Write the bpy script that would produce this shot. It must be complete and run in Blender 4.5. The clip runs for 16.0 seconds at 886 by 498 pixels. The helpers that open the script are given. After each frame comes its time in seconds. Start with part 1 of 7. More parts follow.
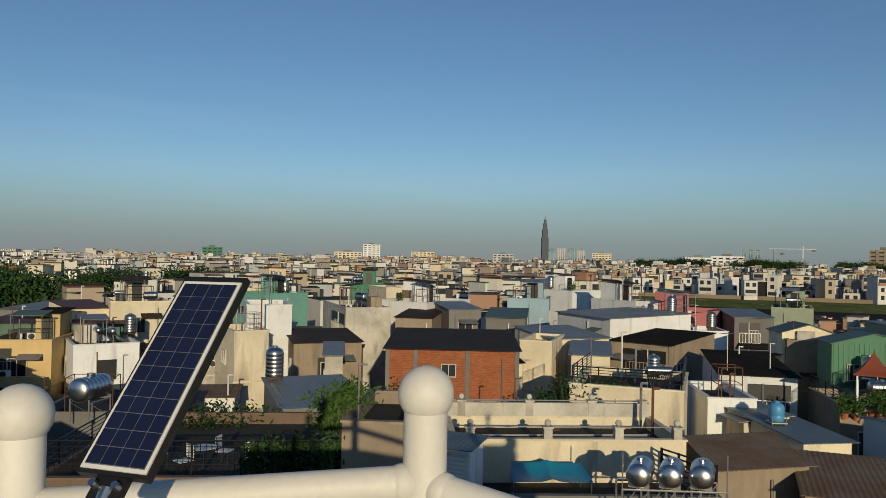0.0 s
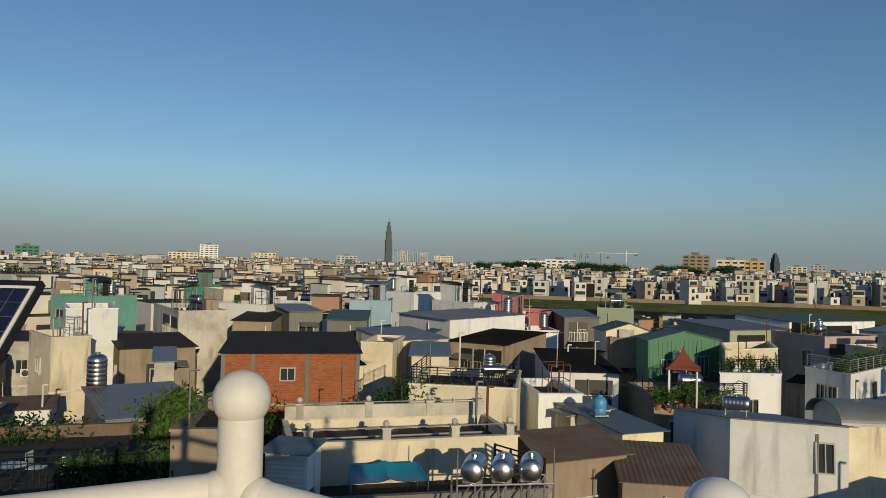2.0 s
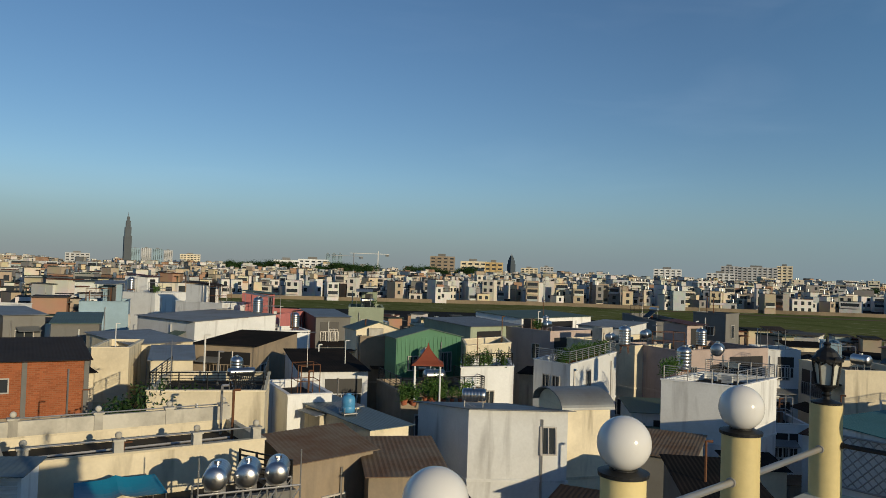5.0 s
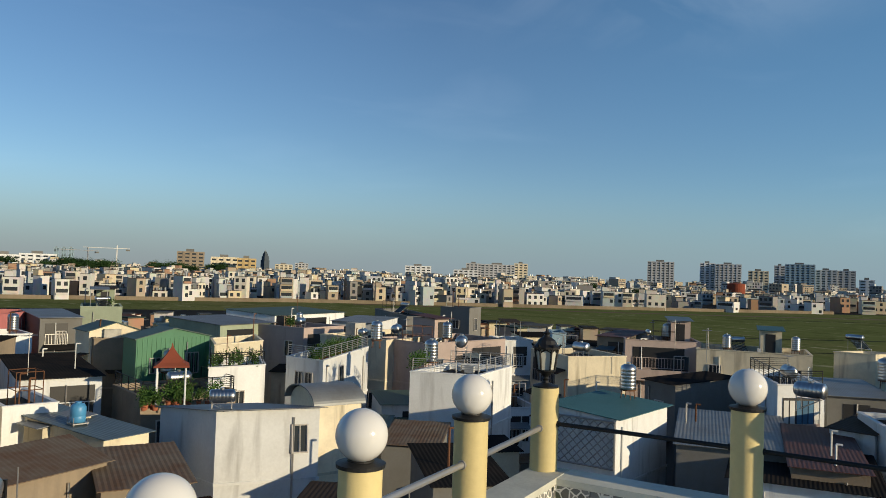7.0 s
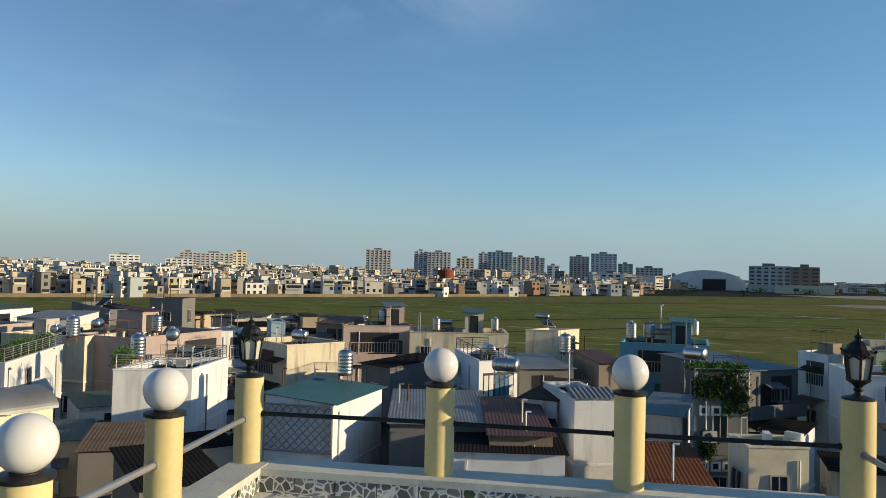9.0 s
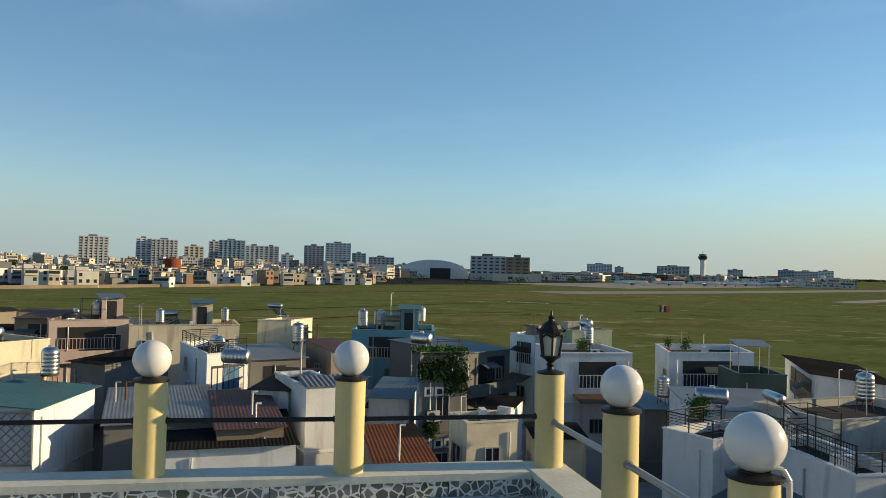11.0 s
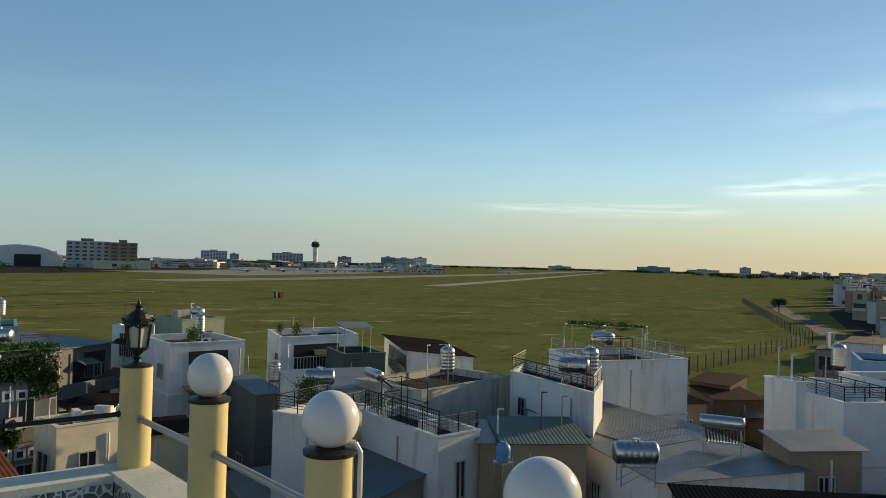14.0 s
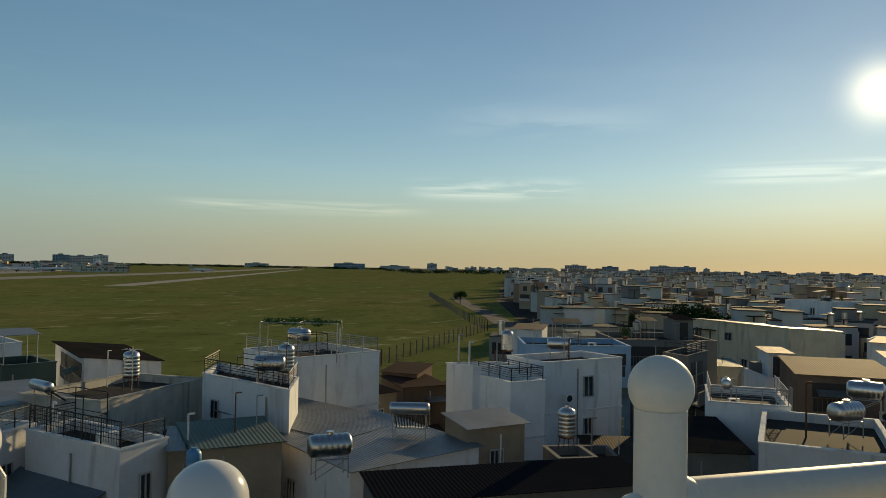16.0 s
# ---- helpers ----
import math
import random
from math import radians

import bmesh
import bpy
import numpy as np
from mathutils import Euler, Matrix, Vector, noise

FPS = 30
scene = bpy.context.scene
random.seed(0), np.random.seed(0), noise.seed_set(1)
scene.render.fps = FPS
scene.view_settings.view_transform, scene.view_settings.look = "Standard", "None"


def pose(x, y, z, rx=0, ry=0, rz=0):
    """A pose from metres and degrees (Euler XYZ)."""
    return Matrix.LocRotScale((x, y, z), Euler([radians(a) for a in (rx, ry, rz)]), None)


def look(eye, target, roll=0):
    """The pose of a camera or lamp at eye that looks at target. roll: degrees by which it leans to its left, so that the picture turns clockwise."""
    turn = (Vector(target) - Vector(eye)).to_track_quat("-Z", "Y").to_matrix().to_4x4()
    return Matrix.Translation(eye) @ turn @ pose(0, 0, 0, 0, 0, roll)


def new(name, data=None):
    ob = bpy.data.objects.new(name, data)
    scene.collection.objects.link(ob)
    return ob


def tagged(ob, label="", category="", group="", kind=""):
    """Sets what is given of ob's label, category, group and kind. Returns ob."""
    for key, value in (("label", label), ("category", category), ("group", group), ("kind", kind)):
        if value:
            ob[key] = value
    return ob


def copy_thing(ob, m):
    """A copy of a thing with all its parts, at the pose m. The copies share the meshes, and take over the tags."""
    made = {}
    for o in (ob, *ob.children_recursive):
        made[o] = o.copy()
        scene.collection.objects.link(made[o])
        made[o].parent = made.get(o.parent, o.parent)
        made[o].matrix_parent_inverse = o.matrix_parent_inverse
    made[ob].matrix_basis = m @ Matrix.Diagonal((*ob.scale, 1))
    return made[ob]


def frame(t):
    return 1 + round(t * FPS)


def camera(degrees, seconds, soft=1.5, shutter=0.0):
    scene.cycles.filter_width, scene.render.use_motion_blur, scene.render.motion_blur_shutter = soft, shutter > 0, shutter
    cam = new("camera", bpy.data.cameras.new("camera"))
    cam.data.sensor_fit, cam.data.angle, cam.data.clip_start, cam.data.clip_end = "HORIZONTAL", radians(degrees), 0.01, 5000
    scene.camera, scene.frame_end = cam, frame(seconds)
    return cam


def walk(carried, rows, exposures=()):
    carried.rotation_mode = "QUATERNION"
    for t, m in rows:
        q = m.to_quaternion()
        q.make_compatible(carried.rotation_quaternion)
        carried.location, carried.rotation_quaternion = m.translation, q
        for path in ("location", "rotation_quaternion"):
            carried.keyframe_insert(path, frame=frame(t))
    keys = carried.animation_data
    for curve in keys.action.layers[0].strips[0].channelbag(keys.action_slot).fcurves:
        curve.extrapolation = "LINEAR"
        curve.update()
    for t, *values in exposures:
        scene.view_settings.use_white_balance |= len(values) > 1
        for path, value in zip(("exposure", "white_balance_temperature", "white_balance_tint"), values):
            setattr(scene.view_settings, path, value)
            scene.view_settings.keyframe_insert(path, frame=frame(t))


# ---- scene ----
cam = camera(61.26, 16.0, soft=0.55)
# seconds, place, then yaw, pitch and roll in degrees
ROWS = [
    (0.0, 0.002, 0.030, 14.995, 0.03, 0.75, -1.07),
    (0.5, 0.045, 0.014, 14.997, -2.65, 0.88, -1.10),
    (1.0, 0.070, -0.001, 14.999, -5.76, 0.98, -1.21),
    (1.5, 0.091, -0.016, 15.001, -8.94, 1.07, -1.34),
    (2.0, 0.108, -0.028, 15.004, -11.90, 1.15, -1.42),
    (2.5, 0.123, -0.038, 15.005, -14.70, 1.24, -1.57),
    (3.0, 0.135, -0.044, 15.006, -17.51, 1.35, -1.67),
    (5.5, 0.211, -0.045, 15.000, -34.67, 1.72, -1.85),
    (6.0, 0.223, -0.052, 15.000, -39.14, 1.77, -1.87),
    (6.5, 0.235, -0.066, 14.999, -44.06, 1.88, -1.91),
    (7.0, 0.249, -0.085, 14.998, -49.23, 2.01, -1.90),
    (7.5, 0.264, -0.107, 14.997, -54.63, 2.08, -1.82),
    (8.0, 0.281, -0.130, 14.996, -60.00, 2.01, -1.70),
    (8.5, 0.302, -0.151, 14.994, -65.27, 1.89, -1.48),
    (9.0, 0.322, -0.172, 14.992, -70.38, 1.70, -1.31),
    (11.5, 0.391, -0.267, 14.973, -95.71, 1.23, -1.44),
    (12.0, 0.400, -0.294, 14.969, -101.00, 1.05, -1.47),
    (12.5, 0.406, -0.325, 14.971, -105.96, 0.92, -1.48),
    (13.0, 0.411, -0.355, 14.973, -110.50, 0.91, -1.52),
    (13.5, 0.418, -0.378, 14.973, -114.83, 0.98, -1.53),
    (14.0, 0.420, -0.397, 14.972, -119.32, 1.07, -1.47),
    (14.5, 0.414, -0.413, 14.974, -124.32, 1.12, -1.43),
    (15.0, 0.397, -0.430, 14.975, -130.00, 1.19, -1.40),
    (15.5, 0.369, -0.443, 14.977, -136.06, 1.24, -1.31),
    (16.0, 0.330, -0.442, 14.982, -142.16, 1.34, -1.08),
]
EXPOSURES = [(0.0, 0.36, 5620, 9), (3.0, 0.42, 5580, 9), (5.5, 0.50, 5560, 9), (8.0, 0.94, 5660, 10), (9.0, 1.06, 5800, 10), (11.5, 1.24, 6300, 9), (12.5, 1.22, 6400, 9), (14.5, 1.08, 6650, 8), (15.5, 0.88, 6850, 7), (16.0, 0.62, 6950, 6)]
walk(cam, [(t, pose(x, y, z, 90 + pitch, roll, yaw)) for t, x, y, z, yaw, pitch, roll in ROWS], EXPOSURES)

# ---- world, sun ----
SUN_AZ, SUN_EL = -172.5, 12.0          # degrees: azimuth from +y, counter-clockwise, and height
sun_way = Vector((-math.sin(radians(SUN_AZ)) * math.cos(radians(SUN_EL)), math.cos(radians(SUN_AZ)) * math.cos(radians(SUN_EL)), math.sin(radians(SUN_EL))))

world = bpy.data.worlds.new("sky")
scene.world = world
world.use_nodes = True
wn, wl = world.node_tree.nodes, world.node_tree.links
wn.clear()
w_out = wn.new("ShaderNodeOutputWorld")
w_bg = wn.new("ShaderNodeBackground")
w_sky = wn.new("ShaderNodeTexSky")
w_sky.sky_type = "NISHITA"
w_sky.sun_disc = False
w_sky.sun_elevation = radians(SUN_EL)
w_sky.sun_rotation = radians(-SUN_AZ)
w_sky.air_density, w_sky.dust_density, w_sky.ozone_density = 1.0, 0.06, 2.4
w_bg.inputs["Strength"].default_value = 0.058
# thin high cloud
w_tc = wn.new("ShaderNodeTexCoord")
w_map = wn.new("ShaderNodeMapping")
w_map.inputs["Scale"].default_value = (1.2, 2.4, 9.0)
w_noise = wn.new("ShaderNodeTexNoise")
w_noise.inputs["Scale"].default_value = 1.6
w_noise.inputs["Detail"].default_value = 7.0
w_noise.inputs["Distortion"].default_value = 0.6
w_ramp = wn.new("ShaderNodeMapRange")
w_ramp.inputs["From Min"].default_value, w_ramp.inputs["From Max"].default_value = 0.54, 0.80
w_ramp.inputs["To Max"].default_value = 0.2
w_mix = wn.new("ShaderNodeMixRGB")
w_mix.blend_type = "ADD"
w_mix.inputs["Color2"].default_value = (1.6, 1.5, 1.3, 1)
# glow of the low sun in the haze
w_dot = wn.new("ShaderNodeVectorMath")
w_dot.operation = "DOT_PRODUCT"
w_dot.inputs[1].default_value = sun_way
w_pow = wn.new("ShaderNodeMath")
w_pow.operation = "POWER"
w_pow.inputs[1].default_value = 2300.0
w_max = wn.new("ShaderNodeMath")
w_max.operation = "MAXIMUM"
w_max.inputs[1].default_value = 0.0
w_glow = wn.new("ShaderNodeMixRGB")
w_glow.blend_type = "ADD"
w_glow.inputs["Color2"].default_value = (12, 10, 6.4, 1)
wl.new(w_tc.outputs["Generated"], w_map.inputs["Vector"])
wl.new(w_map.outputs["Vector"], w_noise.inputs["Vector"])
wl.new(w_noise.outputs["Fac"], w_ramp.inputs["Value"])
wl.new(w_ramp.outputs["Result"], w_mix.inputs["Fac"])
wl.new(w_sky.outputs["Color"], w_mix.inputs["Color1"])
wl.new(w_tc.outputs["Generated"], w_dot.inputs[0])
wl.new(w_dot.outputs["Value"], w_max.inputs[0])
wl.new(w_max.outputs["Value"], w_pow.inputs[0])
wl.new(w_pow.outputs["Value"], w_glow.inputs["Fac"])
# a bright wisp low in the south-west and a veil high in the east
w_last = w_mix
w_up = wn.new("ShaderNodeSeparateXYZ")
wl.new(w_tc.outputs["Generated"], w_up.inputs[0])
for way_az, way_el, reach, tall, amount, squash, seed in ((-146.0, 5.9, 0.9915, 0.020, 0.95, 20.0, 3.0), (-169.5, 7.0, 0.987, 0.017, 0.95, 22.0, 9.0), (-131.0, 4.2, 0.982, 0.012, 0.55, 34.0, 1.0), (-66.0, 21.0, 0.955, 0.10, 0.16, 4.0, 5.0), (-150.0, 11.0, 0.985, 0.03, 0.16, 12.0, 7.0)):
    d_ = wn.new("ShaderNodeVectorMath")
    d_.operation = "DOT_PRODUCT"
    d_.inputs[1].default_value = (-math.sin(radians(way_az)) * math.cos(radians(way_el)), math.cos(radians(way_az)) * math.cos(radians(way_el)), math.sin(radians(way_el)))
    m_ = wn.new("ShaderNodeMapping")
    m_.inputs["Location"].default_value, m_.inputs["Scale"].default_value = (seed, seed, seed), (2.2, 2.2, squash)
    n_ = wn.new("ShaderNodeTexNoise")
    n_.inputs["Scale"].default_value, n_.inputs["Detail"].default_value, n_.inputs["Distortion"].default_value = 2.2, 8.0, 0.9
    near_ = wn.new("ShaderNodeMapRange")
    near_.interpolation_type = "SMOOTHSTEP"
    near_.inputs["From Min"].default_value, near_.inputs["From Max"].default_value, near_.inputs["To Max"].default_value = reach, 1.0, 1.0
    thick_ = wn.new("ShaderNodeMapRange")
    thick_.inputs["From Min"].default_value, thick_.inputs["From Max"].default_value, thick_.inputs["To Max"].default_value = 0.40, 0.62, amount
    mul_, lift_, size_, band_, both_ = [wn.new("ShaderNodeMath") for _ in range(3)] + [wn.new("ShaderNodeMapRange"), wn.new("ShaderNodeMath")]
    mul_.operation, lift_.operation, size_.operation, both_.operation = "MULTIPLY", "SUBTRACT", "ABSOLUTE", "MULTIPLY"
    lift_.inputs[1].default_value = math.sin(radians(way_el))
    band_.interpolation_type = "SMOOTHSTEP"
    band_.inputs["From Max"].default_value, band_.inputs["To Min"].default_value, band_.inputs["To Max"].default_value = tall, 1.0, 0.0
    wl.new(w_up.outputs["Z"], lift_.inputs[0])
    wl.new(lift_.outputs[0], size_.inputs[0])
    wl.new(size_.outputs[0], band_.inputs["Value"])
    add_ = wn.new("ShaderNodeMixRGB")
    add_.blend_type = "ADD"
    add_.inputs["Color2"].default_value = (5.4, 4.8, 3.7, 1)
    wl.new(w_tc.outputs["Generated"], d_.inputs[0])
    wl.new(w_tc.outputs["Generated"], m_.inputs["Vector"])
    wl.new(m_.outputs[0], n_.inputs["Vector"])
    wl.new(d_.outputs["Value"], near_.inputs["Value"])
    wl.new(n_.outputs["Fac"], thick_.inputs["Value"])
    wl.new(near_.outputs["Result"], both_.inputs[0])
    wl.new(band_.outputs["Result"], both_.inputs[1])
    wl.new(both_.outputs[0], mul_.inputs[0])
    wl.new(thick_.outputs["Result"], mul_.inputs[1])
    wl.new(mul_.outputs[0], add_.inputs["Fac"])
    wl.new(w_last.outputs["Color"], add_.inputs["Color1"])
    w_last = add_
# broad clear blue light in the east
w_ed, w_er, w_ea = wn.new("ShaderNodeVectorMath"), wn.new("ShaderNodeMapRange"), wn.new("ShaderNodeMixRGB")
w_ed.operation, w_er.interpolation_type, w_ea.blend_type = "DOT_PRODUCT", "SMOOTHSTEP", "ADD"
w_ed.inputs[1].default_value = (math.sin(radians(98)) * math.cos(radians(20)), math.cos(radians(98)) * math.cos(radians(20)), math.sin(radians(20)))
w_er.inputs["From Min"].default_value, w_er.inputs["From Max"].default_value = 0.66, 1.0
w_ea.inputs["Color2"].default_value = (0.15, 0.52, 0.76, 1)
wl.new(w_tc.outputs["Generated"], w_ed.inputs[0])
wl.new(w_ed.outputs["Value"], w_er.inputs["Value"])
wl.new(w_er.outputs["Result"], w_ea.inputs["Fac"])
wl.new(w_last.outputs["Color"], w_ea.inputs["Color1"])
wl.new(w_ea.outputs["Color"], w_glow.inputs["Color1"])
# haze lying along the horizon, grey-blue away from the sun and straw-coloured towards it
w_sep = wn.new("ShaderNodeSeparateXYZ")
wl.new(w_tc.outputs["Generated"], w_sep.inputs[0])
w_hz = wn.new("ShaderNodeMapRange")
w_hz.interpolation_type = "SMOOTHSTEP"
w_hz.inputs["From Min"].default_value, w_hz.inputs["From Max"].default_value = 0.0, 0.13
w_hz.inputs["To Min"].default_value, w_hz.inputs["To Max"].default_value = 0.78, 0.0
wl.new(w_sep.outputs["Z"], w_hz.inputs["Value"])
w_side = wn.new("ShaderNodeMapRange")
w_side.interpolation_type = "SMOOTHSTEP"
w_side.inputs["From Min"].default_value, w_side.inputs["From Max"].default_value = 0.25, 1.0
wl.new(w_dot.outputs["Value"], w_side.inputs["Value"])
w_hc = wn.new("ShaderNodeMixRGB")
w_hc.inputs["Color2"].default_value = (4.0, 3.5, 2.4, 1)
w_away, w_smog = wn.new("ShaderNodeMapRange"), wn.new("ShaderNodeMixRGB")
w_away.interpolation_type = "SMOOTHSTEP"
w_away.inputs["From Min"].default_value, w_away.inputs["From Max"].default_value = -1.0, -0.1
w_smog.inputs["Color1"].default_value, w_smog.inputs["Color2"].default_value = (2.0, 2.42, 2.72, 1), (2.5, 3.4, 3.75, 1)
wl.new(w_dot.outputs["Value"], w_away.inputs["Value"])
wl.new(w_away.outputs["Result"], w_smog.inputs["Fac"])
wl.new(w_smog.outputs["Color"], w_hc.inputs["Color1"])
wl.new(w_side.outputs["Result"], w_hc.inputs["Fac"])
w_haze = wn.new("ShaderNodeMixRGB")
wl.new(w_hz.outputs["Result"], w_haze.inputs["Fac"])
wl.new(w_glow.outputs["Color"], w_haze.inputs["Color1"])
wl.new(w_hc.outputs["Color"], w_haze.inputs["Color2"])
wl.new(w_haze.outputs["Color"], w_bg.inputs["Color"])
wl.new(w_bg.outputs["Background"], w_out.inputs["Surface"])

sun = new("sun", bpy.data.lights.new("sun", "SUN"))
sun.data.energy, sun.data.angle, sun.data.color = 2.85, radians(0.5), (1.0, 0.755, 0.42)
sun.matrix_world = look(sun_way * 100, (0, 0, 0))


# ---- materials ----
def material(name, color, rough=0.8, metal=0.0, dirt=0.35, scale=1.0, bump=0.15, streak=0.0, dirt_color=None, vary=0.12):
    """A surface with grain and stains at two scales, and rain streaks down the wall; each object takes its own patch and tone."""
    m = bpy.data.materials.new(name)
    m.use_nodes = True
    n, l = m.node_tree.nodes, m.node_tree.links
    b = n["Principled BSDF"]
    b.inputs["Roughness"].default_value, b.inputs["Metallic"].default_value = rough, metal
    if rough > 0.65:
        b.inputs["Specular IOR Level"].default_value = 0.06
    tc, info = n.new("ShaderNodeTexCoord"), n.new("ShaderNodeObjectInfo")
    off = n.new("ShaderNodeVectorMath")
    off.operation = "MULTIPLY_ADD"
    comb = n.new("ShaderNodeCombineXYZ")
    for i in range(3):
        l.new(info.outputs["Random"], comb.inputs[i])
    off.inputs[1].default_value = (61, 47, 53)
    l.new(comb.outputs[0], off.inputs[0])
    l.new(tc.outputs["Object"], off.inputs[2])
    big, fine = n.new("ShaderNodeTexNoise"), n.new("ShaderNodeTexNoise")
    big.inputs["Scale"].default_value, big.inputs["Detail"].default_value, big.inputs["Roughness"].default_value = 0.55 * scale, 8.0, 0.65
    fine.inputs["Scale"].default_value, fine.inputs["Detail"].default_value = 9.0 * scale, 6.0
    l.new(off.outputs[0], big.inputs["Vector"])
    l.new(off.outputs[0], fine.inputs["Vector"])
    rng = n.new("ShaderNodeMapRange")
    rng.inputs["From Min"].default_value, rng.inputs["From Max"].default_value = 0.42, 0.72
    rng.inputs["To Max"].default_value = dirt
    l.new(big.outputs["Fac"], rng.inputs["Value"])
    fac = rng.outputs["Result"]
    if streak:
        mp, st = n.new("ShaderNodeMapping"), n.new("ShaderNodeTexNoise")
        mp.inputs["Scale"].default_value = (1.5, 1.5, 0.22)
        st.inputs["Scale"].default_value, st.inputs["Detail"].default_value, st.inputs["Distortion"].default_value = 1.0, 7.0, 0.5
        l.new(off.outputs[0], mp.inputs["Vector"])
        l.new(mp.outputs[0], st.inputs["Vector"])
        r2 = n.new("ShaderNodeMapRange")
        r2.inputs["From Min"].default_value, r2.inputs["From Max"].default_value = 0.54, 0.76
        r2.inputs["To Max"].default_value = streak
        l.new(st.outputs["Fac"], r2.inputs["Value"])
        mx = n.new("ShaderNodeMath")
        mx.operation = "MAXIMUM"
        l.new(fac, mx.inputs[0])
        l.new(r2.outputs["Result"], mx.inputs[1])
        fac = mx.outputs[0]
    mix = n.new("ShaderNodeMixRGB")
    dc = dirt_color or tuple(c * 0.45 for c in color)
    mix.inputs["Color1"].default_value, mix.inputs["Color2"].default_value = (*color, 1), (*dc, 1)
    l.new(fac, mix.inputs["Fac"])
    hsv = n.new("ShaderNodeHueSaturation")
    val, add = n.new("ShaderNodeMath"), n.new("ShaderNodeMath")
    val.operation, add.operation = "MULTIPLY_ADD", "MULTIPLY_ADD"
    val.inputs[1].default_value, val.inputs[2].default_value = 2 * vary, 1 - vary
    l.new(info.outputs["Random"], val.inputs[0])
    add.inputs[1].default_value = 0.16
    l.new(fine.outputs["Fac"], add.inputs[0])
    sub = n.new("ShaderNodeMath")
    sub.operation = "SUBTRACT"
    sub.inputs[1].default_value = 0.08
    l.new(val.outputs[0], add.inputs[2])
    l.new(add.outputs[0], sub.inputs[0])
    l.new(sub.outputs[0], hsv.inputs["Value"])
    l.new(mix.outputs["Color"], hsv.inputs["Color"])
    l.new(hsv.outputs["Color"], b.inputs["Base Color"])
    bp = n.new("ShaderNodeBump")
    bp.inputs["Strength"].default_value, bp.inputs["Distance"].default_value = bump, 0.02
    l.new(fine.outputs["Fac"], bp.inputs["Height"])
    l.new(bp.outputs["Normal"], b.inputs["Normal"])
    return m


def island(name, colors, rough=0.85):
    """For joined pieces: each island takes one of the colours."""
    m = bpy.data.materials.new(name)
    m.use_nodes = True
    n, l = m.node_tree.nodes, m.node_tree.links
    b = n["Principled BSDF"]
    b.inputs["Roughness"].default_value = rough
    b.inputs["Specular IOR Level"].default_value = 0.05
    geo, ramp = n.new("ShaderNodeNewGeometry"), n.new("ShaderNodeValToRGB")
    ramp.color_ramp.interpolation = "CONSTANT"
    el = ramp.color_ramp.elements
    while len(el) < len(colors):
        el.new(0.5)
    for i, c in enumerate(colors):
        el[i].position, el[i].color = i / len(colors), (*c, 1)
    tc, nz = n.new("ShaderNodeTexCoord"), n.new("ShaderNodeTexNoise")
    nz.inputs["Scale"].default_value, nz.inputs["Detail"].default_value = 0.4, 6.0
    l.new(tc.outputs["Object"], nz.inputs["Vector"])
    mul = n.new("ShaderNodeMixRGB")
    mul.blend_type = "MULTIPLY"
    mul.inputs["Fac"].default_value = 0.35
    l.new(geo.outputs["Random Per Island"], ramp.inputs["Fac"])
    l.new(ramp.outputs["Color"], mul.inputs["Color1"])
    l.new(nz.outputs["Color"], mul.inputs["Color2"])
    l.new(mul.outputs["Color"], b.inputs["Base Color"])
    return m


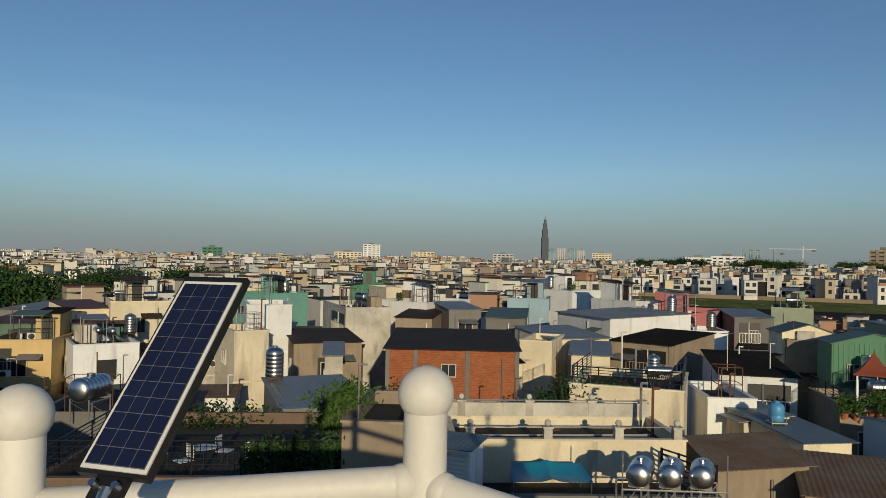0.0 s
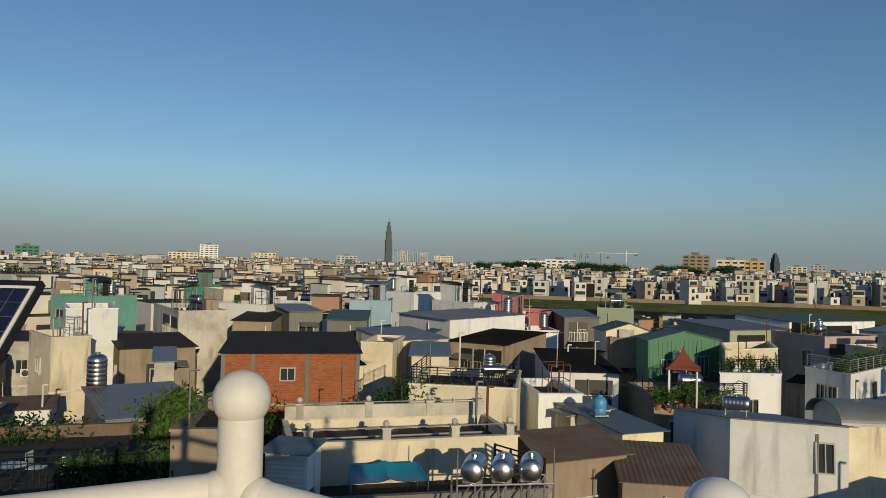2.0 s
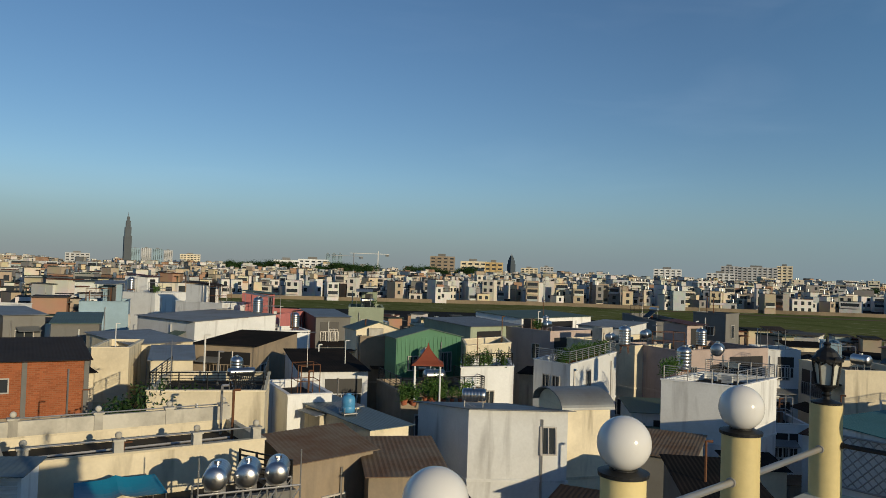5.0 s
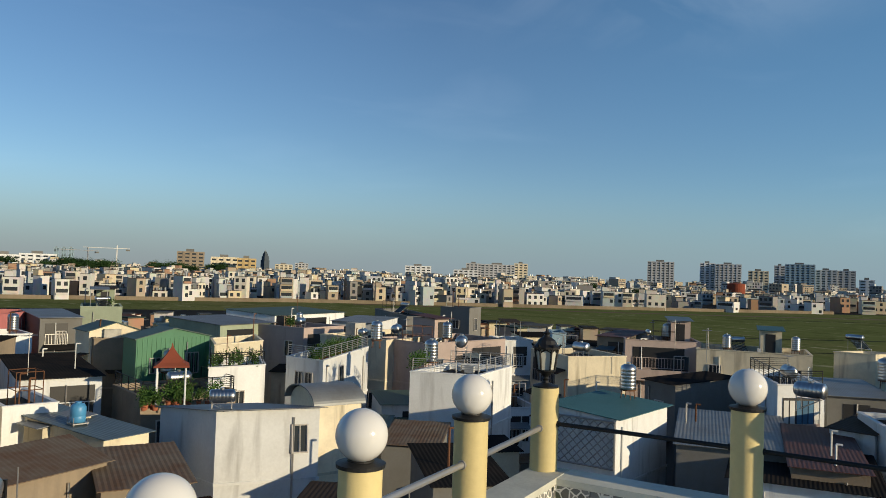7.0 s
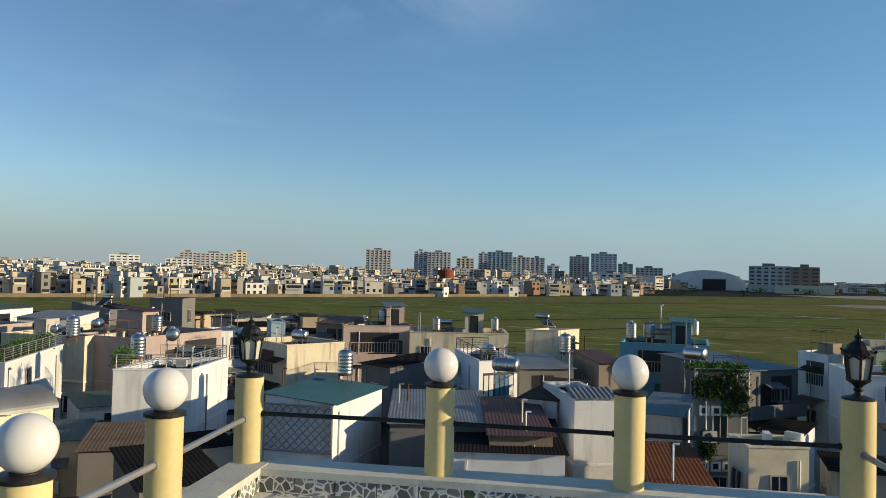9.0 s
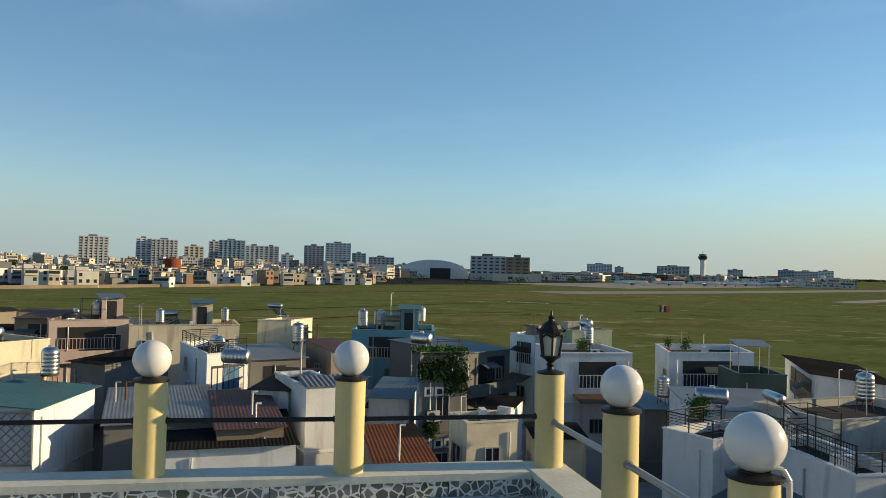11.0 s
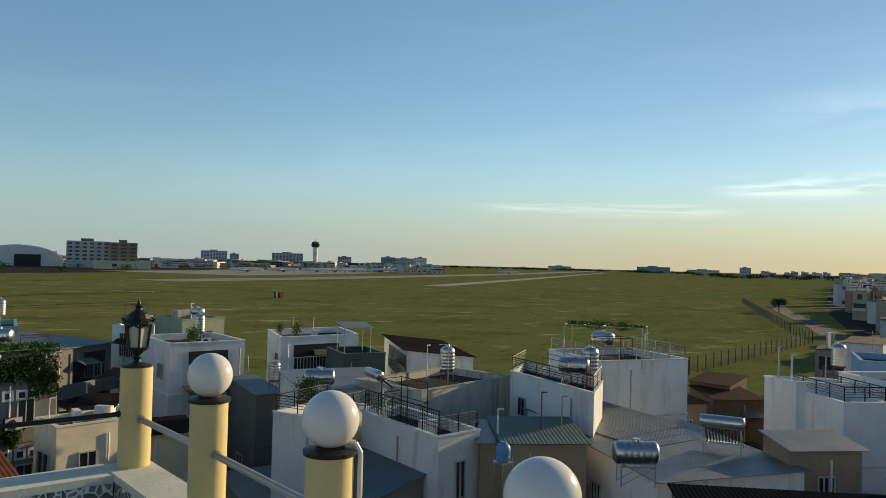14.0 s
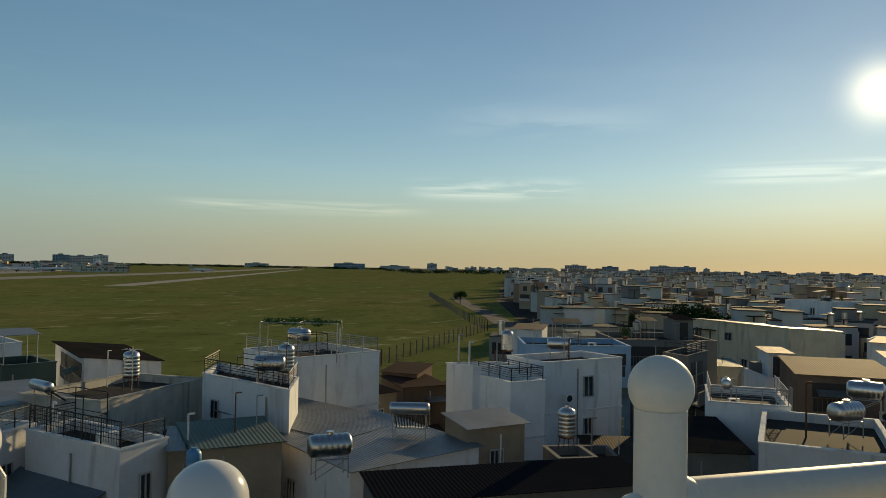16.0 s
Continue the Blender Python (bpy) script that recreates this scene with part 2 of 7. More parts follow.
SOOT = (0.13, 0.12, 0.10)
WALLS = {
    "white": material("white_paint", (0.715, 0.73, 0.735), 0.85, dirt=0.22, streak=0.6, dirt_color=(0.257, 0.249, 0.242)),
    "cream": material("cream_paint", (0.70, 0.63, 0.47), 0.85, dirt=0.35, streak=0.75, dirt_color=(0.227, 0.196, 0.144)),
    "yellow": material("yellow_paint", (0.529, 0.393, 0.189), 0.85, dirt=0.3, streak=0.4),
    "tan": material("tan_render", (0.30, 0.245, 0.18), 0.9, dirt=0.55, streak=0.6, dirt_color=SOOT),
    "grey": material("grey_cement", (0.184, 0.183, 0.176), 0.9, dirt=0.5, streak=0.5, dirt_color=SOOT),
    "weather": material("weathered_plaster", (0.52, 0.50, 0.44), 0.9, dirt=0.65, streak=0.85, dirt_color=(0.121, 0.113, 0.098)),
    "pink": material("pink_paint", (0.499, 0.189, 0.182), 0.85),
    "pinkish": material("faded_rose_paint", (0.438, 0.356, 0.325), 0.85, streak=0.5, dirt_color=(0.189, 0.167, 0.151)),
    "brick": material("orange_brick", (0.318, 0.113, 0.051), 0.9, dirt=0.3, scale=2.0, bump=0.5),
    "green": material("green_sheet", (0.076, 0.204, 0.113), 0.6, dirt=0.2),
    "greenwall": material("green_wall_paint", (0.076, 0.196, 0.129), 0.8, dirt=0.2),
    "palegreen": material("pale_green_paint", (0.318, 0.363, 0.272), 0.85, streak=0.4),
    "darkgreen": material("dark_green_sheet", (0.053, 0.083, 0.068), 0.6),
    "teal": material("teal_paint", (0.189, 0.393, 0.340), 0.85, streak=0.3),
    "teal2": material("turquoise_paint", (0.211, 0.393, 0.438), 0.85, streak=0.3),
    "blue": material("light_blue_paint", (0.287, 0.393, 0.469), 0.85, streak=0.3),
    "skyblue": material("sky_blue_paint", (0.257, 0.416, 0.605), 0.85, streak=0.3),
    "brown": material("brown_render", (0.180, 0.131, 0.099), 0.9, dirt=0.5, streak=0.4),
    # grey for skyline blocks, with the distance haze mixed into its colour
    "hazegrey": material("haze_pale_grey_paint", (0.50, 0.51, 0.52), 0.85, dirt=0.3, streak=0.3),
    "stripe": material("faded_green_cloth", (0.121, 0.196, 0.151), 0.9, dirt=0.5),
}
WALL_WORDS = {"white": "white-painted", "cream": "cream-painted", "yellow": "yellow-painted", "tan": "bare tan-rendered", "grey": "grey cement", "weather": "weathered white", "pink": "pink-painted",
              "pinkish": "faded rose-painted", "brick": "orange brick", "green": "green sheet-metal", "greenwall": "green-painted", "palegreen": "pale green", "darkgreen": "dark green", "teal": "teal-painted",
              "teal2": "turquoise-painted", "blue": "light blue", "skyblue": "sky blue", "brown": "brown-rendered", "stripe": "green and grey cloth-hung"}
ROOFS = {
    "flat": material("cement_roof", (0.057, 0.054, 0.049), 0.9, dirt=0.7, dirt_color=(0.034, 0.033, 0.029)),
    "corr": material("zinc_sheet", (0.200, 0.213, 0.220), 0.5, 0.3, dirt=0.5, dirt_color=(0.083, 0.062, 0.048)),
    "corrdark": material("dark_sheet", (0.021, 0.021, 0.021), 0.8, 0.0, dirt=0.5, dirt_color=(0.049, 0.038, 0.032)),
    "corrbrown": material("brown_sheet", (0.049, 0.036, 0.026), 0.7, 0.1, dirt=0.5),
    "corrred": material("oxide_red_sheet", (0.092, 0.036, 0.026), 0.65, 0.1, dirt=0.5),
    "corrrust": material("rust_red_sheet", (0.049, 0.023, 0.016), 0.8, 0.0, dirt=0.4),
    "corrterra": material("terracotta_sheet", (0.155, 0.058, 0.026), 0.75, 0.0, dirt=0.4),
    "corrgreen": material("green_roof_sheet", (0.078, 0.118, 0.095), 0.6, 0.1, dirt=0.4),
    "corrblue": material("blue_grey_sheet", (0.125, 0.170, 0.196), 0.55, 0.2, dirt=0.4),
    "slate": material("dark_roof_tile", (0.014, 0.015, 0.019), 0.8, 0.0, dirt=0.15, dirt_color=(0.026, 0.025, 0.026)),
    "rust": material("rusty_zinc", (0.170, 0.135, 0.098), 0.7, 0.15, dirt=0.9, dirt_color=(0.125, 0.058, 0.025), scale=1.4),
    "teal": material("teal_sheet", (0.048, 0.130, 0.141), 0.6, 0.1, dirt=0.4),
}
# matt dark roofs
for dull in ("slate", "corrdark"):
    matt = ROOFS[dull].node_tree.nodes["Principled BSDF"].inputs
    matt["Specular IOR Level"].default_value, matt["Roughness"].default_value = 0.0, 1.0
# courses of brick with pale mortar joints on the brick house
bk = WALLS["brick"].node_tree
b_tc, b_map, b_tex, b_mix = bk.nodes.new("ShaderNodeTexCoord"), bk.nodes.new("ShaderNodeMapping"), bk.nodes.new("ShaderNodeTexBrick"), bk.nodes.new("ShaderNodeMixRGB")
b_map.inputs["Rotation"].default_value = (radians(-90), 0, 0)
b_tex.inputs["Color1"].default_value, b_tex.inputs["Color2"].default_value, b_tex.inputs["Mortar"].default_value = (1, 0.95, 0.9, 1), (0.72, 0.66, 0.62, 1), (0.85, 1.1, 1.3, 1)
b_tex.inputs["Scale"].default_value, b_tex.inputs["Brick Width"].default_value, b_tex.inputs["Row Height"].default_value, b_tex.inputs["Mortar Size"].default_value = 1.0, 0.23, 0.09, 0.012
b_mix.blend_type = "MULTIPLY"
b_mix.inputs["Fac"].default_value = 1.0
b_base = bk.nodes["Principled BSDF"].inputs["Base Color"]
bk.links.new(b_tc.outputs["Object"], b_map.inputs["Vector"])
bk.links.new(b_map.outputs["Vector"], b_tex.inputs["Vector"])
bk.links.new(b_base.links[0].from_socket, b_mix.inputs["Color1"])
bk.links.new(b_tex.outputs["Color"], b_mix.inputs["Color2"])
bk.links.new(b_mix.outputs["Color"], b_base)
CREAMPOST = material("yellow_post_paint", (0.64, 0.53, 0.245), 0.6, dirt=0.15, scale=3, bump=0.08)
WHITEPOST = material("white_post_paint", (0.64, 0.617, 0.56), 0.55, dirt=0.15, scale=3, bump=0.08)
COPING = material("painted_coping", (0.60, 0.60, 0.52), 0.75, dirt=0.45, scale=3)
STEEL = material("stainless_steel", (0.55, 0.55, 0.55), 0.30, 1.0, dirt=0.25, bump=0.03)
PIPE = material("galvanised_pipe", (0.42, 0.41, 0.40), 0.4, 0.7, dirt=0.4)
IRON = material("black_iron", (0.02, 0.02, 0.02), 0.5, 0.4, dirt=0.2)
RUSTIRON = material("rusted_iron", (0.16, 0.08, 0.045), 0.85, 0.2)
BLUEPLASTIC = material("blue_plastic", (0.07, 0.24, 0.45), 0.45, dirt=0.2)
WHITEPLASTIC = material("white_plastic", (0.66, 0.66, 0.63), 0.5, dirt=0.25)
# near-black for flat panels: painted shade of loggias, doorways and openings; fan grilles too
SHADEBLACK = material("opening_shade_black", (0.015, 0.015, 0.017), 0.5)
GLASS = material("window_glass", (0.035, 0.042, 0.05), 0.12, dirt=0.1, bump=0.0)
FRAME = material("window_frame_paint", (0.45, 0.43, 0.40), 0.6)
LEAF = material("leaf_green", (0.055, 0.115, 0.028), 0.7, dirt=0.5, dirt_color=(0.10, 0.13, 0.03), scale=3, vary=0.3)
LEAFDARK = material("dark_leaf_green", (0.032, 0.065, 0.020), 0.75, dirt=0.5, scale=2, vary=0.3)
BARK = material("bark", (0.13, 0.10, 0.075), 0.95)
BLUECURTAIN = material("blue_curtain", (0.10, 0.19, 0.30), 0.9, dirt=0.3, scale=4)
TERRACOTTA = material("terracotta", (0.36, 0.13, 0.07), 0.85)
LANTERNGLASS = material("milky_lantern_glass", (0.50, 0.50, 0.44), 0.35, dirt=0.3, scale=6, bump=0.02)
BLUECLOTH = material("blue_tarpaulin", (0.022, 0.19, 0.32), 0.4)
CANOPY = material("red_pagoda_tile", (0.22, 0.065, 0.038), 0.75)
SLATE = material("wall_slate", (0.16, 0.16, 0.155), 0.7, dirt=0.5, scale=4)

GLOBE = bpy.data.materials.new("white_globe_glass")
GLOBE.use_nodes = True
GLOBE.node_tree.nodes["Principled BSDF"].inputs["Base Color"].default_value = (0.67, 0.66, 0.64, 1)
GLOBE.node_tree.nodes["Principled BSDF"].inputs["Roughness"].default_value = 0.16


# ---- mesh tools ----
class Mesh:
    """Collects verts and faces, then becomes one mesh."""

    def __init__(self):
        self.v, self.f = [], []

    def add(self, verts, faces):
        k = len(self.v)
        self.v += [tuple(p) for p in verts]
        self.f += [tuple(i + k for i in q) for q in faces]
        return self

    def box(self, x0, y0, z0, x1, y1, z1, m=None):
        p = [Vector(q) for q in ((x0, y0, z0), (x1, y0, z0), (x1, y1, z0), (x0, y1, z0), (x0, y0, z1), (x1, y0, z1), (x1, y1, z1), (x0, y1, z1))]
        if m is not None:
            p = [m @ q for q in p]
        return self.add(p, [(0, 3, 2, 1), (4, 5, 6, 7), (0, 1, 5, 4), (1, 2, 6, 5), (2, 3, 7, 6), (3, 0, 4, 7)])

    def ring(self, w, d, e, z0, z1, o=0.0):
        """A closed ring of wall, e thick, standing o outside the w by d plan."""
        q = [(-o, -o), (w + o, -o), (w + o, d + o), (-o, d + o)]
        p = [(e, e), (w - e, e), (w - e, d - e), (e, d - e)]
        v = [(*c, z) for c in q for z in (z0, z1)] + [(*c, z) for c in p for z in (z0, z1)]
        f = []
        for i in range(4):
            j = (i + 1) % 4
            f += [(2 * i, 2 * j, 2 * j + 1, 2 * i + 1), (8 + 2 * j, 8 + 2 * i, 9 + 2 * i, 9 + 2 * j), (2 * i + 1, 2 * j + 1, 9 + 2 * j, 9 + 2 * i), (2 * j, 2 * i, 8 + 2 * i, 8 + 2 * j)]
        return self.add(v, f)

    def tube(self, a, b, r, n=8, r2=None):
        a, b = Vector(a), Vector(b)
        r2 = r if r2 is None else r2
        w = (b - a).normalized()
        u = w.cross(Vector((0, 0, 1)) if abs(w.z) < 0.9 else Vector((1, 0, 0))).normalized()
        s = w.cross(u)
        ring = [(u * math.cos(2 * math.pi * i / n) + s * math.sin(2 * math.pi * i / n)) for i in range(n)]
        k = len(self.v)
        self.v += [tuple(a + q * r) for q in ring] + [tuple(b + q * r2) for q in ring]
        self.f += [(k + i, k + (i + 1) % n, k + n + (i + 1) % n, k + n + i) for i in range(n)]
        self.add([a + q * r for q in ring], [tuple(range(n))[::-1]])
        return self.add([b + q * r2 for q in ring], [tuple(range(n))])

    def lathe(self, prof, n=24, at=(0, 0, 0), m=None):
        """prof: (radius, height) from the foot up."""
        k = len(self.v)
        for r, z in prof:
            for i in range(n):
                p = Vector((at[0] + r * math.cos(2 * math.pi * i / n), at[1] + r * math.sin(2 * math.pi * i / n), at[2] + z))
                self.v.append(tuple(m @ p if m is not None else p))
        for j in range(len(prof) - 1):
            for i in range(n):
                a, b = k + j * n + i, k + j * n + (i + 1) % n
                self.f.append((a, b, b + n, a + n))
        e = k + (len(prof) - 1) * n
        self.add(self.v[k:k + n], [tuple(range(n))[::-1]])
        return self.add(self.v[e:e + n], [tuple(range(n))])

    def ball(self, c, r, n=16, squash=1.0):
        prof = [(max(1e-4, r * math.sin(math.pi * j / n)), -r * squash * math.cos(math.pi * j / n)) for j in range(n + 1)]
        return self.lathe(prof, n * 2, c)

    def sheet(self, w, d, z0, z1, wave=0.17, h=0.012, x0=0.0, y0=0.0, thick=0.03):
        """A corrugated sheet that runs from (x0, y0, z0) back to y0 + d at z1, with ridges along y."""
        k = max(4, min(160, int(w / wave) * 2))
        pts = [(x0 + w * i / k, h if i % 2 else 0.0) for i in range(k + 1)]
        v = []
        for x, dz in pts:
            v += [(x, y0, z0 + dz), (x, y0 + d, z1 + dz), (x, y0, z0 + dz - thick), (x, y0 + d, z1 + dz - thick)]
        f = []
        for i in range(k):
            a, b = 4 * i, 4 * i + 4
            f += [(a, b, b + 1, a + 1), (a + 2, a + 3, b + 3, b + 2), (a, a + 2, b + 2, b), (a + 1, b + 1, b + 3, a + 3)]
        f += [(0, 1, 3, 2), (4 * k, 4 * k + 2, 4 * k + 3, 4 * k + 1)]
        return self.add(v, f)

    def data(self, name, mat, smooth=False):
        me = bpy.data.meshes.new(name)
        me.from_pydata(self.v, [], self.f)
        me.materials.append(mat)
        if smooth:
            me.polygons.foreach_set("use_smooth", [True] * len(me.polygons))
        me.update()
        return me


def part(name, mesh, mat, parent, label="", smooth=False):
    ob = new(name, mesh if isinstance(mesh, bpy.types.Mesh) else mesh.data(name, mat, smooth))
    ob.parent = parent
    return tagged(ob, label)


def thing(name, m, label, category, group="", kind=""):
    ob = new(name)
    ob.empty_display_size = 0.1
    ob.matrix_basis = m
    return tagged(ob, label, category, group, kind)


def solid(name, mesh, mat, label, category, kind="", m=None, smooth=False, group=""):
    ob = new(name, mesh.data(name, mat, smooth))
    if m is not None:
        ob.matrix_basis = m
    return tagged(ob, label, category, group, kind)


rnd = random.Random(7)


# ---- things that repeat on the roofs: one of each, copied later ----
def make_tank_lying():
    t = thing("water_tank", pose(0, 0, -60), "shiny stainless steel water tank lying on a metal stand", "water tank", "roof water tanks")
    prof = [(0.05, -0.80), (0.30, -0.78), (0.40, -0.70)] + [q for k in range(6) for q in ((0.42, -0.66 + 0.22 * k), (0.42, -0.52 + 0.22 * k), (0.405, -0.48 + 0.22 * k))] + [(0.40, 0.72), (0.30, 0.80), (0.05, 0.82)]
    part("shell", Mesh().lathe(prof, 20, m=pose(0, 0, 1.15, 0, 90, 0)), STEEL, t, smooth=True)
    part("lid", Mesh().tube((0, 0, 1.54), (0, 0, 1.66), 0.14, 12), STEEL, t)
    for y in (-0.36, 0.36):
        part("stand_frame", Mesh().tube((-0.6, y, 0.72), (0.6, y, 0.72), 0.025, 6).tube((-0.6, y, 0.72), (0.6, y, 0.05), 0.015, 5), PIPE, t)
        for x in (-0.6, 0.6):
            part("leg", Mesh().tube((x, y, 0), (x, y, 0.85), 0.028, 6), PIPE, t)
    return t


def make_tank_upright():
    t = thing("water_tank", pose(0, 0, -60), "upright stainless steel water tank on a metal stand", "water tank", "roof water tanks")
    prof = [(0.05, 0.62), (0.40, 0.66)] + [q for k in range(6) for q in ((0.44, 0.70 + 0.2 * k), (0.44, 0.83 + 0.2 * k), (0.42, 0.87 + 0.2 * k))] + [(0.40, 1.96), (0.25, 2.06), (0.12, 2.08)]
    part("shell", Mesh().lathe(prof, 20), STEEL, t, smooth=True)
    part("lid", Mesh().tube((0, 0, 2.06), (0, 0, 2.16), 0.13, 12), STEEL, t)
    for i in range(4):
        x, y = 0.34 * math.cos(i * math.pi / 2 + 0.8), 0.34 * math.sin(i * math.pi / 2 + 0.8)
        part("leg", Mesh().tube((x * 1.25, y * 1.25, 0), (x, y, 0.68), 0.025, 6), RUSTIRON, t)
    part("stand_ring", Mesh().lathe([(0.36, 0.60), (0.43, 0.60), (0.43, 0.66), (0.36, 0.66)], 16), RUSTIRON, t)
    return t


def make_tank_blue():
    t = thing("water_tank", pose(0, 0, -60), "blue plastic water tank on a pipe stand", "water tank", "roof water tanks")
    part("shell", Mesh().lathe([(0.30, 0.7), (0.36, 0.72), (0.38, 1.0), (0.36, 1.03), (0.38, 1.06), (0.38, 1.45), (0.3, 1.6), (0.14, 1.66)], 18), BLUEPLASTIC, t, smooth=True)
    part("lid", Mesh().tube((0, 0, 1.66), (0, 0, 1.74), 0.15, 12), BLUEPLASTIC, t)
    for x in (-0.35, 0.35):
        for y in (-0.35, 0.35):
            part("leg", Mesh().tube((x, y, 0), (x, y, 1.0), 0.02, 6), PIPE, t)
    part("stand_frame", Mesh().box(-0.4, -0.4, 0.64, 0.4, 0.4, 0.7), PIPE, t)
    return t


def make_heater():
    t = thing("solar_water_heater", pose(0, 0, -60), "solar water heater with steel drum above slanted glass tubes", "solar heater", "roof solar heaters")
    part("drum", Mesh().lathe([(0.05, -0.85), (0.24, -0.82), (0.26, -0.7), (0.26, 0.7), (0.24, 0.82), (0.05, 0.85)], 16, m=pose(0, 0.55, 1.25, 0, 90, 0)), STEEL, t, smooth=True)
    for k in range(12):
        part("glass_tube", Mesh().tube((-0.66 + 0.12 * k, -0.75, 0.18), (-0.66 + 0.12 * k, 0.45, 1.10), 0.035, 6), GLASS, t)
    part("header_bar", Mesh().box(-0.75, -0.82, 0.10, 0.75, -0.72, 0.18), STEEL, t)
    for x in (-0.7, 0.7):
        part("leg", Mesh().tube((x, 0.55, 0), (x, 0.55, 1.05), 0.025, 6).tube((x, -0.78, 0), (x, -0.78, 0.12), 0.025, 6).tube((x, -0.78, 0.1), (x, 0.5, 1.0), 0.02, 6), PIPE, t)
    return t


def make_ac():
    t = thing("air_conditioner", pose(0, 0, -60), "white outdoor air conditioner unit with round fan grille", "air conditioner", "roof air conditioners")
    part("casing", Mesh().box(-0.40, -0.15, 0.08, 0.40, 0.15, 0.66), WHITEPLASTIC, t)
    part("fan_grille", Mesh().lathe([(0.23, 0.0), (0.23, 0.02), (0.05, 0.03)], 16, m=pose(-0.1, -0.15, 0.37, 90, 0, 0)), SHADEBLACK, t)
    for x in (-0.3, 0.3):
        part("foot", Mesh().box(x - 0.03, -0.17, 0, x + 0.03, 0.17, 0.08), IRON, t)
    return t


def leaves(mesh, c, r, n, size, rng, flat=1.0):
    """Loose small leaf blades about c."""
    for _ in range(n):
        d = Vector((rng.gauss(0, 1), rng.gauss(0, 1), rng.gauss(0, flat)))
        p = Vector(c) + d * (r * 0.5)
        a = Vector((rng.gauss(0, 1), rng.gauss(0, 1), rng.gauss(0, 1))).normalized() * size * rng.uniform(0.6, 1.4)
        b = a.cross(Vector((rng.gauss(0, 1), rng.gauss(0, 1), rng.gauss(0, 1)))).normalized() * size * 0.45
        mesh.add([p - a, p + b, p + a, p - b], [(0, 1, 2, 3)])
    return mesh


def make_plant():
    t = thing("potted_plant", pose(0, 0, -60), "bushy green plant in a terracotta pot", "potted plant", "roof garden plants")
    part("pot", Mesh().lathe([(0.13, 0), (0.17, 0.02), (0.22, 0.30), (0.24, 0.30), (0.24, 0.34), (0.2, 0.34)], 14), TERRACOTTA, t)
    g = Mesh()
    rg = random.Random(3)
    for k in range(5):
        leaves(g, (rg.gauss(0, 0.16), rg.gauss(0, 0.16), 0.62 + 0.14 * k), 0.34, 70, 0.085, rg)
    part("stem", Mesh().tube((0, 0, 0.3), (0.03, 0.02, 1.0), 0.02, 5), BARK, t)
    part("foliage", g, LEAF, t)
    return t


def make_antenna():
    t = thing("antenna_mast", pose(0, 0, -60), "thin metal television antenna on a roof mast", "antenna", "roof antennas")
    part("mast", Mesh().tube((0, 0, 0), (0, 0, 2.4), 0.022, 6), PIPE, t)
    part("boom", Mesh().tube((-0.5, 0, 2.25), (0.5, 0, 2.25), 0.014, 5), PIPE, t)
    for k in range(6):
        part("rod", Mesh().tube((-0.45 + 0.18 * k, -0.3, 2.25), (-0.45 + 0.18 * k, 0.3, 2.25), 0.009, 4), PIPE, t)
    return t


PROTO = {"lying": make_tank_lying(), "upright": make_tank_upright(), "blue": make_tank_blue(), "heater": make_heater(), "ac": make_ac(), "plant": make_plant(), "antenna": make_antenna()}
used = set()


def put(kind, x, y, z, turn=0.0, scale=1.0):
    """Stands a copy of a roof thing; the first takes the original itself."""
    m = pose(x, y, z, 0, 0, turn)
    if kind in used:
        ob = copy_thing(PROTO[kind], m)
    else:
        used.add(kind)
        ob = PROTO[kind]
        ob.matrix_basis = m
    ob.scale = (scale, scale, scale)
    return ob


# ---- houses ----
PLACED = []


def grid_frame(m, w, h, bars, rim, bar, deep, sill):
    """A frame with upright bars in one joined mesh; m puts x along the wall, y out of it, z up."""
    xs = [-w / 2 - rim, -w / 2]
    for k in range(bars):
        x = -w / 2 + w * (k + 1) / (bars + 1)
        xs += [x - bar, x + bar]
    xs += [w / 2, w / 2 + rim]
    zs = [-h / 2 - rim, -h / 2, h / 2, h / 2 + rim]
    n = len(xs)
    v = [m @ Vector((x, y * q, z)) for y in (0, 1) for z, q in zip(zs, (sill, sill, deep, deep)) for x in xs]

    def full(i, j):
        return 0 <= i < n - 1 and 0 <= j < 3 and (j != 1 or i % 2 == 0)

    def at(y, i, j):
        return y * 4 * n + j * n + i

    f = []
    for j in range(3):
        for i in range(n - 1):
            if not full(i, j):
                continue
            f.append((at(1, i, j), at(1, i, j + 1), at(1, i + 1, j + 1), at(1, i + 1, j)))
            for di, dj, e, g in ((-1, 0, (i, j), (i, j + 1)), (1, 0, (i + 1, j + 1), (i + 1, j)), (0, -1, (i + 1, j), (i, j)), (0, 1, (i, j + 1), (i + 1, j + 1))):
                if not full(i + di, j + dj):
                    f.append((at(0, *e), at(0, *g), at(1, *g), at(1, *e)))
    return Mesh().add(v, f)


def window(parent, m, w, h, bars=1):
    """A framed window on a wall face; m puts x along the wall, y out of it, z up."""
    fr = part("window", grid_frame(m, w, h, bars, 0.06, 0.02, 0.08, 0.13), FRAME, parent)
    part("pane", Mesh().box(-w / 2, 0.004, -h / 2, w / 2, 0.02, h / 2, m), GLASS, fr)
    return fr


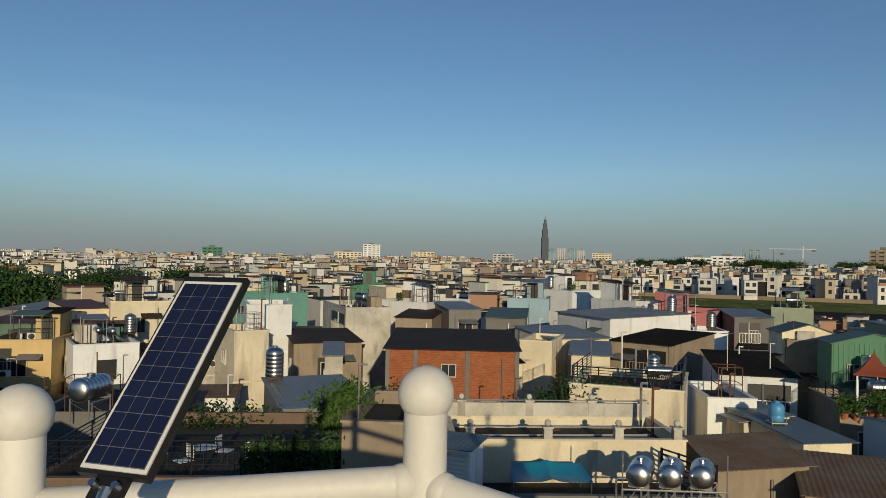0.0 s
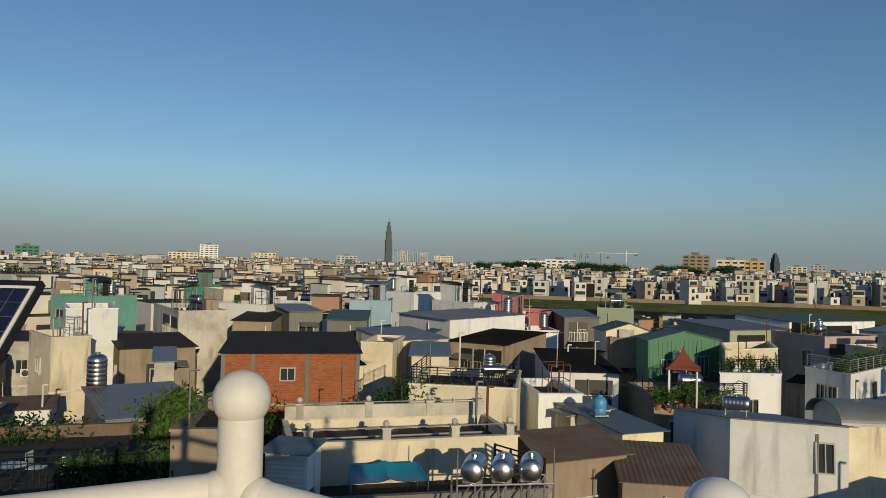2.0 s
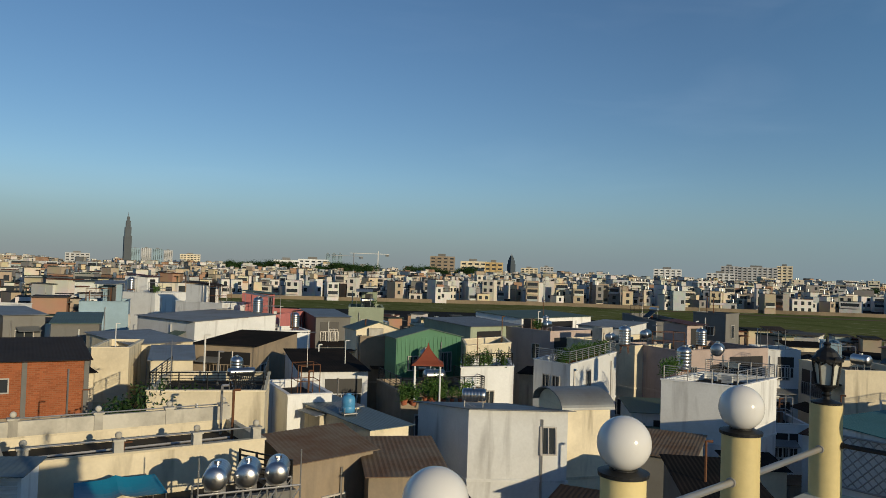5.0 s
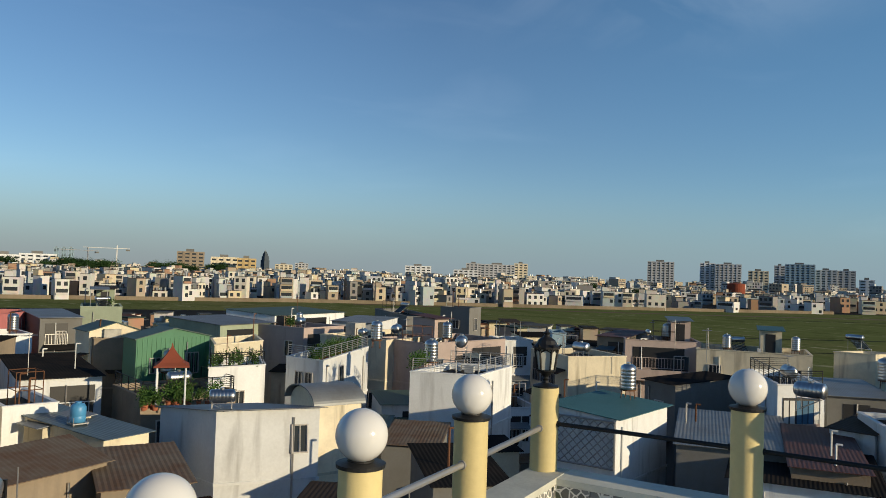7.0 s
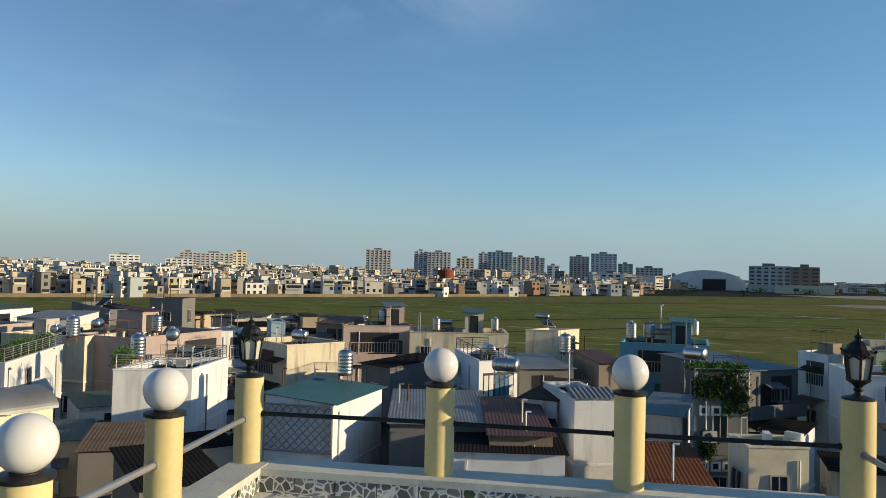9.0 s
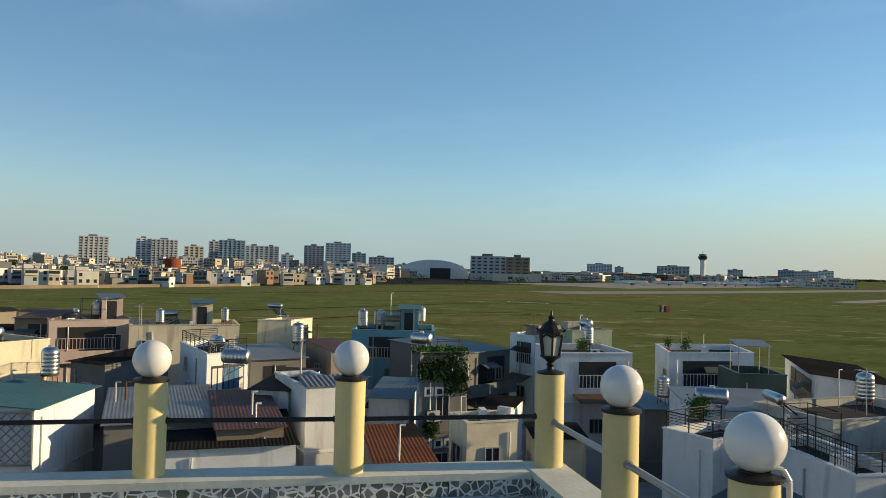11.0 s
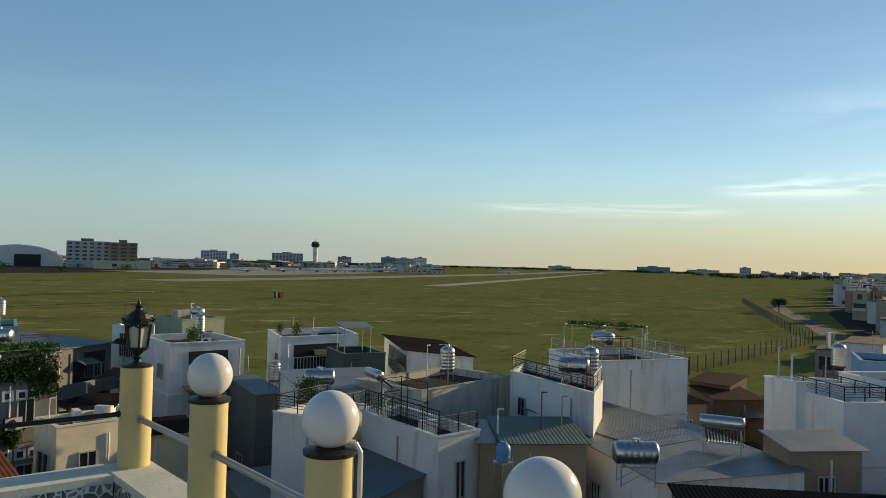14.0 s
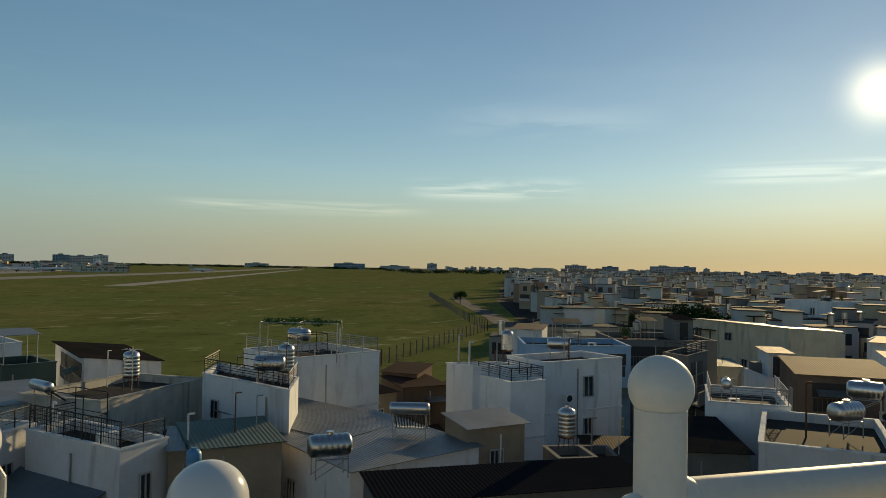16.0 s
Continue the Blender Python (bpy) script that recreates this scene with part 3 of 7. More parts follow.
def railing(parent, a, b, z, h=1.0, mat=None, bars=5, balusters=False):
    """A metal railing from a to b (plan points), rails as one part with its posts under it."""
    a, b = Vector((*a, z)), Vector((*b, z))
    n = max(1, round((b - a).length / 1.3))
    r = Mesh()
    for k in range(bars):
        up = Vector((0, 0, h * (1 - k / bars * 0.85)))
        r.tube(a + up, b + up, 0.028 if k == 0 else 0.014, 5)
    if balusters:
        for i in range(int((b - a).length / 0.16)):
            p = a.lerp(b, (i + 0.5) / int((b - a).length / 0.16))
            r.tube(p + Vector((0, 0, 0.1)), p + Vector((0, 0, h)), 0.012, 4)
    rail = part("railing", r, mat or IRON, parent)
    for i in range(n + 1):
        p = a.lerp(b, i / n)
        part("post", Mesh().tube(p, p + Vector((0, 0, h + 0.03)), 0.03, 6), mat or IRON, rail)
    return rail


def house(x, y, w, d, ang, h, color, roof, rail=0, win=(), z0=0.0, storeys=None, clutter=None, label="", slope=0.35, bare=False, skew=0.0, dark_rail=False):
    """A house: (x, y) the front edge's end, w along it at ang degrees, d its depth behind, h its roof's height."""
    m = pose(x, y, z0, 0, 0, ang)
    H = h - z0
    wall_mat = WALLS[color]
    words = {"flat": "flat cement roof", "terrace": "railed roof terrace", "corr": "grey corrugated roof", "barrel": "curved sheet roof", "gable": "gabled sheet roof", "parapet": "parapets round its flat roof",
             "awning": "striped awning on top", "rust": "rusty corrugated roof", "slate": "dark tiled roof", "teal": "teal sheet roof over a lattice", "mono": "sloping sheet roof", "monodark": "sloping dark roof", "gablegreen": "green gabled roof"}
    t = thing("house", m, label or f"{WALL_WORDS[color]} house with a {words.get(roof, 'coloured corrugated roof')}", "house", "neighbourhood houses")
    PLACED.append((x, y, math.cos(radians(ang)), math.sin(radians(ang)), w, d, h, skew))
    rg = random.Random(int(abs(x * 91 + y * 37) * 10))
    b = Mesh()
    e = 0.18
    flat = roof in ("flat", "terrace", "parapet", "awning")
    top = H if flat else H - 0.12
    deck = H - 0.38 if flat else H - 0.14
    if flat:
        deck_mesh = Mesh().box(e, e, deck - 0.15, w - e, d - e, deck)
        part("wall", b.ring(w, d, e, 0, top), wall_mat, t)
        part("roof", deck_mesh, ROOFS["flat"], t)
        part("coping", Mesh().ring(w, d, e, top, top + 0.07, 0.04), wall_mat, t)
        if w > 3.4 and d > 5 and rg.random() < 0.6 and not bare:
            q = rg.uniform(0.5, 0.95) * (w - 1.8)
            cab = part("stair_cabin", Mesh().box(q, d * 0.5, deck, q + 1.7, d - 0.3, H + 1.7), wall_mat, t)
            part("cabin_roof", Mesh().sheet(2.2, d * 0.5 + 0.3, H + 1.72, H + 1.95, x0=q - 0.25, y0=d * 0.5 - 0.4), rg.choice(list(ROOFS.values())), cab)
            part("cabin_door", Mesh().box(q + 0.4, d * 0.5 - 0.03, deck, q + 1.2, d * 0.5, H + 1.4), SHADEBLACK, cab)
        if w > 2.6 and d > 3 and rg.random() < 0.5 and not bare:
            q, u = rg.uniform(1.2, 2.2), rg.uniform(0.3, 0.5) * (w - 2)
            can = part("canopy", Mesh().sheet(q + 0.4, 2.0, H + 1.65, H + 1.9, x0=u, y0=d * 0.25), rg.choice((ROOFS["corr"], ROOFS["corrgreen"], ROOFS["corrbrown"], ROOFS["corrblue"])), t)
            for cx in (u + 0.1, u + q + 0.2):
                for cy in (d * 0.25 + 0.1, d * 0.25 + 1.8):
                    part("canopy_post", Mesh().tube((cx, cy, deck), (cx, cy, H + 1.7), 0.03, 6), PIPE, can)
    else:
        if roof.startswith("mono"):
            b.add([(0, 0, 0), (w, 0, 0), (w, d, 0), (0, d, 0), (0, 0, top), (w, 0, top), (w, d, top - 0.48), (0, d, top - 0.48)], [(0, 3, 2, 1), (4, 5, 6, 7), (0, 1, 5, 4), (1, 2, 6, 5), (2, 3, 7, 6), (3, 0, 4, 7)])
        else:
            b.box(0, 0, 0, w, d, top)
        rm = ROOFS.get(roof, ROOFS["corr"])
        if roof in ("gable", "gablegreen"):
            b.add([(0, 0, top), (w, 0, top), (w / 2, 0, top + 0.55), (0, d, top), (w, d, top), (w / 2, d, top + 0.55)], [(0, 1, 2), (3, 5, 4)])
            rr = Mesh()
            for s in (0, 1):
                x0, x1 = (-0.15, w / 2) if s == 0 else (w / 2, w + 0.15)
                za, zb = (top - 0.02, top + 0.6) if s == 0 else (top + 0.6, top - 0.02)
                rr.add([(x0, -0.15, za), (x1, -0.15, zb), (x1, d + 0.15, zb), (x0, d + 0.15, za), (x0, -0.15, za - 0.05), (x1, -0.15, zb - 0.05), (x1, d + 0.15, zb - 0.05), (x0, d + 0.15, za - 0.05)],
                       [(0, 1, 2, 3), (7, 6, 5, 4), (0, 4, 5, 1), (1, 5, 6, 2), (2, 6, 7, 3), (3, 7, 4, 0)])
            part("roof", rr, ROOFS["corrgreen"], t)
            if roof == "gable":
                for k in range(int(w / 0.32)):
                    part("sheet_rib", Mesh().box(0.1 + 0.32 * k, -0.03, H - 2.6, 0.16 + 0.32 * k, 0, top - 0.05), wall_mat, t)
        elif roof == "barrel":
            rr = Mesh()
            n, r0 = 22, 0.8
            v, f = [], []
            for i in range(n + 1):
                a = math.pi * i / n
                for yy in (-0.3, d + 0.2):
                    for r in (0.0, -0.05):
                        v.append((w / 2 - (w / 2 + 0.1 + r) * math.cos(a), yy, top - 0.05 + (r0 + r) * math.sin(a)))
            for i in range(n):
                k = 4 * i
                f += [(k, k + 4, k + 6, k + 2), (k + 1, k + 3, k + 7, k + 5), (k, k + 1, k + 5, k + 4), (k + 2, k + 6, k + 7, k + 3)]
            part("roof", rr.add(v, f), ROOFS["corr"], t)
            arc = [(w / 2 - w / 2 * math.cos(math.pi * i / 16), top - 0.08 + (r0 - 0.07) * math.sin(math.pi * i / 16)) for i in range(17)]
            b.add([(x_, 0.02, z_) for x_, z_ in arc], [tuple(range(17))]).add([(x_, d - 0.02, z_) for x_, z_ in arc], [tuple(range(17))[::-1]])
        else:
            rise = slope if not roof.startswith("mono") else -0.5
            rm = ROOFS["corrdark"] if roof == "monodark" else ROOFS["corr"] if roof == "mono" else rm
            part("roof", Mesh().sheet(w + 0.3, d + 0.5, H - 0.06, H - 0.06 + rise, x0=-0.15, y0=-0.3), rm, t)
            b.add([(0, 0, top), (0, d, top), (0, d, top + max(rise, 0) * 0.92), (w, 0, top), (w, d, top), (w, d, top + max(rise, 0) * 0.92)], [(0, 1, 2), (3, 5, 4), (1, 4, 5, 2)])
        part("wall", b, wall_mat, t)
    for face, u, z, ww, hh in win:
        base = {"f": pose(u, 0, z, 0, 0, 180), "r": pose(w, u, z, 0, 0, -90), "l": pose(0, u, z, 0, 0, 90)}[face]
        window(t, base, ww, hh)
    if not win:
        for z in (H - 1.9, H - 4.9):
            if z < 1.5:
                continue
            for face, span in (("f", w), ("r", d), ("l", d)):
                k = int(span / 2.6)
                for i in range(k):
                    if rg.random() < 0.42:
                        u = span * (i + 0.5) / k
                        base = {"f": pose(u, 0, z, 0, 0, 180), "r": pose(w, u, z, 0, 0, -90), "l": pose(0, u, z, 0, 0, 90)}[face]
                        window(t, base, rg.choice((0.7, 0.9, 1.2)), rg.choice((0.9, 1.2, 1.3)), rg.choice((1, 1, 2)))
    if roof == "terrace" or rail:
        mat = IRON if dark_rail or rg.random() < 0.65 else PIPE
        railing(t, (0.1, 0.1), (w - 0.1, 0.1), top + 0.07, 1.0 if dark_rail else 0.75, mat, balusters=dark_rail)
        railing(t, (w - 0.1, 0.1), (w - 0.1, d - 0.1), top + 0.07, 0.75, mat)
        railing(t, (0.1, 0.1), (0.1, d - 0.1), top + 0.07, 0.75, mat)
    if roof == "awning":
        part("awning", Mesh().sheet(w + 0.2, 1.5, H + 0.1, H + 0.45, wave=0.24, h=0.04, x0=-0.1, y0=-0.2), ROOFS["corr"], t)
    seen_near = math.hypot(x, y) < 75
    if seen_near and color not in ("green", "darkgreen", "brick"):
        for k in (1, 2):
            if H - 3.2 * k > 1.5:
                part("storey_band", Mesh().ring(w, d, 0.05, H - 3.2 * k - 0.12, H - 3.2 * k, 0.05), wall_mat, t)
        if rg.random() < 0.5 and w > 2.4 and not bare:
            u = rg.uniform(0.2, w - 1.8)
            part("awning", Mesh().sheet(1.6, 0.8, H - 1.25, H - 0.95, x0=u, y0=-0.8), rg.choice((ROOFS["corrgreen"], ROOFS["corrblue"], ROOFS["corrbrown"], ROOFS["corr"])), t)
        if rg.random() < 0.35 and w > 2.4:
            u = rg.uniform(0.4, w - 0.6)
            ac = part("wall_air_conditioner", Mesh().box(u - 0.38, -0.34, H - 2.6, u + 0.38, -0.06, H - 2.05), WHITEPLASTIC, t)
            part("fan_grille", Mesh().lathe([(0.22, 0.0), (0.22, 0.015), (0.05, 0.02)], 12, m=pose(u - 0.08, -0.34, H - 2.32, 90, 0, 0)), SHADEBLACK, ac)
        if rg.random() < 0.3 and w > 2.8 and not bare:
            part("balcony", Mesh().box(0.15, -0.9, H - 3.35, w - 0.15, 0, H - 3.2).box(0.15, -0.9, H - 3.2, w - 0.15, -0.8, H - 2.4), wall_mat, t)
            # the doorway's shade is a flat black panel on the wall
            part("balcony_door", Mesh().box(w * 0.35, -0.02, H - 3.2, w * 0.65, 0.0, H - 1.1), SHADEBLACK, t)
    D0, az0 = math.hypot(x, y), math.degrees(math.atan2(-x, y))
    if 13 < D0 < 95 and -184 < az0 < 44 and color not in ("green", "darkgreen", "brick"):
        if not bare and w > 2.4 and rg.random() < 0.6:
            lw, lz, lp = rg.uniform(0.55, 0.95) * w, H - rg.uniform(2.3, 3.6), rg.uniform(0.9, 1.8)
            lu = rg.uniform(0, w - lw)
            part("lean_to_roof", Mesh().sheet(lw, lp, lz - 0.35, lz, x0=lu, y0=-lp), ROOFS[rg.choice(("corrdark", "corr", "corrbrown", "corrgreen", "corrdark", "rust"))], t)
        if not bare and w > 2.2 and rg.random() < 0.55:
            ow = rg.uniform(0.35, 0.7) * w
            ou = rg.uniform(0.15, max(0.16, w - ow - 0.15))
            # no recess: a proud black panel paints the shade inside the loggia
            log = part("loggia", Mesh().box(ou, -0.025, H - 2.35, ou + ow, 0, H - 0.55), SHADEBLACK, t)
            rail_mesh = grid_frame(pose(ou + ow / 2, -0.03, H - 1.9, 0, 0, 180), ow - 0.1, 0.82, int(ow / 0.28), 0.05, 0.02, 0.04, 0.04)
            part("loggia_rail", rail_mesh, PIPE if rg.random() < 0.5 else wall_mat, log)
        for q in range(rg.choice((0, 1, 1, 2)) if flat or rg.random() < 0.4 else 0):
            u, v, r = rg.uniform(0.2, w - 0.2), rg.uniform(0.2, d - 0.2), rg.choice((0.03, 0.05))
            top_z = H + rg.uniform(0.7, 2.2)
            part("vent_pipe", Mesh().tube((u, v, deck), (u, v, top_z), r, 6).tube((u, v, top_z), (u + 0.25, v, top_z), r, 6), rg.choice((PIPE, WHITEPLASTIC, RUSTIRON)), t)
        if flat and not bare and w > 2.6 and rg.random() < 0.4:
            u = rg.uniform(0.2, w - 1.7)
            part("roof_store", Mesh().box(u, d - 1.3, deck, u + 1.5, d - 0.25, H + rg.uniform(0.3, 1.1)), WALLS[rg.choice(("tan", "grey", "brown", "weather"))], t)
    if w > 2.5:
        u = rg.uniform(0.3, w - 0.3)
        part("drain_pipe", Mesh().tube((u, -0.06, 0), (u, -0.06, H - 0.5), 0.045, 6), WHITEPLASTIC if rg.random() < 0.5 else PIPE, t)
    if flat and w > 2.2 and d > 2.2 and rg.random() < (0.7 if not bare else 0.25):
        fx, fy, fw, fh = rg.uniform(0.3, w * 0.4), rg.uniform(0.3, d * 0.4), min(w * 0.5, 2.2), rg.uniform(1.3, 2.1)
        fr = Mesh()
        for q in range(4):
            u, v = fx + fw * (q % 2), fy + (1.2 if q > 1 else 0)
            fr.tube((u, v, deck), (u, v, deck + fh), 0.025, 5)
        for zz in (0.55, 1.0):
            for v in (fy, fy + 1.2):
                fr.tube((fx, v, deck + fh * zz), (fx + fw, v, deck + fh * zz), 0.02, 5)
            for u in (fx, fx + fw):
                fr.tube((u, fy, deck + fh * zz), (u, fy + 1.2, deck + fh * zz), 0.02, 5)
        part("pipe_frame", fr, rg.choice((PIPE, RUSTIRON, IRON)), t)
    # loose things on the roof
    if clutter is None:
        clutter = 1 if flat and w * d > 12 else 0
    world_m = m
    for _ in range(clutter * (2 if w * d < 30 else 4)):
        kind = rg.choice(("lying", "upright", "ac", "plant", "plant", "antenna", "heater", "ac", "upright", "antenna"))
        u, v = rg.uniform(0.9, max(1.0, w - 0.9)), rg.uniform(0.9, max(1.0, d - 0.9))
        if w > 1.8 and d > 1.8:
            p = world_m @ Vector((u, v, deck))
            put(kind, p.x, p.y, p.z, ang + rg.choice((0, 90, 20)), rg.uniform(0.7, 0.95))
    if color == "brick":
        for u in (0.0, 0.21, 0.60, 0.97):
            part("pillar", Mesh().box(u * w, -0.05, H - 2.7, u * w + 0.22, 0, top), WALLS["grey"], t)
        part("floor_slab", Mesh().box(-0.1, -0.12, H - 2.85, w + 0.1, 0, H - 2.7), WALLS["tan"], t)
    if skew:
        for o in t.children_recursive:
            for q in o.data.vertices:
                q.co.x += skew * q.co.y
    return t


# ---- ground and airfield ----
# ground colour set near black to deepen the shade between the houses
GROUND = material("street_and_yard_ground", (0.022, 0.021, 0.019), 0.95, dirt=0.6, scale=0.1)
GRASS = bpy.data.materials.new("airfield_grass")
GRASS.use_nodes = True
gn, gl = GRASS.node_tree.nodes, GRASS.node_tree.links
g_tc = gn.new("ShaderNodeTexCoord")
g_out = gn["Principled BSDF"]
g_out.inputs["Roughness"].default_value = 1.0
g_out.inputs["Specular IOR Level"].default_value = 0.0


def grass_layer(scale, lo, hi, colour, under, stretch):
    """Lays patches of colour over what lies under, by stretched noise."""
    mp, nz, rg, mx = gn.new("ShaderNodeMapping"), gn.new("ShaderNodeTexNoise"), gn.new("ShaderNodeMapRange"), gn.new("ShaderNodeMixRGB")
    mp.inputs["Rotation"].default_value = (0, 0, 0.75)
    mp.inputs["Scale"].default_value = (1, stretch, 1)
    nz.inputs["Scale"].default_value, nz.inputs["Detail"].default_value, nz.inputs["Roughness"].default_value = scale, 9.0, 0.62
    rg.inputs["From Min"].default_value, rg.inputs["From Max"].default_value = lo, hi
    gl.new(g_tc.outputs["Object"], mp.inputs["Vector"])
    gl.new(mp.outputs[0], nz.inputs["Vector"])
    gl.new(nz.outputs["Fac"], rg.inputs["Value"])
    gl.new(rg.outputs["Result"], mx.inputs["Fac"])
    if isinstance(under, tuple):
        mx.inputs["Color1"].default_value = (*under, 1)
    else:
        gl.new(under, mx.inputs["Color1"])
    mx.inputs["Color2"].default_value = (*colour, 1)
    return mx.outputs["Color"]


g_col = grass_layer(0.006, 0.46, 0.66, (0.205, 0.180, 0.074), (0.150, 0.172, 0.058), 0.6)
g_col = grass_layer(0.05, 0.50, 0.68, (0.098, 0.116, 0.034), g_col, 0.7)
g_col = grass_layer(0.14, 0.58, 0.68, (0.36, 0.34, 0.19), g_col, 0.45)
g_col = grass_layer(0.33, 0.56, 0.70, (0.052, 0.070, 0.022), g_col, 0.6)
g_col = grass_layer(0.7, 0.45, 0.8, (0.112, 0.122, 0.042), g_col, 0.7)
gl.new(g_col, g_out.inputs["Base Color"])
CONCRETE = material("runway_concrete", (0.34, 0.31, 0.27), 0.9, dirt=0.4, scale=0.05)
g = Mesh()
g.add([(4600 * math.cos(2 * math.pi * i / 64), 4600 * math.sin(2 * math.pi * i / 64), 0) for i in range(64)], [tuple(range(64))])
solid("ground", g, GROUND, "dusty ground between the houses, coloured dark for shade", "ground", "structure")
FIELD = [(0, 300), (25, 295), (180, 215), (150, 112), (88, 20), (66, -22), (60, -55), (60, -80), (62, -112), (190, -285), (420, -640), (900, -1400), (1500, -2100), (2600, -2400), (2600, -700), (760, -150), (590, 30), (350, 190), (231, 277), (31, 358), (0, 352)]
solid("airfield_grass", Mesh().add([(x, y, 0.05) for x, y in FIELD], [tuple(range(len(FIELD)))[::-1]]), GRASS, "wide green and brown airfield grass", "grass", "structure")


def strip(name, pts, width, z, mat, label, category):
    s = Mesh()
    for (x0, y0), (x1, y1) in zip(pts, pts[1:]):
        u = Vector((x1 - x0, y1 - y0)).normalized()
        n = Vector((-u.y, u.x)) * width / 2
        s.add([(x0 - n.x, y0 - n.y, z), (x1 - n.x, y1 - n.y, z), (x1 + n.x, y1 + n.y, z), (x0 + n.x, y0 + n.y, z)], [(0, 1, 2, 3)])
    return solid(name, s, mat, label, category, "structure")


strip("runway", [(476, -70), (560, -190), (900, -590), (2400, -2150)], 40, 0.10, CONCRETE, "pale concrete runway across the grass", "runway")
strip("apron", [(690, -110), (840, -270), (1150, -520)], 150, 0.09, CONCRETE, "pale concrete airport apron", "apron")
DITCH = material("dark_ditch_grass", (0.020, 0.026, 0.010), 0.95, scale=0.1)
EARTH = material("bare_earth", (0.17, 0.125, 0.07), 0.95, scale=0.05)
strip("ditch_one", [(215, 75), (300, -5), (330, -60)], 2.2, 0.08, DITCH, "dark ditch line in the grass", "ditch")
strip("ditch_two", [(170, 60), (232, 10), (262, -40)], 1.6, 0.08, DITCH, "dark ditch line in the grass", "ditch")
strip("ditch_three", [(330, 120), (430, 20), (520, -80)], 3.0, 0.08, DITCH, "dark ditch line in the grass", "ditch")
strip("earth_track", [(240, 262), (318, 172), (500, 10)], 9.0, 0.07, EARTH, "bare earth track along the far fence", "track")
strip("taxiway", [(420, -230), (700, -520), (1500, -1330)], 16, 0.11, CONCRETE, "pale narrow taxiway in the grass", "taxiway")
ASPHALT = material("worn_asphalt", (0.13, 0.125, 0.115), 0.95, dirt=0.5, scale=0.3)
strip("perimeter_road", [(78, -131), (87.6, -142.7), (140.3, -203.8), (182, -249), (222, -297)], 6, 0.12, ASPHALT, "grey perimeter road beside the airfield", "road")


FIELDWALL = material("field_wall_render", (0.27, 0.22, 0.155), 0.9, dirt=0.7, scale=0.2, streak=0.5)
far_side = [(470, 110), (350, 190), (231, 277), (31, 358)]
fw = Mesh()
for (x0, y0), (x1, y1) in zip(far_side, far_side[1:]):
    fw.box(0, -0.15, 0, math.hypot(x1 - x0, y1 - y0), 0.15, 1.7, pose(x0, y0, 0, 0, 0, math.degrees(math.atan2(y1 - y0, x1 - x0))))
solid("wall_field_boundary", fw, FIELDWALL, "long tan boundary wall beyond the airfield grass", "wall", "structure")


def inside(x, y, poly):
    hit = False
    for (x0, y0), (x1, y1) in zip(poly, poly[1:] + poly[:1]):
        if (y0 > y) != (y1 > y) and x < (x1 - x0) * (y - y0) / (y1 - y0) + x0:
            hit = not hit
    return hit


# ---- own roof terrace ----
FLOOR_Z, COPE_Z = 13.37, 13.545
deck = [(-3.2, 3.15), (-1.75, 3.30), (-0.07, 3.57), (1.64, 2.50), (2.72, 2.65), (3.87, 2.90), (5.28, 3.22), (6.04, -1.14), (4.80, -1.48), (3.51, -1.72), (2.36, -1.99), (1.50, -3.36), (-3.2, -4.1)]
k = len(deck)
solid("floor", Mesh().add([(x, y, FLOOR_Z) for x, y in deck] + [(x, y, FLOOR_Z - 0.25) for x, y in deck], [tuple(range(k))[::-1], tuple(range(k, 2 * k))] + [(i, (i + 1) % k, k + (i + 1) % k, k + i) for i in range(k)]),
      COPING, "pale roof terrace floor slab", "floor", "structure")
solid("wall_own_house", Mesh().add([(x * 0.985, y * 0.985, 0) for x, y in deck] + [(x * 0.985, y * 0.985, FLOOR_Z - 0.25) for x, y in deck], [(i, (i + 1) % k, k + (i + 1) % k, k + i) for i in range(k)]),
      WALLS["cream"], "cream outer wall under the terrace", "wall", "structure")


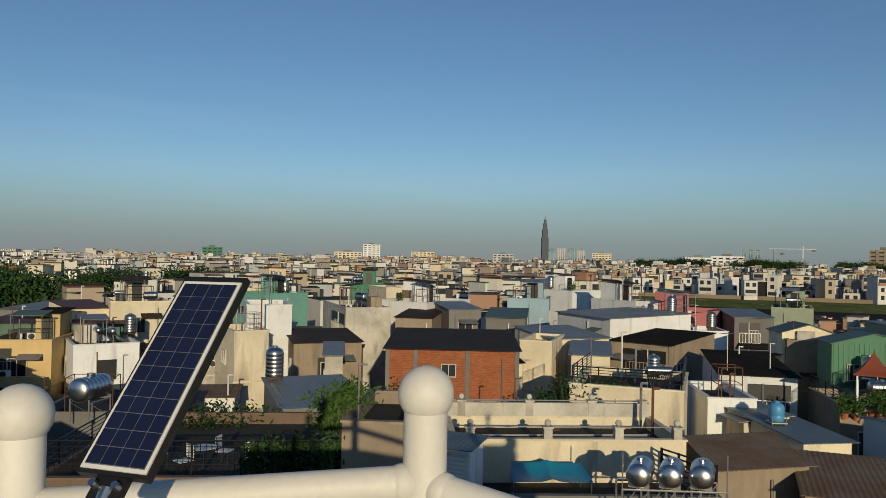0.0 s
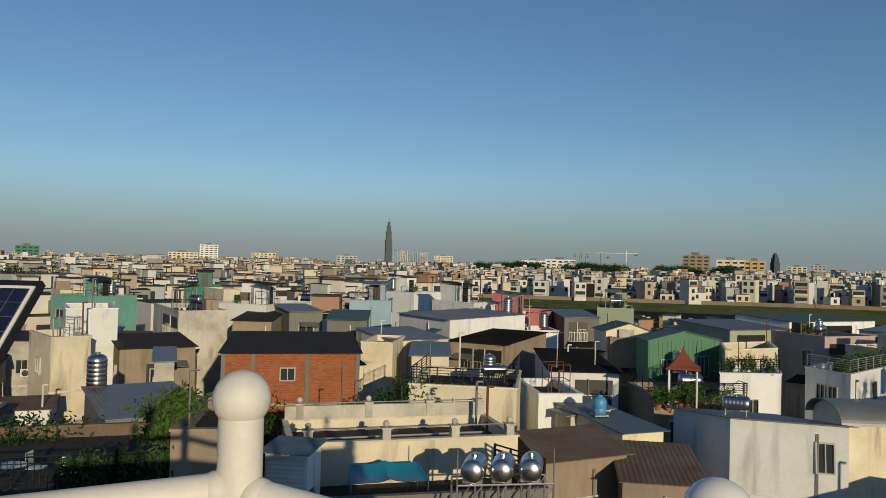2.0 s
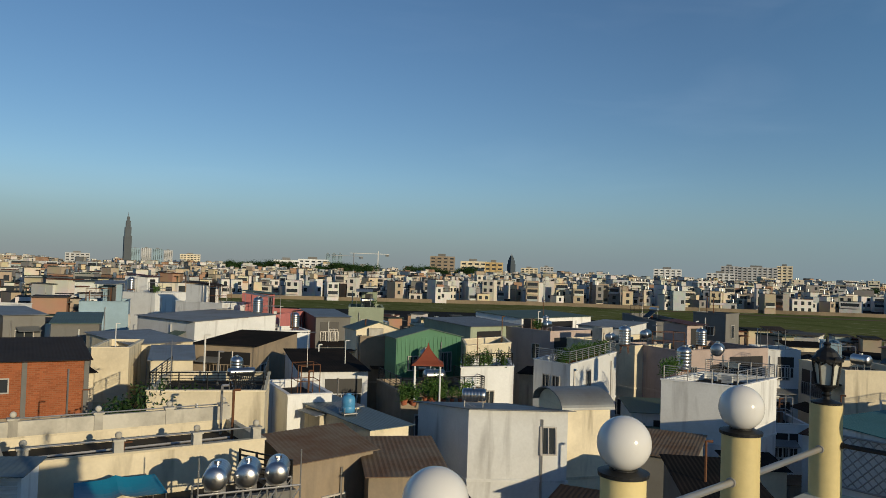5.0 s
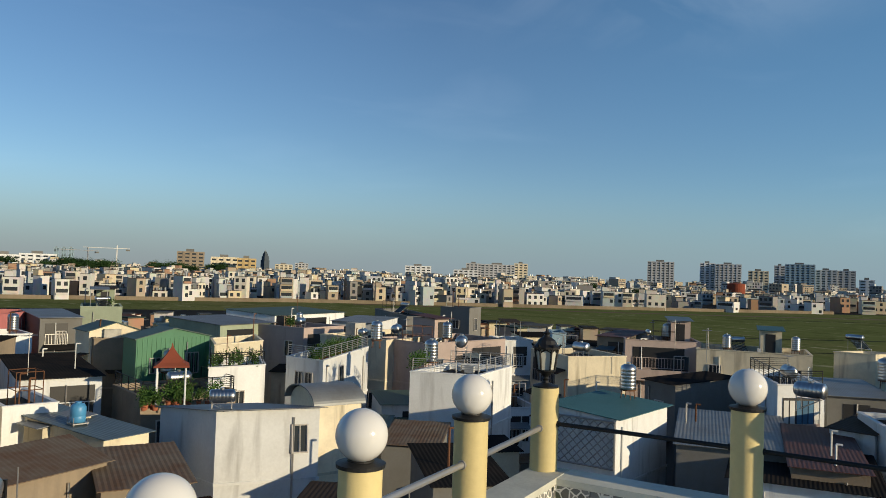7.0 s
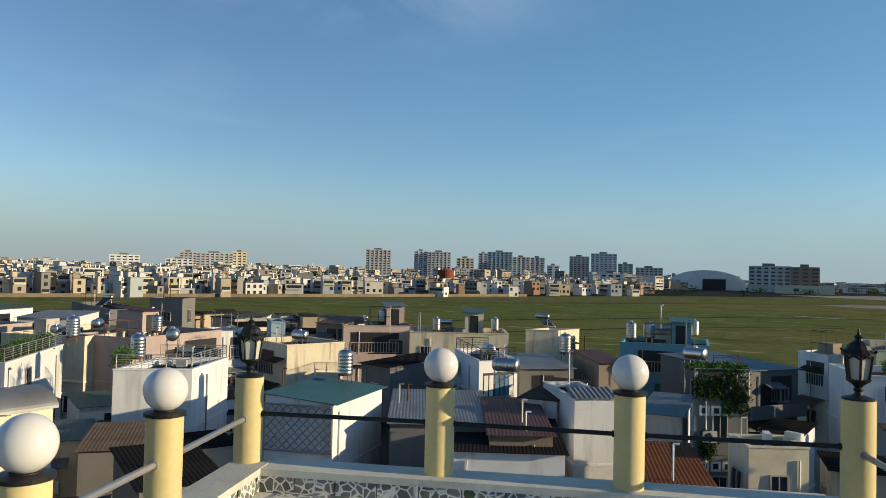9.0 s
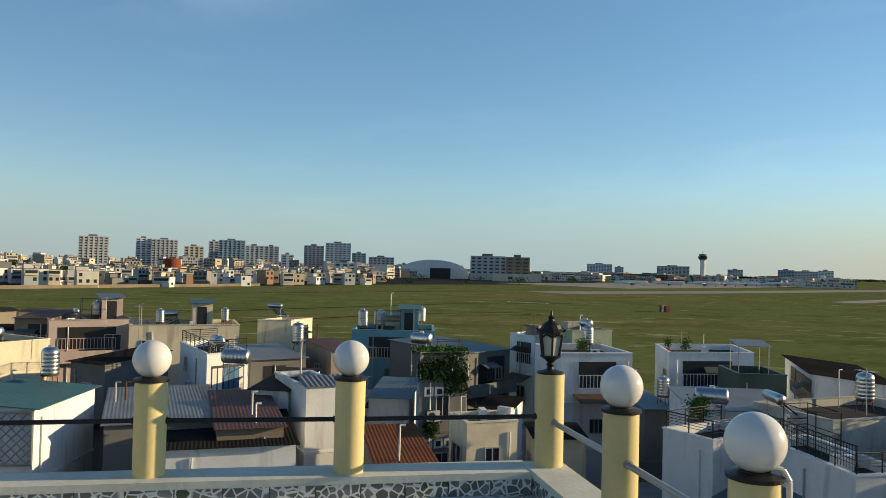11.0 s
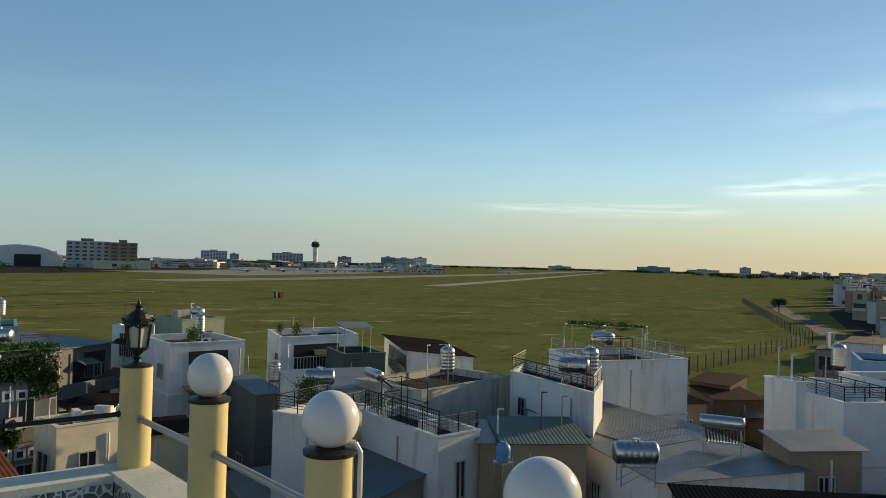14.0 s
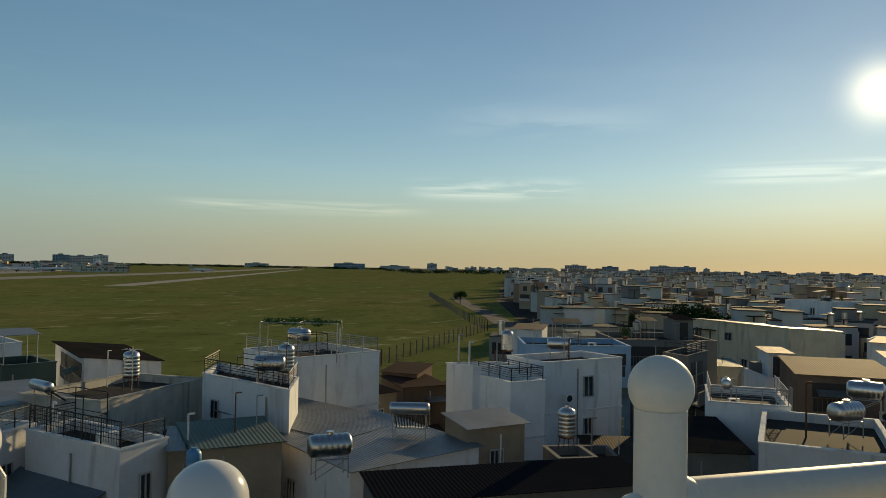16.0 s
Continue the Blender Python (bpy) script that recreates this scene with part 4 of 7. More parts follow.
def crazy(name, stone, joint, scale, moss):
    """Printed stone-pattern tile: rounded stones with pale joints and a little green."""
    m = bpy.data.materials.new(name)
    m.use_nodes = True
    n, l = m.node_tree.nodes, m.node_tree.links
    b = n["Principled BSDF"]
    b.inputs["Roughness"].default_value = 0.35
    tc, info, off = n.new("ShaderNodeTexCoord"), n.new("ShaderNodeObjectInfo"), n.new("ShaderNodeVectorMath")
    comb = n.new("ShaderNodeCombineXYZ")
    l.new(info.outputs["Random"], comb.inputs[0])
    off.operation = "MULTIPLY_ADD"
    off.inputs[1].default_value = (37, 0, 0)
    l.new(comb.outputs[0], off.inputs[0])
    l.new(tc.outputs["Object"], off.inputs[2])
    vo, cell, nz = n.new("ShaderNodeTexVoronoi"), n.new("ShaderNodeTexVoronoi"), n.new("ShaderNodeTexNoise")
    vo.feature = "DISTANCE_TO_EDGE"
    for q in (vo, cell):
        q.inputs["Scale"].default_value = scale
        l.new(off.outputs[0], q.inputs["Vector"])
    nz.inputs["Scale"].default_value = 5.0
    l.new(off.outputs[0], nz.inputs["Vector"])
    edge, mossy = n.new("ShaderNodeMapRange"), n.new("ShaderNodeMapRange")
    edge.inputs["From Min"].default_value, edge.inputs["From Max"].default_value = 0.045, 0.10
    mossy.inputs["From Min"].default_value, mossy.inputs["From Max"].default_value = 0.52, 0.66
    l.new(vo.outputs["Distance"], edge.inputs["Value"])
    l.new(nz.outputs["Fac"], mossy.inputs["Value"])
    a, c, d = n.new("ShaderNodeMixRGB"), n.new("ShaderNodeMixRGB"), n.new("ShaderNodeMixRGB")
    a.inputs["Color1"].default_value, a.inputs["Color2"].default_value = (*stone, 1), (*moss, 1)
    l.new(mossy.outputs["Result"], a.inputs["Fac"])
    c.blend_type = "MULTIPLY"
    c.inputs["Fac"].default_value = 0.6
    l.new(a.outputs["Color"], c.inputs["Color1"])
    grey = n.new("ShaderNodeRGBToBW")
    l.new(cell.outputs["Color"], grey.inputs["Color"])
    l.new(grey.outputs["Val"], c.inputs["Color2"])
    d.inputs["Color1"].default_value = (*joint, 1)
    l.new(edge.outputs["Result"], d.inputs["Fac"])
    l.new(c.outputs["Color"], d.inputs["Color2"])
    l.new(d.outputs["Color"], b.inputs["Base Color"])
    return m


CRAZY = crazy("stone_pattern_tile", (0.26, 0.26, 0.25), (0.82, 0.80, 0.74), 15.0, (0.12, 0.16, 0.08))
FLOORTILE = crazy("floor_tile", (0.34, 0.37, 0.36), (0.70, 0.70, 0.66), 9.0, (0.13, 0.20, 0.12))


def parapet(name, a, b, w=0.28, left=True, sink=0.0):
    a, b = Vector(a), Vector(b)
    u = b - a
    m = pose(a.x, a.y, 0, 0, 0, math.degrees(math.atan2(u.y, u.x)))
    t = solid(name, Mesh().box(0, -w / 2, FLOOR_Z - 0.2, u.length, w / 2, COPE_Z - 0.05), SLATE, "low parapet faced with stone-pattern tiles", "parapet", "structure", m)
    part("coping", Mesh().box(-0.02, -w / 2 - 0.02, COPE_Z - 0.05 - sink, u.length + 0.02, w / 2 + 0.02, COPE_Z - sink), COPING, t)
    n = int(u.length / 0.3)
    tile = Mesh().box(-0.147, 0, FLOOR_Z + 0.004, 0.147, 0.012, COPE_Z - 0.054).data("tile", CRAZY)
    for i in range(n):
        part("tile", tile, CRAZY, t).matrix_basis = pose(0.15 + u.length / n * i, w / 2 if left else -w / 2 - 0.012, 0)
    return t


parapet("wall_parapet_front", (5.87, -0.93), (5.16, 2.94), 0.28, sink=0.005)
parapet("wall_parapet_north", (5.24, 3.05), (1.75, 2.34), 0.24)
parapet("wall_parapet_south", (2.45, -1.76), (5.98, -1.06), 0.26)
floor_tiles = tagged(new("floor_tiles"), "grey and green patterned floor tiles", "floor", "", "structure")
slab = Mesh().box(-0.148, -0.148, 0, 0.148, 0.148, 0.012).data("tile", FLOORTILE)
for i in range(14):
    for j in range(15):
        x, y = 1.9 + 0.3 * i, -1.35 + 0.3 * j
        if inside(x + 0.15, y, deck) and inside(x - 0.15, y, deck) and inside(x, y + 0.3, deck) and inside(x, y - 0.3, deck):
            part("tile", slab, FLOORTILE, floor_tiles).matrix_basis = pose(x, y, FLOOR_Z + 0.002)


def globe_column(x, y, top, r=0.105, globe=0.125, wire=False):
    t = thing("globe_lamp_column", pose(x, y, FLOOR_Z), "yellow round column topped by a white glass globe lamp", "lamp column", "terrace lamp columns")
    h = top + 0.022 - FLOOR_Z
    part("column", Mesh().lathe([(r, 0), (r, h)], 40), CREAMPOST, t, smooth=True)
    part("collar", Mesh().lathe([(r + 0.012, h), (r + 0.014, h + 0.018), (r - 0.03, h + 0.026), (0.065, h + 0.028), (0.065, h + 0.034)], 24), IRON, t)
    part("globe", Mesh().ball((0, 0, h + 0.023 + globe), globe, 18), GLOBE, t, smooth=True)
    if wire:
        c = Mesh()
        pts = [Vector((-0.02, -0.06, h + 0.05)), Vector((-0.04, -0.10, h + 0.045)), Vector((-0.052, -0.122, h)), Vector((-0.052, -0.122, h - 0.25)), Vector((-0.05, -0.118, h - 0.6))]
        for p, q in zip(pts, pts[1:]):
            c.tube(p, q, 0.013, 8)
        part("wire_conduit", c, WHITEPOST, t)
    return t


def lantern_column(x, y, top, r=0.105):
    t = thing("lantern_column", pose(x, y, FLOOR_Z), "yellow round column topped by a black iron lantern", "lamp column", "terrace lamp columns")
    h = top - FLOOR_Z
    part("column", Mesh().lathe([(r, 0), (r, h)], 40), CREAMPOST, t, smooth=True)
    part("lantern_base", Mesh().lathe([(0.098, h), (0.10, h + 0.012), (0.062, h + 0.022), (0.03, h + 0.032), (0.022, h + 0.05), (0.032, h + 0.065), (0.022, h + 0.08), (0.04, h + 0.10), (0.074, h + 0.122), (0.078, h + 0.134)], 16), IRON, t)
    g0, g1 = h + 0.134, h + 0.300
    part("lantern_glass", Mesh().lathe([(0.058, g0), (0.080, g1)], 6), LANTERNGLASS, t)
    for i in range(6):
        a = i * math.pi / 3
        c, s = math.cos(a), math.sin(a)
        part("lantern_bar", Mesh().tube((0.066 * c, 0.066 * s, g0 - 0.01), (0.090 * c, 0.090 * s, g1), 0.008, 6).tube((0.090 * c, 0.090 * s, g1), (0.112 * c, 0.112 * s, g1 + 0.028), 0.009, 6), IRON, t)
        b = a + math.pi / 6
        part("lantern_arch", Mesh().tube((0.083 * c, 0.083 * s, g1 - 0.035), (0.079 * math.cos(b), 0.079 * math.sin(b), g1 - 0.008), 0.006, 5).tube((0.079 * math.cos(b), 0.079 * math.sin(b), g1 - 0.008), (0.083 * math.cos(a + math.pi / 3), 0.083 * math.sin(a + math.pi / 3), g1 - 0.035), 0.006, 5), IRON, t)
    part("lantern_roof", Mesh().lathe([(0.104, g1 - 0.008), (0.106, g1 + 0.008), (0.080, g1 + 0.030), (0.066, g1 + 0.058), (0.040, g1 + 0.078), (0.026, g1 + 0.086), (0.020, g1 + 0.10), (0.028, g1 + 0.112), (0.012, g1 + 0.126), (0.004, g1 + 0.165)], 12), IRON, t)
    return t


COLS = {"c2": (1.62, 2.36, 13.98), "c3": (2.72, 2.52, 14.06), "c4": (3.87, 2.77, 14.106), "c6": (5.44, 1.65, 14.141), "c7": (5.63, 0.335, 14.153), "c9": (4.78, -1.347, 14.131), "c10": (3.508, -1.591, 14.108), "c11": (2.33, -1.851, 14.071)}
for nm, (x, y, z) in COLS.items():
    globe_column(x, y, z, wire=nm == "c10")
L1, L2 = (5.155, 3.07), (5.90, -1.10)
lantern_column(*L1, 14.169)
lantern_column(*L2, 14.212)


def pipe_rail(a, b, z, r, mat, label):
    a, b = Vector((*a, z)), Vector((*b, z))
    u = (b - a).normalized() * 0.105
    t = thing("hand_rail", pose(*a), label, "rail", "terrace rails")
    part("pipe", Mesh().tube(u, b - a - u, r, 16), mat, t, smooth=True)
    for q in (u, b - a - u):
        part("flange", Mesh().tube(q - u.normalized() * 0.012, q + u.normalized() * 0.012, r * 1.4, 12), mat, t)
    return t


for a, b in (("c2", "c3"), ("c3", "c4"), ("c9", "c10"), ("c10", "c11")):
    pipe_rail(COLS[a][:2], COLS[b][:2], 13.87, 0.02, PIPE, "grey galvanised pipe rail between yellow columns")
pipe_rail(COLS["c4"][:2], L1, 13.87, 0.02, PIPE, "grey galvanised pipe rail between yellow columns")
pipe_rail(L2, COLS["c9"][:2], 13.87, 0.02, PIPE, "grey galvanised pipe rail between yellow columns")
for a, b in ((L1, COLS["c6"][:2]), (COLS["c6"][:2], COLS["c7"][:2]), (COLS["c7"][:2], L2)):
    pipe_rail(a, b, 13.90, 0.016, IRON, "thin dark iron rail between yellow columns")


def ball_post(x, y, ball_z, r=0.1, ball=0.125):
    t = thing("ball_post", pose(x, y, FLOOR_Z), "white-painted round balustrade post with a ball on top", "post", "terrace posts")
    h = ball_z - FLOOR_Z
    part("shaft", Mesh().lathe([(r, 0), (r, h - 0.08)], 40), WHITEPOST, t, smooth=True)
    part("ball", Mesh().ball((0, 0, h), ball, 18), WHITEPOST, t, smooth=True)
    return t


ball_post(-1.75, 3.16, 14.31, 0.1, 0.13)
ball_post(-0.065, 3.443, 14.38, 0.1, 0.128)
ball_post(1.433, -3.241, 14.532)


def white_rail(a, b, r=0.08):
    t = thing("balustrade_rail", pose(*a), "thick white-painted round balustrade rail", "rail", "terrace rails")
    d = Vector(b) - Vector(a)
    part("rail", Mesh().tube((0, 0, 0), d, r, 32), WHITEPOST, t, smooth=True)
    part("joint", Mesh().ball(tuple(d.normalized() * 0.1), r * 1.12, 10), WHITEPOST, t, smooth=True)
    return t


white_rail((-0.065, 3.443, 13.98), (-1.75, 3.16, 13.92))
white_rail((-0.065, 3.443, 13.96), (1.55, 2.40, 13.78))
white_rail((1.433, -3.241, 14.10), (0.13, -5.15, 14.10))
white_rail((1.433, -3.241, 14.06), (2.28, -1.92, 13.86))


def solar_lamp():
    """A solar street lamp's panel head on a short arm."""
    t = thing("solar_street_lamp", pose(*SOLAR_AT), "black solar street lamp with dark blue cells in white frame", "solar lamp")
    m = SOLAR_POSE
    w, h = 0.266, 0.813
    part("housing", Mesh().box(-w / 2 - 0.012, -h / 2 - 0.015, -0.035, w / 2 + 0.012, h / 2 + 0.03, -0.006, m), IRON, t)
    part("backing", Mesh().box(-w / 2, -h / 2, -0.006, w / 2, h / 2, 0.0, m), WHITEPLASTIC, t)
    cw, ch = (w - 0.024) / 4, (h - 0.03) / 12
    part("cell_bed", Mesh().box(-w / 2 + 0.012, -h / 2 + 0.014, 0.0, w / 2 - 0.012, h / 2 - 0.014, 0.0015, m), CELLBED, t)
    cell = Mesh().box(-cw / 2 + 0.0024, -ch / 2 + 0.0018, 0, cw / 2 - 0.0024, ch / 2 - 0.0018, 0.003).data("cell", CELL)
    for i in range(4):
        for j in range(12):
            c = part("cell", cell, CELL, t)
            c.matrix_basis = m @ pose((i - 1.5) * cw, (j - 5.5) * ch, 0.002)
    part("bracket", Mesh().box(-0.06, -h / 2 - 0.16, -0.045, 0.06, -h / 2 - 0.01, -0.015, m), IRON, t)
    for s in (-0.045, 0.045):
        part("bolt", Mesh().tube(m @ Vector((s, -h / 2 - 0.05, -0.02)), m @ Vector((s, -h / 2 - 0.05, 0.012)), 0.014, 8), STEEL, t)
    part("arm", Mesh().tube(m @ Vector((0, -h / 2 - 0.05, -0.03)), m @ Vector((0, -h / 2 - 0.32, -0.06)), 0.03, 14), STEEL, t)
    part("pole", Mesh().tube(m @ Vector((0, -h / 2 - 0.30, -0.06)), Vector((*(m @ Vector((0, -h / 2 - 0.30, -0.06))).xy, FLOOR_Z - SOLAR_AT[2])), 0.03, 14), STEEL, t)
    return t


CELL = material("solar_cell", (0.012, 0.016, 0.045), 0.18, 0.0, dirt=0.2, bump=0.0)
CELLBED = material("cell_bed_blue_grey", (0.16, 0.18, 0.24), 0.35, dirt=0.2, bump=0.0)
SOLAR_AT = (-1.0, 2.77, 14.58)
SOLAR_POSE = pose(0, 0, 0, 48.7, -0.2, -17.7)
solar_lamp()

# ---- the houses round about ----
# garden terrace: wall coloured brown to stand in for the shadow on it
house(-11.32, 21.01, 8.54, 9.00, 4.4, 8.6, "brown", "flat", rail=1, dark_rail=True, clutter=0, bare=True)
house(-2.79, 21.32, 1.89, 5.00, -3.9, 10.3, "tan", "flat", clutter=0, bare=True)
house(0.40, 24.82, 7.90, 3.80, 3.3, 9.0, "cream", "parapet", clutter=0, bare=True)
house(1.02, 22.15, 7.36, 4.60, 1.8, 8.0, "grey", "flat", clutter=0, bare=True)
house(8.75, 23.71, 3.41, 2.68, 13.9, 8.6, "tan", "rust", bare=True, clutter=0, skew=0.21)
house(11.04, 22.68, 2.64, 4.00, -20.3, 8.2, "tan", "rust", bare=True, clutter=0)
house(12.68, 35.66, 2.26, 5.00, -4.6, 8.6, "white", "flat")
house(13.43, 35.22, 1.55, 2.00, -83.6, 8.0, "cream", "corr", skew=0.14)
house(14.53, 30.03, 2.15, 7.00, 9.7, 8.0, "cream", "corrblue")
house(18.46, 28.15, 4.47, 4.0, -27.8, 9.0, "white", "mono", bare=True, clutter=0, win=(('f', 3.55, 7.55, 0.62, 1.15),), skew=-0.54)
house(23.49, 29.55, 3.14, 2.20, -104.1, 9.0, "cream", "barrel", bare=True, clutter=0)
house(23.50, 45.20, 5.30, 2.29, 2.2, 10.5, "green", "gable", skew=0.17)
house(20.08, 37.77, 5.29, 5.00, -9.6, 8.0, "tan", "terrace", bare=True, clutter=1)
house(24.31, 38.21, 3.56, 4.00, -9.2, 9.2, "white", "terrace", skew=0.43, bare=True, clutter=0)
house(27.30, 42.40, 4.60, 3.60, 13.0, 10.0, "cream", "flat", skew=0.9, bare=True, clutter=0)
house(31.44, 36.57, 10.20, 2.99, 30.2, 9.3, "white", "terrace", skew=0.42, bare=True, clutter=0, win=(("l", 1.1, 8.0, 0.5, 0.9), ("l", 1.9, 8.0, 0.5, 0.9), ("f", 3.6, 8.0, 0.8, 1.2)))
house(24.01, 53.91, 4.15, 2.00, -104.5, 10.0, "tan", "flat", skew=0.13)
house(22.99, 50.69, 3.36, 2.58, -19.2, 10.6, "cream", "gablegreen", skew=-0.25)
house(19.85, 63.90, 12.76, 6.00, 48.4, 10.5, "pink", "flat")
house(19.56, 62.09, 4.02, 5.00, -6.1, 9.4, "white", "flat")
house(15.92, 42.89, 4.12, 9.00, -13.2, 8.8, "white", "corrdark")
house(5.85, 34.19, 4.97, 6.00, -19.6, 9.4, "cream", "terrace", win=(('f', 1.5, 7.9, 0.6, 0.5), ('f', 3.4, 7.6, 0.75, 1.0)), bare=True, clutter=1)
house(-3.01, 40.41, 7.17, 8.00, -1.2, 10.2, "brick", "corrbrown", win=(('f', 3.4, 9.0, 0.7, 0.6),), bare=True, clutter=0)
house(-13.58, 52.02, 3.09, 6.00, 16.7, 11.5, "white", "flat", bare=True, clutter=0)
house(-13.44, 48.55, 2.27, 5.00, 30.1, 10.0, "cream", "flat")
house(-26.79, 60.47, 4.50, 6.00, 27.8, 11.0, "cream", "flat")
house(-35.60, 57.39, 10.86, 9.00, 7.1, 9.5, "stripe", "corrred")
house(-31.99, 52.26, 4.48, 6.00, 9.7, 8.7, "yellow", "flat")
house(-25.53, 51.97, 4.33, 6.00, 32.9, 8.5, "white", "flat")
house(-18.75, 79.27, 5.58, 6.00, 47.9, 10.9, "teal", "flat")
house(-22.83, 84.84, 4.69, 5.00, 25.2, 11.2, "cream", "flat")
house(-11.73, 94.32, 4.40, 6.00, 4.1, 11.6, "greenwall", "flat")
house(-6.52, 86.60, 2.33, 6.00, 25.6, 11.5, "cream", "flat")
house(-11.82, 74.15, 10.60, 4.00, -70.5, 10.6, "weather", "flat")
house(-1.42, 66.91, 8.07, 6.00, 59.2, 11.0, "white", "flat")
house(0.57, 63.64, 2.88, 5.00, 15.8, 10.8, "grey", "corr")
house(10.44, 67.87, 8.28, 8.00, -68.4, 10.5, "white", "corr")
house(7.65, 52.62, 4.70, 6.00, 19.4, 9.6, "cream", "corr")
house(8.15, 47.37, 2.44, 5.00, -11.5, 9.2, "cream", "corr")
house(6.78, 78.47, 4.34, 6.00, -9.4, 11.0, "blue", "flat")
house(14.59, 84.35, 5.21, 7.00, 38.8, 11.6, "white", "flat")
house(18.46, 71.62, 3.56, 6.00, 32.8, 11.2, "white", "flat")
house(5.14, 49.46, 2.13, 5.00, -18.1, 9.7, "cream", "flat")
house(-9.84, 49.87, 4.59, 6.00, 18.2, 9.3, "tan", "corrbrown")
house(-6.94, 44.59, 1.07, 4.00, 8.4, 9.2, "weather", "corr")
house(-6.70, 31.84, 3.83, 6.00, 20.7, 8.6, "grey", "corr")
house(70.92, 72.73, 17.47, 4.00, -122.3, 10.2, "grey", "flat", bare=True)
house(66.79, 57.49, 4.01, 3.50, -83.6, 11.3, "grey", "flat", bare=True, clutter=0, skew=-0.17)
house(42.97, 42.53, 10.05, 7.00, 8.3, 9.6, "cream", "flat")
house(43.73, 39.02, 9.66, 6.00, -4.2, 9.6, "pinkish", "flat")
house(34.91, 26.77, 5.74, 4.02, 16.0, 9.2, "white", "terrace", bare=True, clutter=1, skew=-0.24)
house(32.39, 16.65, 6.05, 3.51, 1.8, 8.6, "white", "teal", win=(('r', 1.5, 3.0, 0.6, 0.9),), bare=True, clutter=0, skew=-0.08)
curtained = house(51.58, 17.05, 7.58, 2.73, -149.8, 9.4, "white", "terrace", skew=-0.32, bare=True, clutter=1, win=(("f", 2.0, 8.2, 0.5, 0.8),))
for z0_, z1_ in ((6.75, 8.7), (3.6, 5.6)):
    # loggia depth is only painted: a black panel for its shade
    bay = part("loggia", Mesh().box(7.50, 0.30, z0_, 7.605, 2.45, z1_), SHADEBLACK, curtained)
    part("balcony_front", Mesh().box(7.61, 0.30, z0_, 7.70, 2.45, z0_ + 0.5), WALLS["pinkish"], bay)
    for u, mat in ((0.36, WHITEPLASTIC), (0.72, WHITEPLASTIC), (1.12, BLUECURTAIN), (1.46, BLUECURTAIN), (1.80, BLUECURTAIN), (2.12, WHITEPLASTIC)):
        part("curtain", Mesh().box(7.607, u, z0_ + 0.5, 7.625, u + 0.28, z1_ - 0.15), mat, bay)
for o in curtained.children_recursive:
    if o.name.split(".")[0] in ("loggia", "balcony_front", "curtain"):
        for q in o.data.vertices:
            q.co.x -= 0.32 * q.co.y
house(34.25, 14.50, 5.05, 8.00, -68.5, 7.6, "grey", "corr", bare=True, clutter=0)
house(33.89, 9.33, 2.92, 8.00, -71.4, 7.6, "tan", "corrred", bare=True, clutter=0)
house(32.45, 11.40, 5.80, 6.00, -73.3, 7.0, "white", "corrdark", bare=True, clutter=0)
house(38.63, 6.22, 2.18, 6.00, -62.8, 8.6, "white", "awning", bare=True, clutter=0)
house(42.02, 0.54, 2.80, 6.00, -69.8, 9.0, "grey", "terrace", clutter=0, bare=True, skew=0.36)
house(65.38, 6.94, 7.14, 7.00, -88.9, 9.3, "teal2", "flat")
house(71.89, 5.48, 2.93, 2.92, -115.1, 10.2, "cream", "corrgreen", skew=0.06)
house(70.62, 13.21, 3.73, 2.58, -22.0, 9.6, "cream", "flat", skew=-0.64)
house(60.48, 30.57, 6.33, 6.00, -59.1, 9.9, "pinkish", "flat")
house(62.25, 24.91, 8.80, 6.00, -70.4, 9.5, "cream", "flat")
house(32.42, 2.09, 2.54, 6.00, -78.7, 6.6, "tan", "corrterra", bare=True, clutter=0)
house(56.45, -2.24, 5.72, 8.00, -45.0, 8.6, "grey", "corrblue")
house(64.47, -6.68, 3.05, 2.33, -144.9, 9.4, "white", "flat", skew=-0.25)
house(36.83, -1.91, 2.68, 2.6, -71.7, 7.4, "cream", "flat", bare=True, clutter=0)
house(59.56, 37.46, 1.27, 4.00, -51.8, 10.0, "blue", "flat")
house(58.79, -10.96, 3.62, 4.00, -69.7, 10.2, "palegreen", "flat")
house(51.00, -8.80, 5.13, 6.00, -80.5, 9.3, "white", "flat")
house(52.87, -16.70, 6.48, 5.78, -81.2, 9.3, "white", "flat", skew=0.29)
house(57.05, -26.82, 11.01, 4.68, 163.4, 9.0, "white", "monodark")
house(46.37, -18.90, 2.94, 4.00, -94.6, 8.8, "darkgreen", "flat")
house(39.21, -13.74, 5.49, 5.00, -93.6, 8.0, "white", "corr", bare=True, clutter=0)
house(34.68, -18.58, 7.91, 5.00, -70.2, 8.3, "weather", "flat", win=(('r', 1.0, 6.5, 0.5, 0.5),), bare=True, clutter=0)
house(33.35, -14.69, 6.18, 2.42, -173.0, 7.8, "white", "terrace", dark_rail=True, bare=True, clutter=0, skew=-0.12, win=(("r", 1.25, 5.9, 0.5, 1.5),))
house(34.10, -12.30, 6.30, 2.20, -173.0, 5.5, "grey", "corrblue", slope=0.75, bare=True, clutter=0, win=(("f", 2.0, 3.0, 0.8, 1.0),))
house(34.80, -10.81, 2.78, 4.00, -149.2, 7.8, "white", "terrace", bare=True, clutter=0)
house(35.01, -24.33, 7.45, 2.83, 177.1, 9.0, "white", "terrace", win=(('f', 1.2, 7.3, 0.6, 0.9),), bare=True, clutter=0, skew=-1.03)
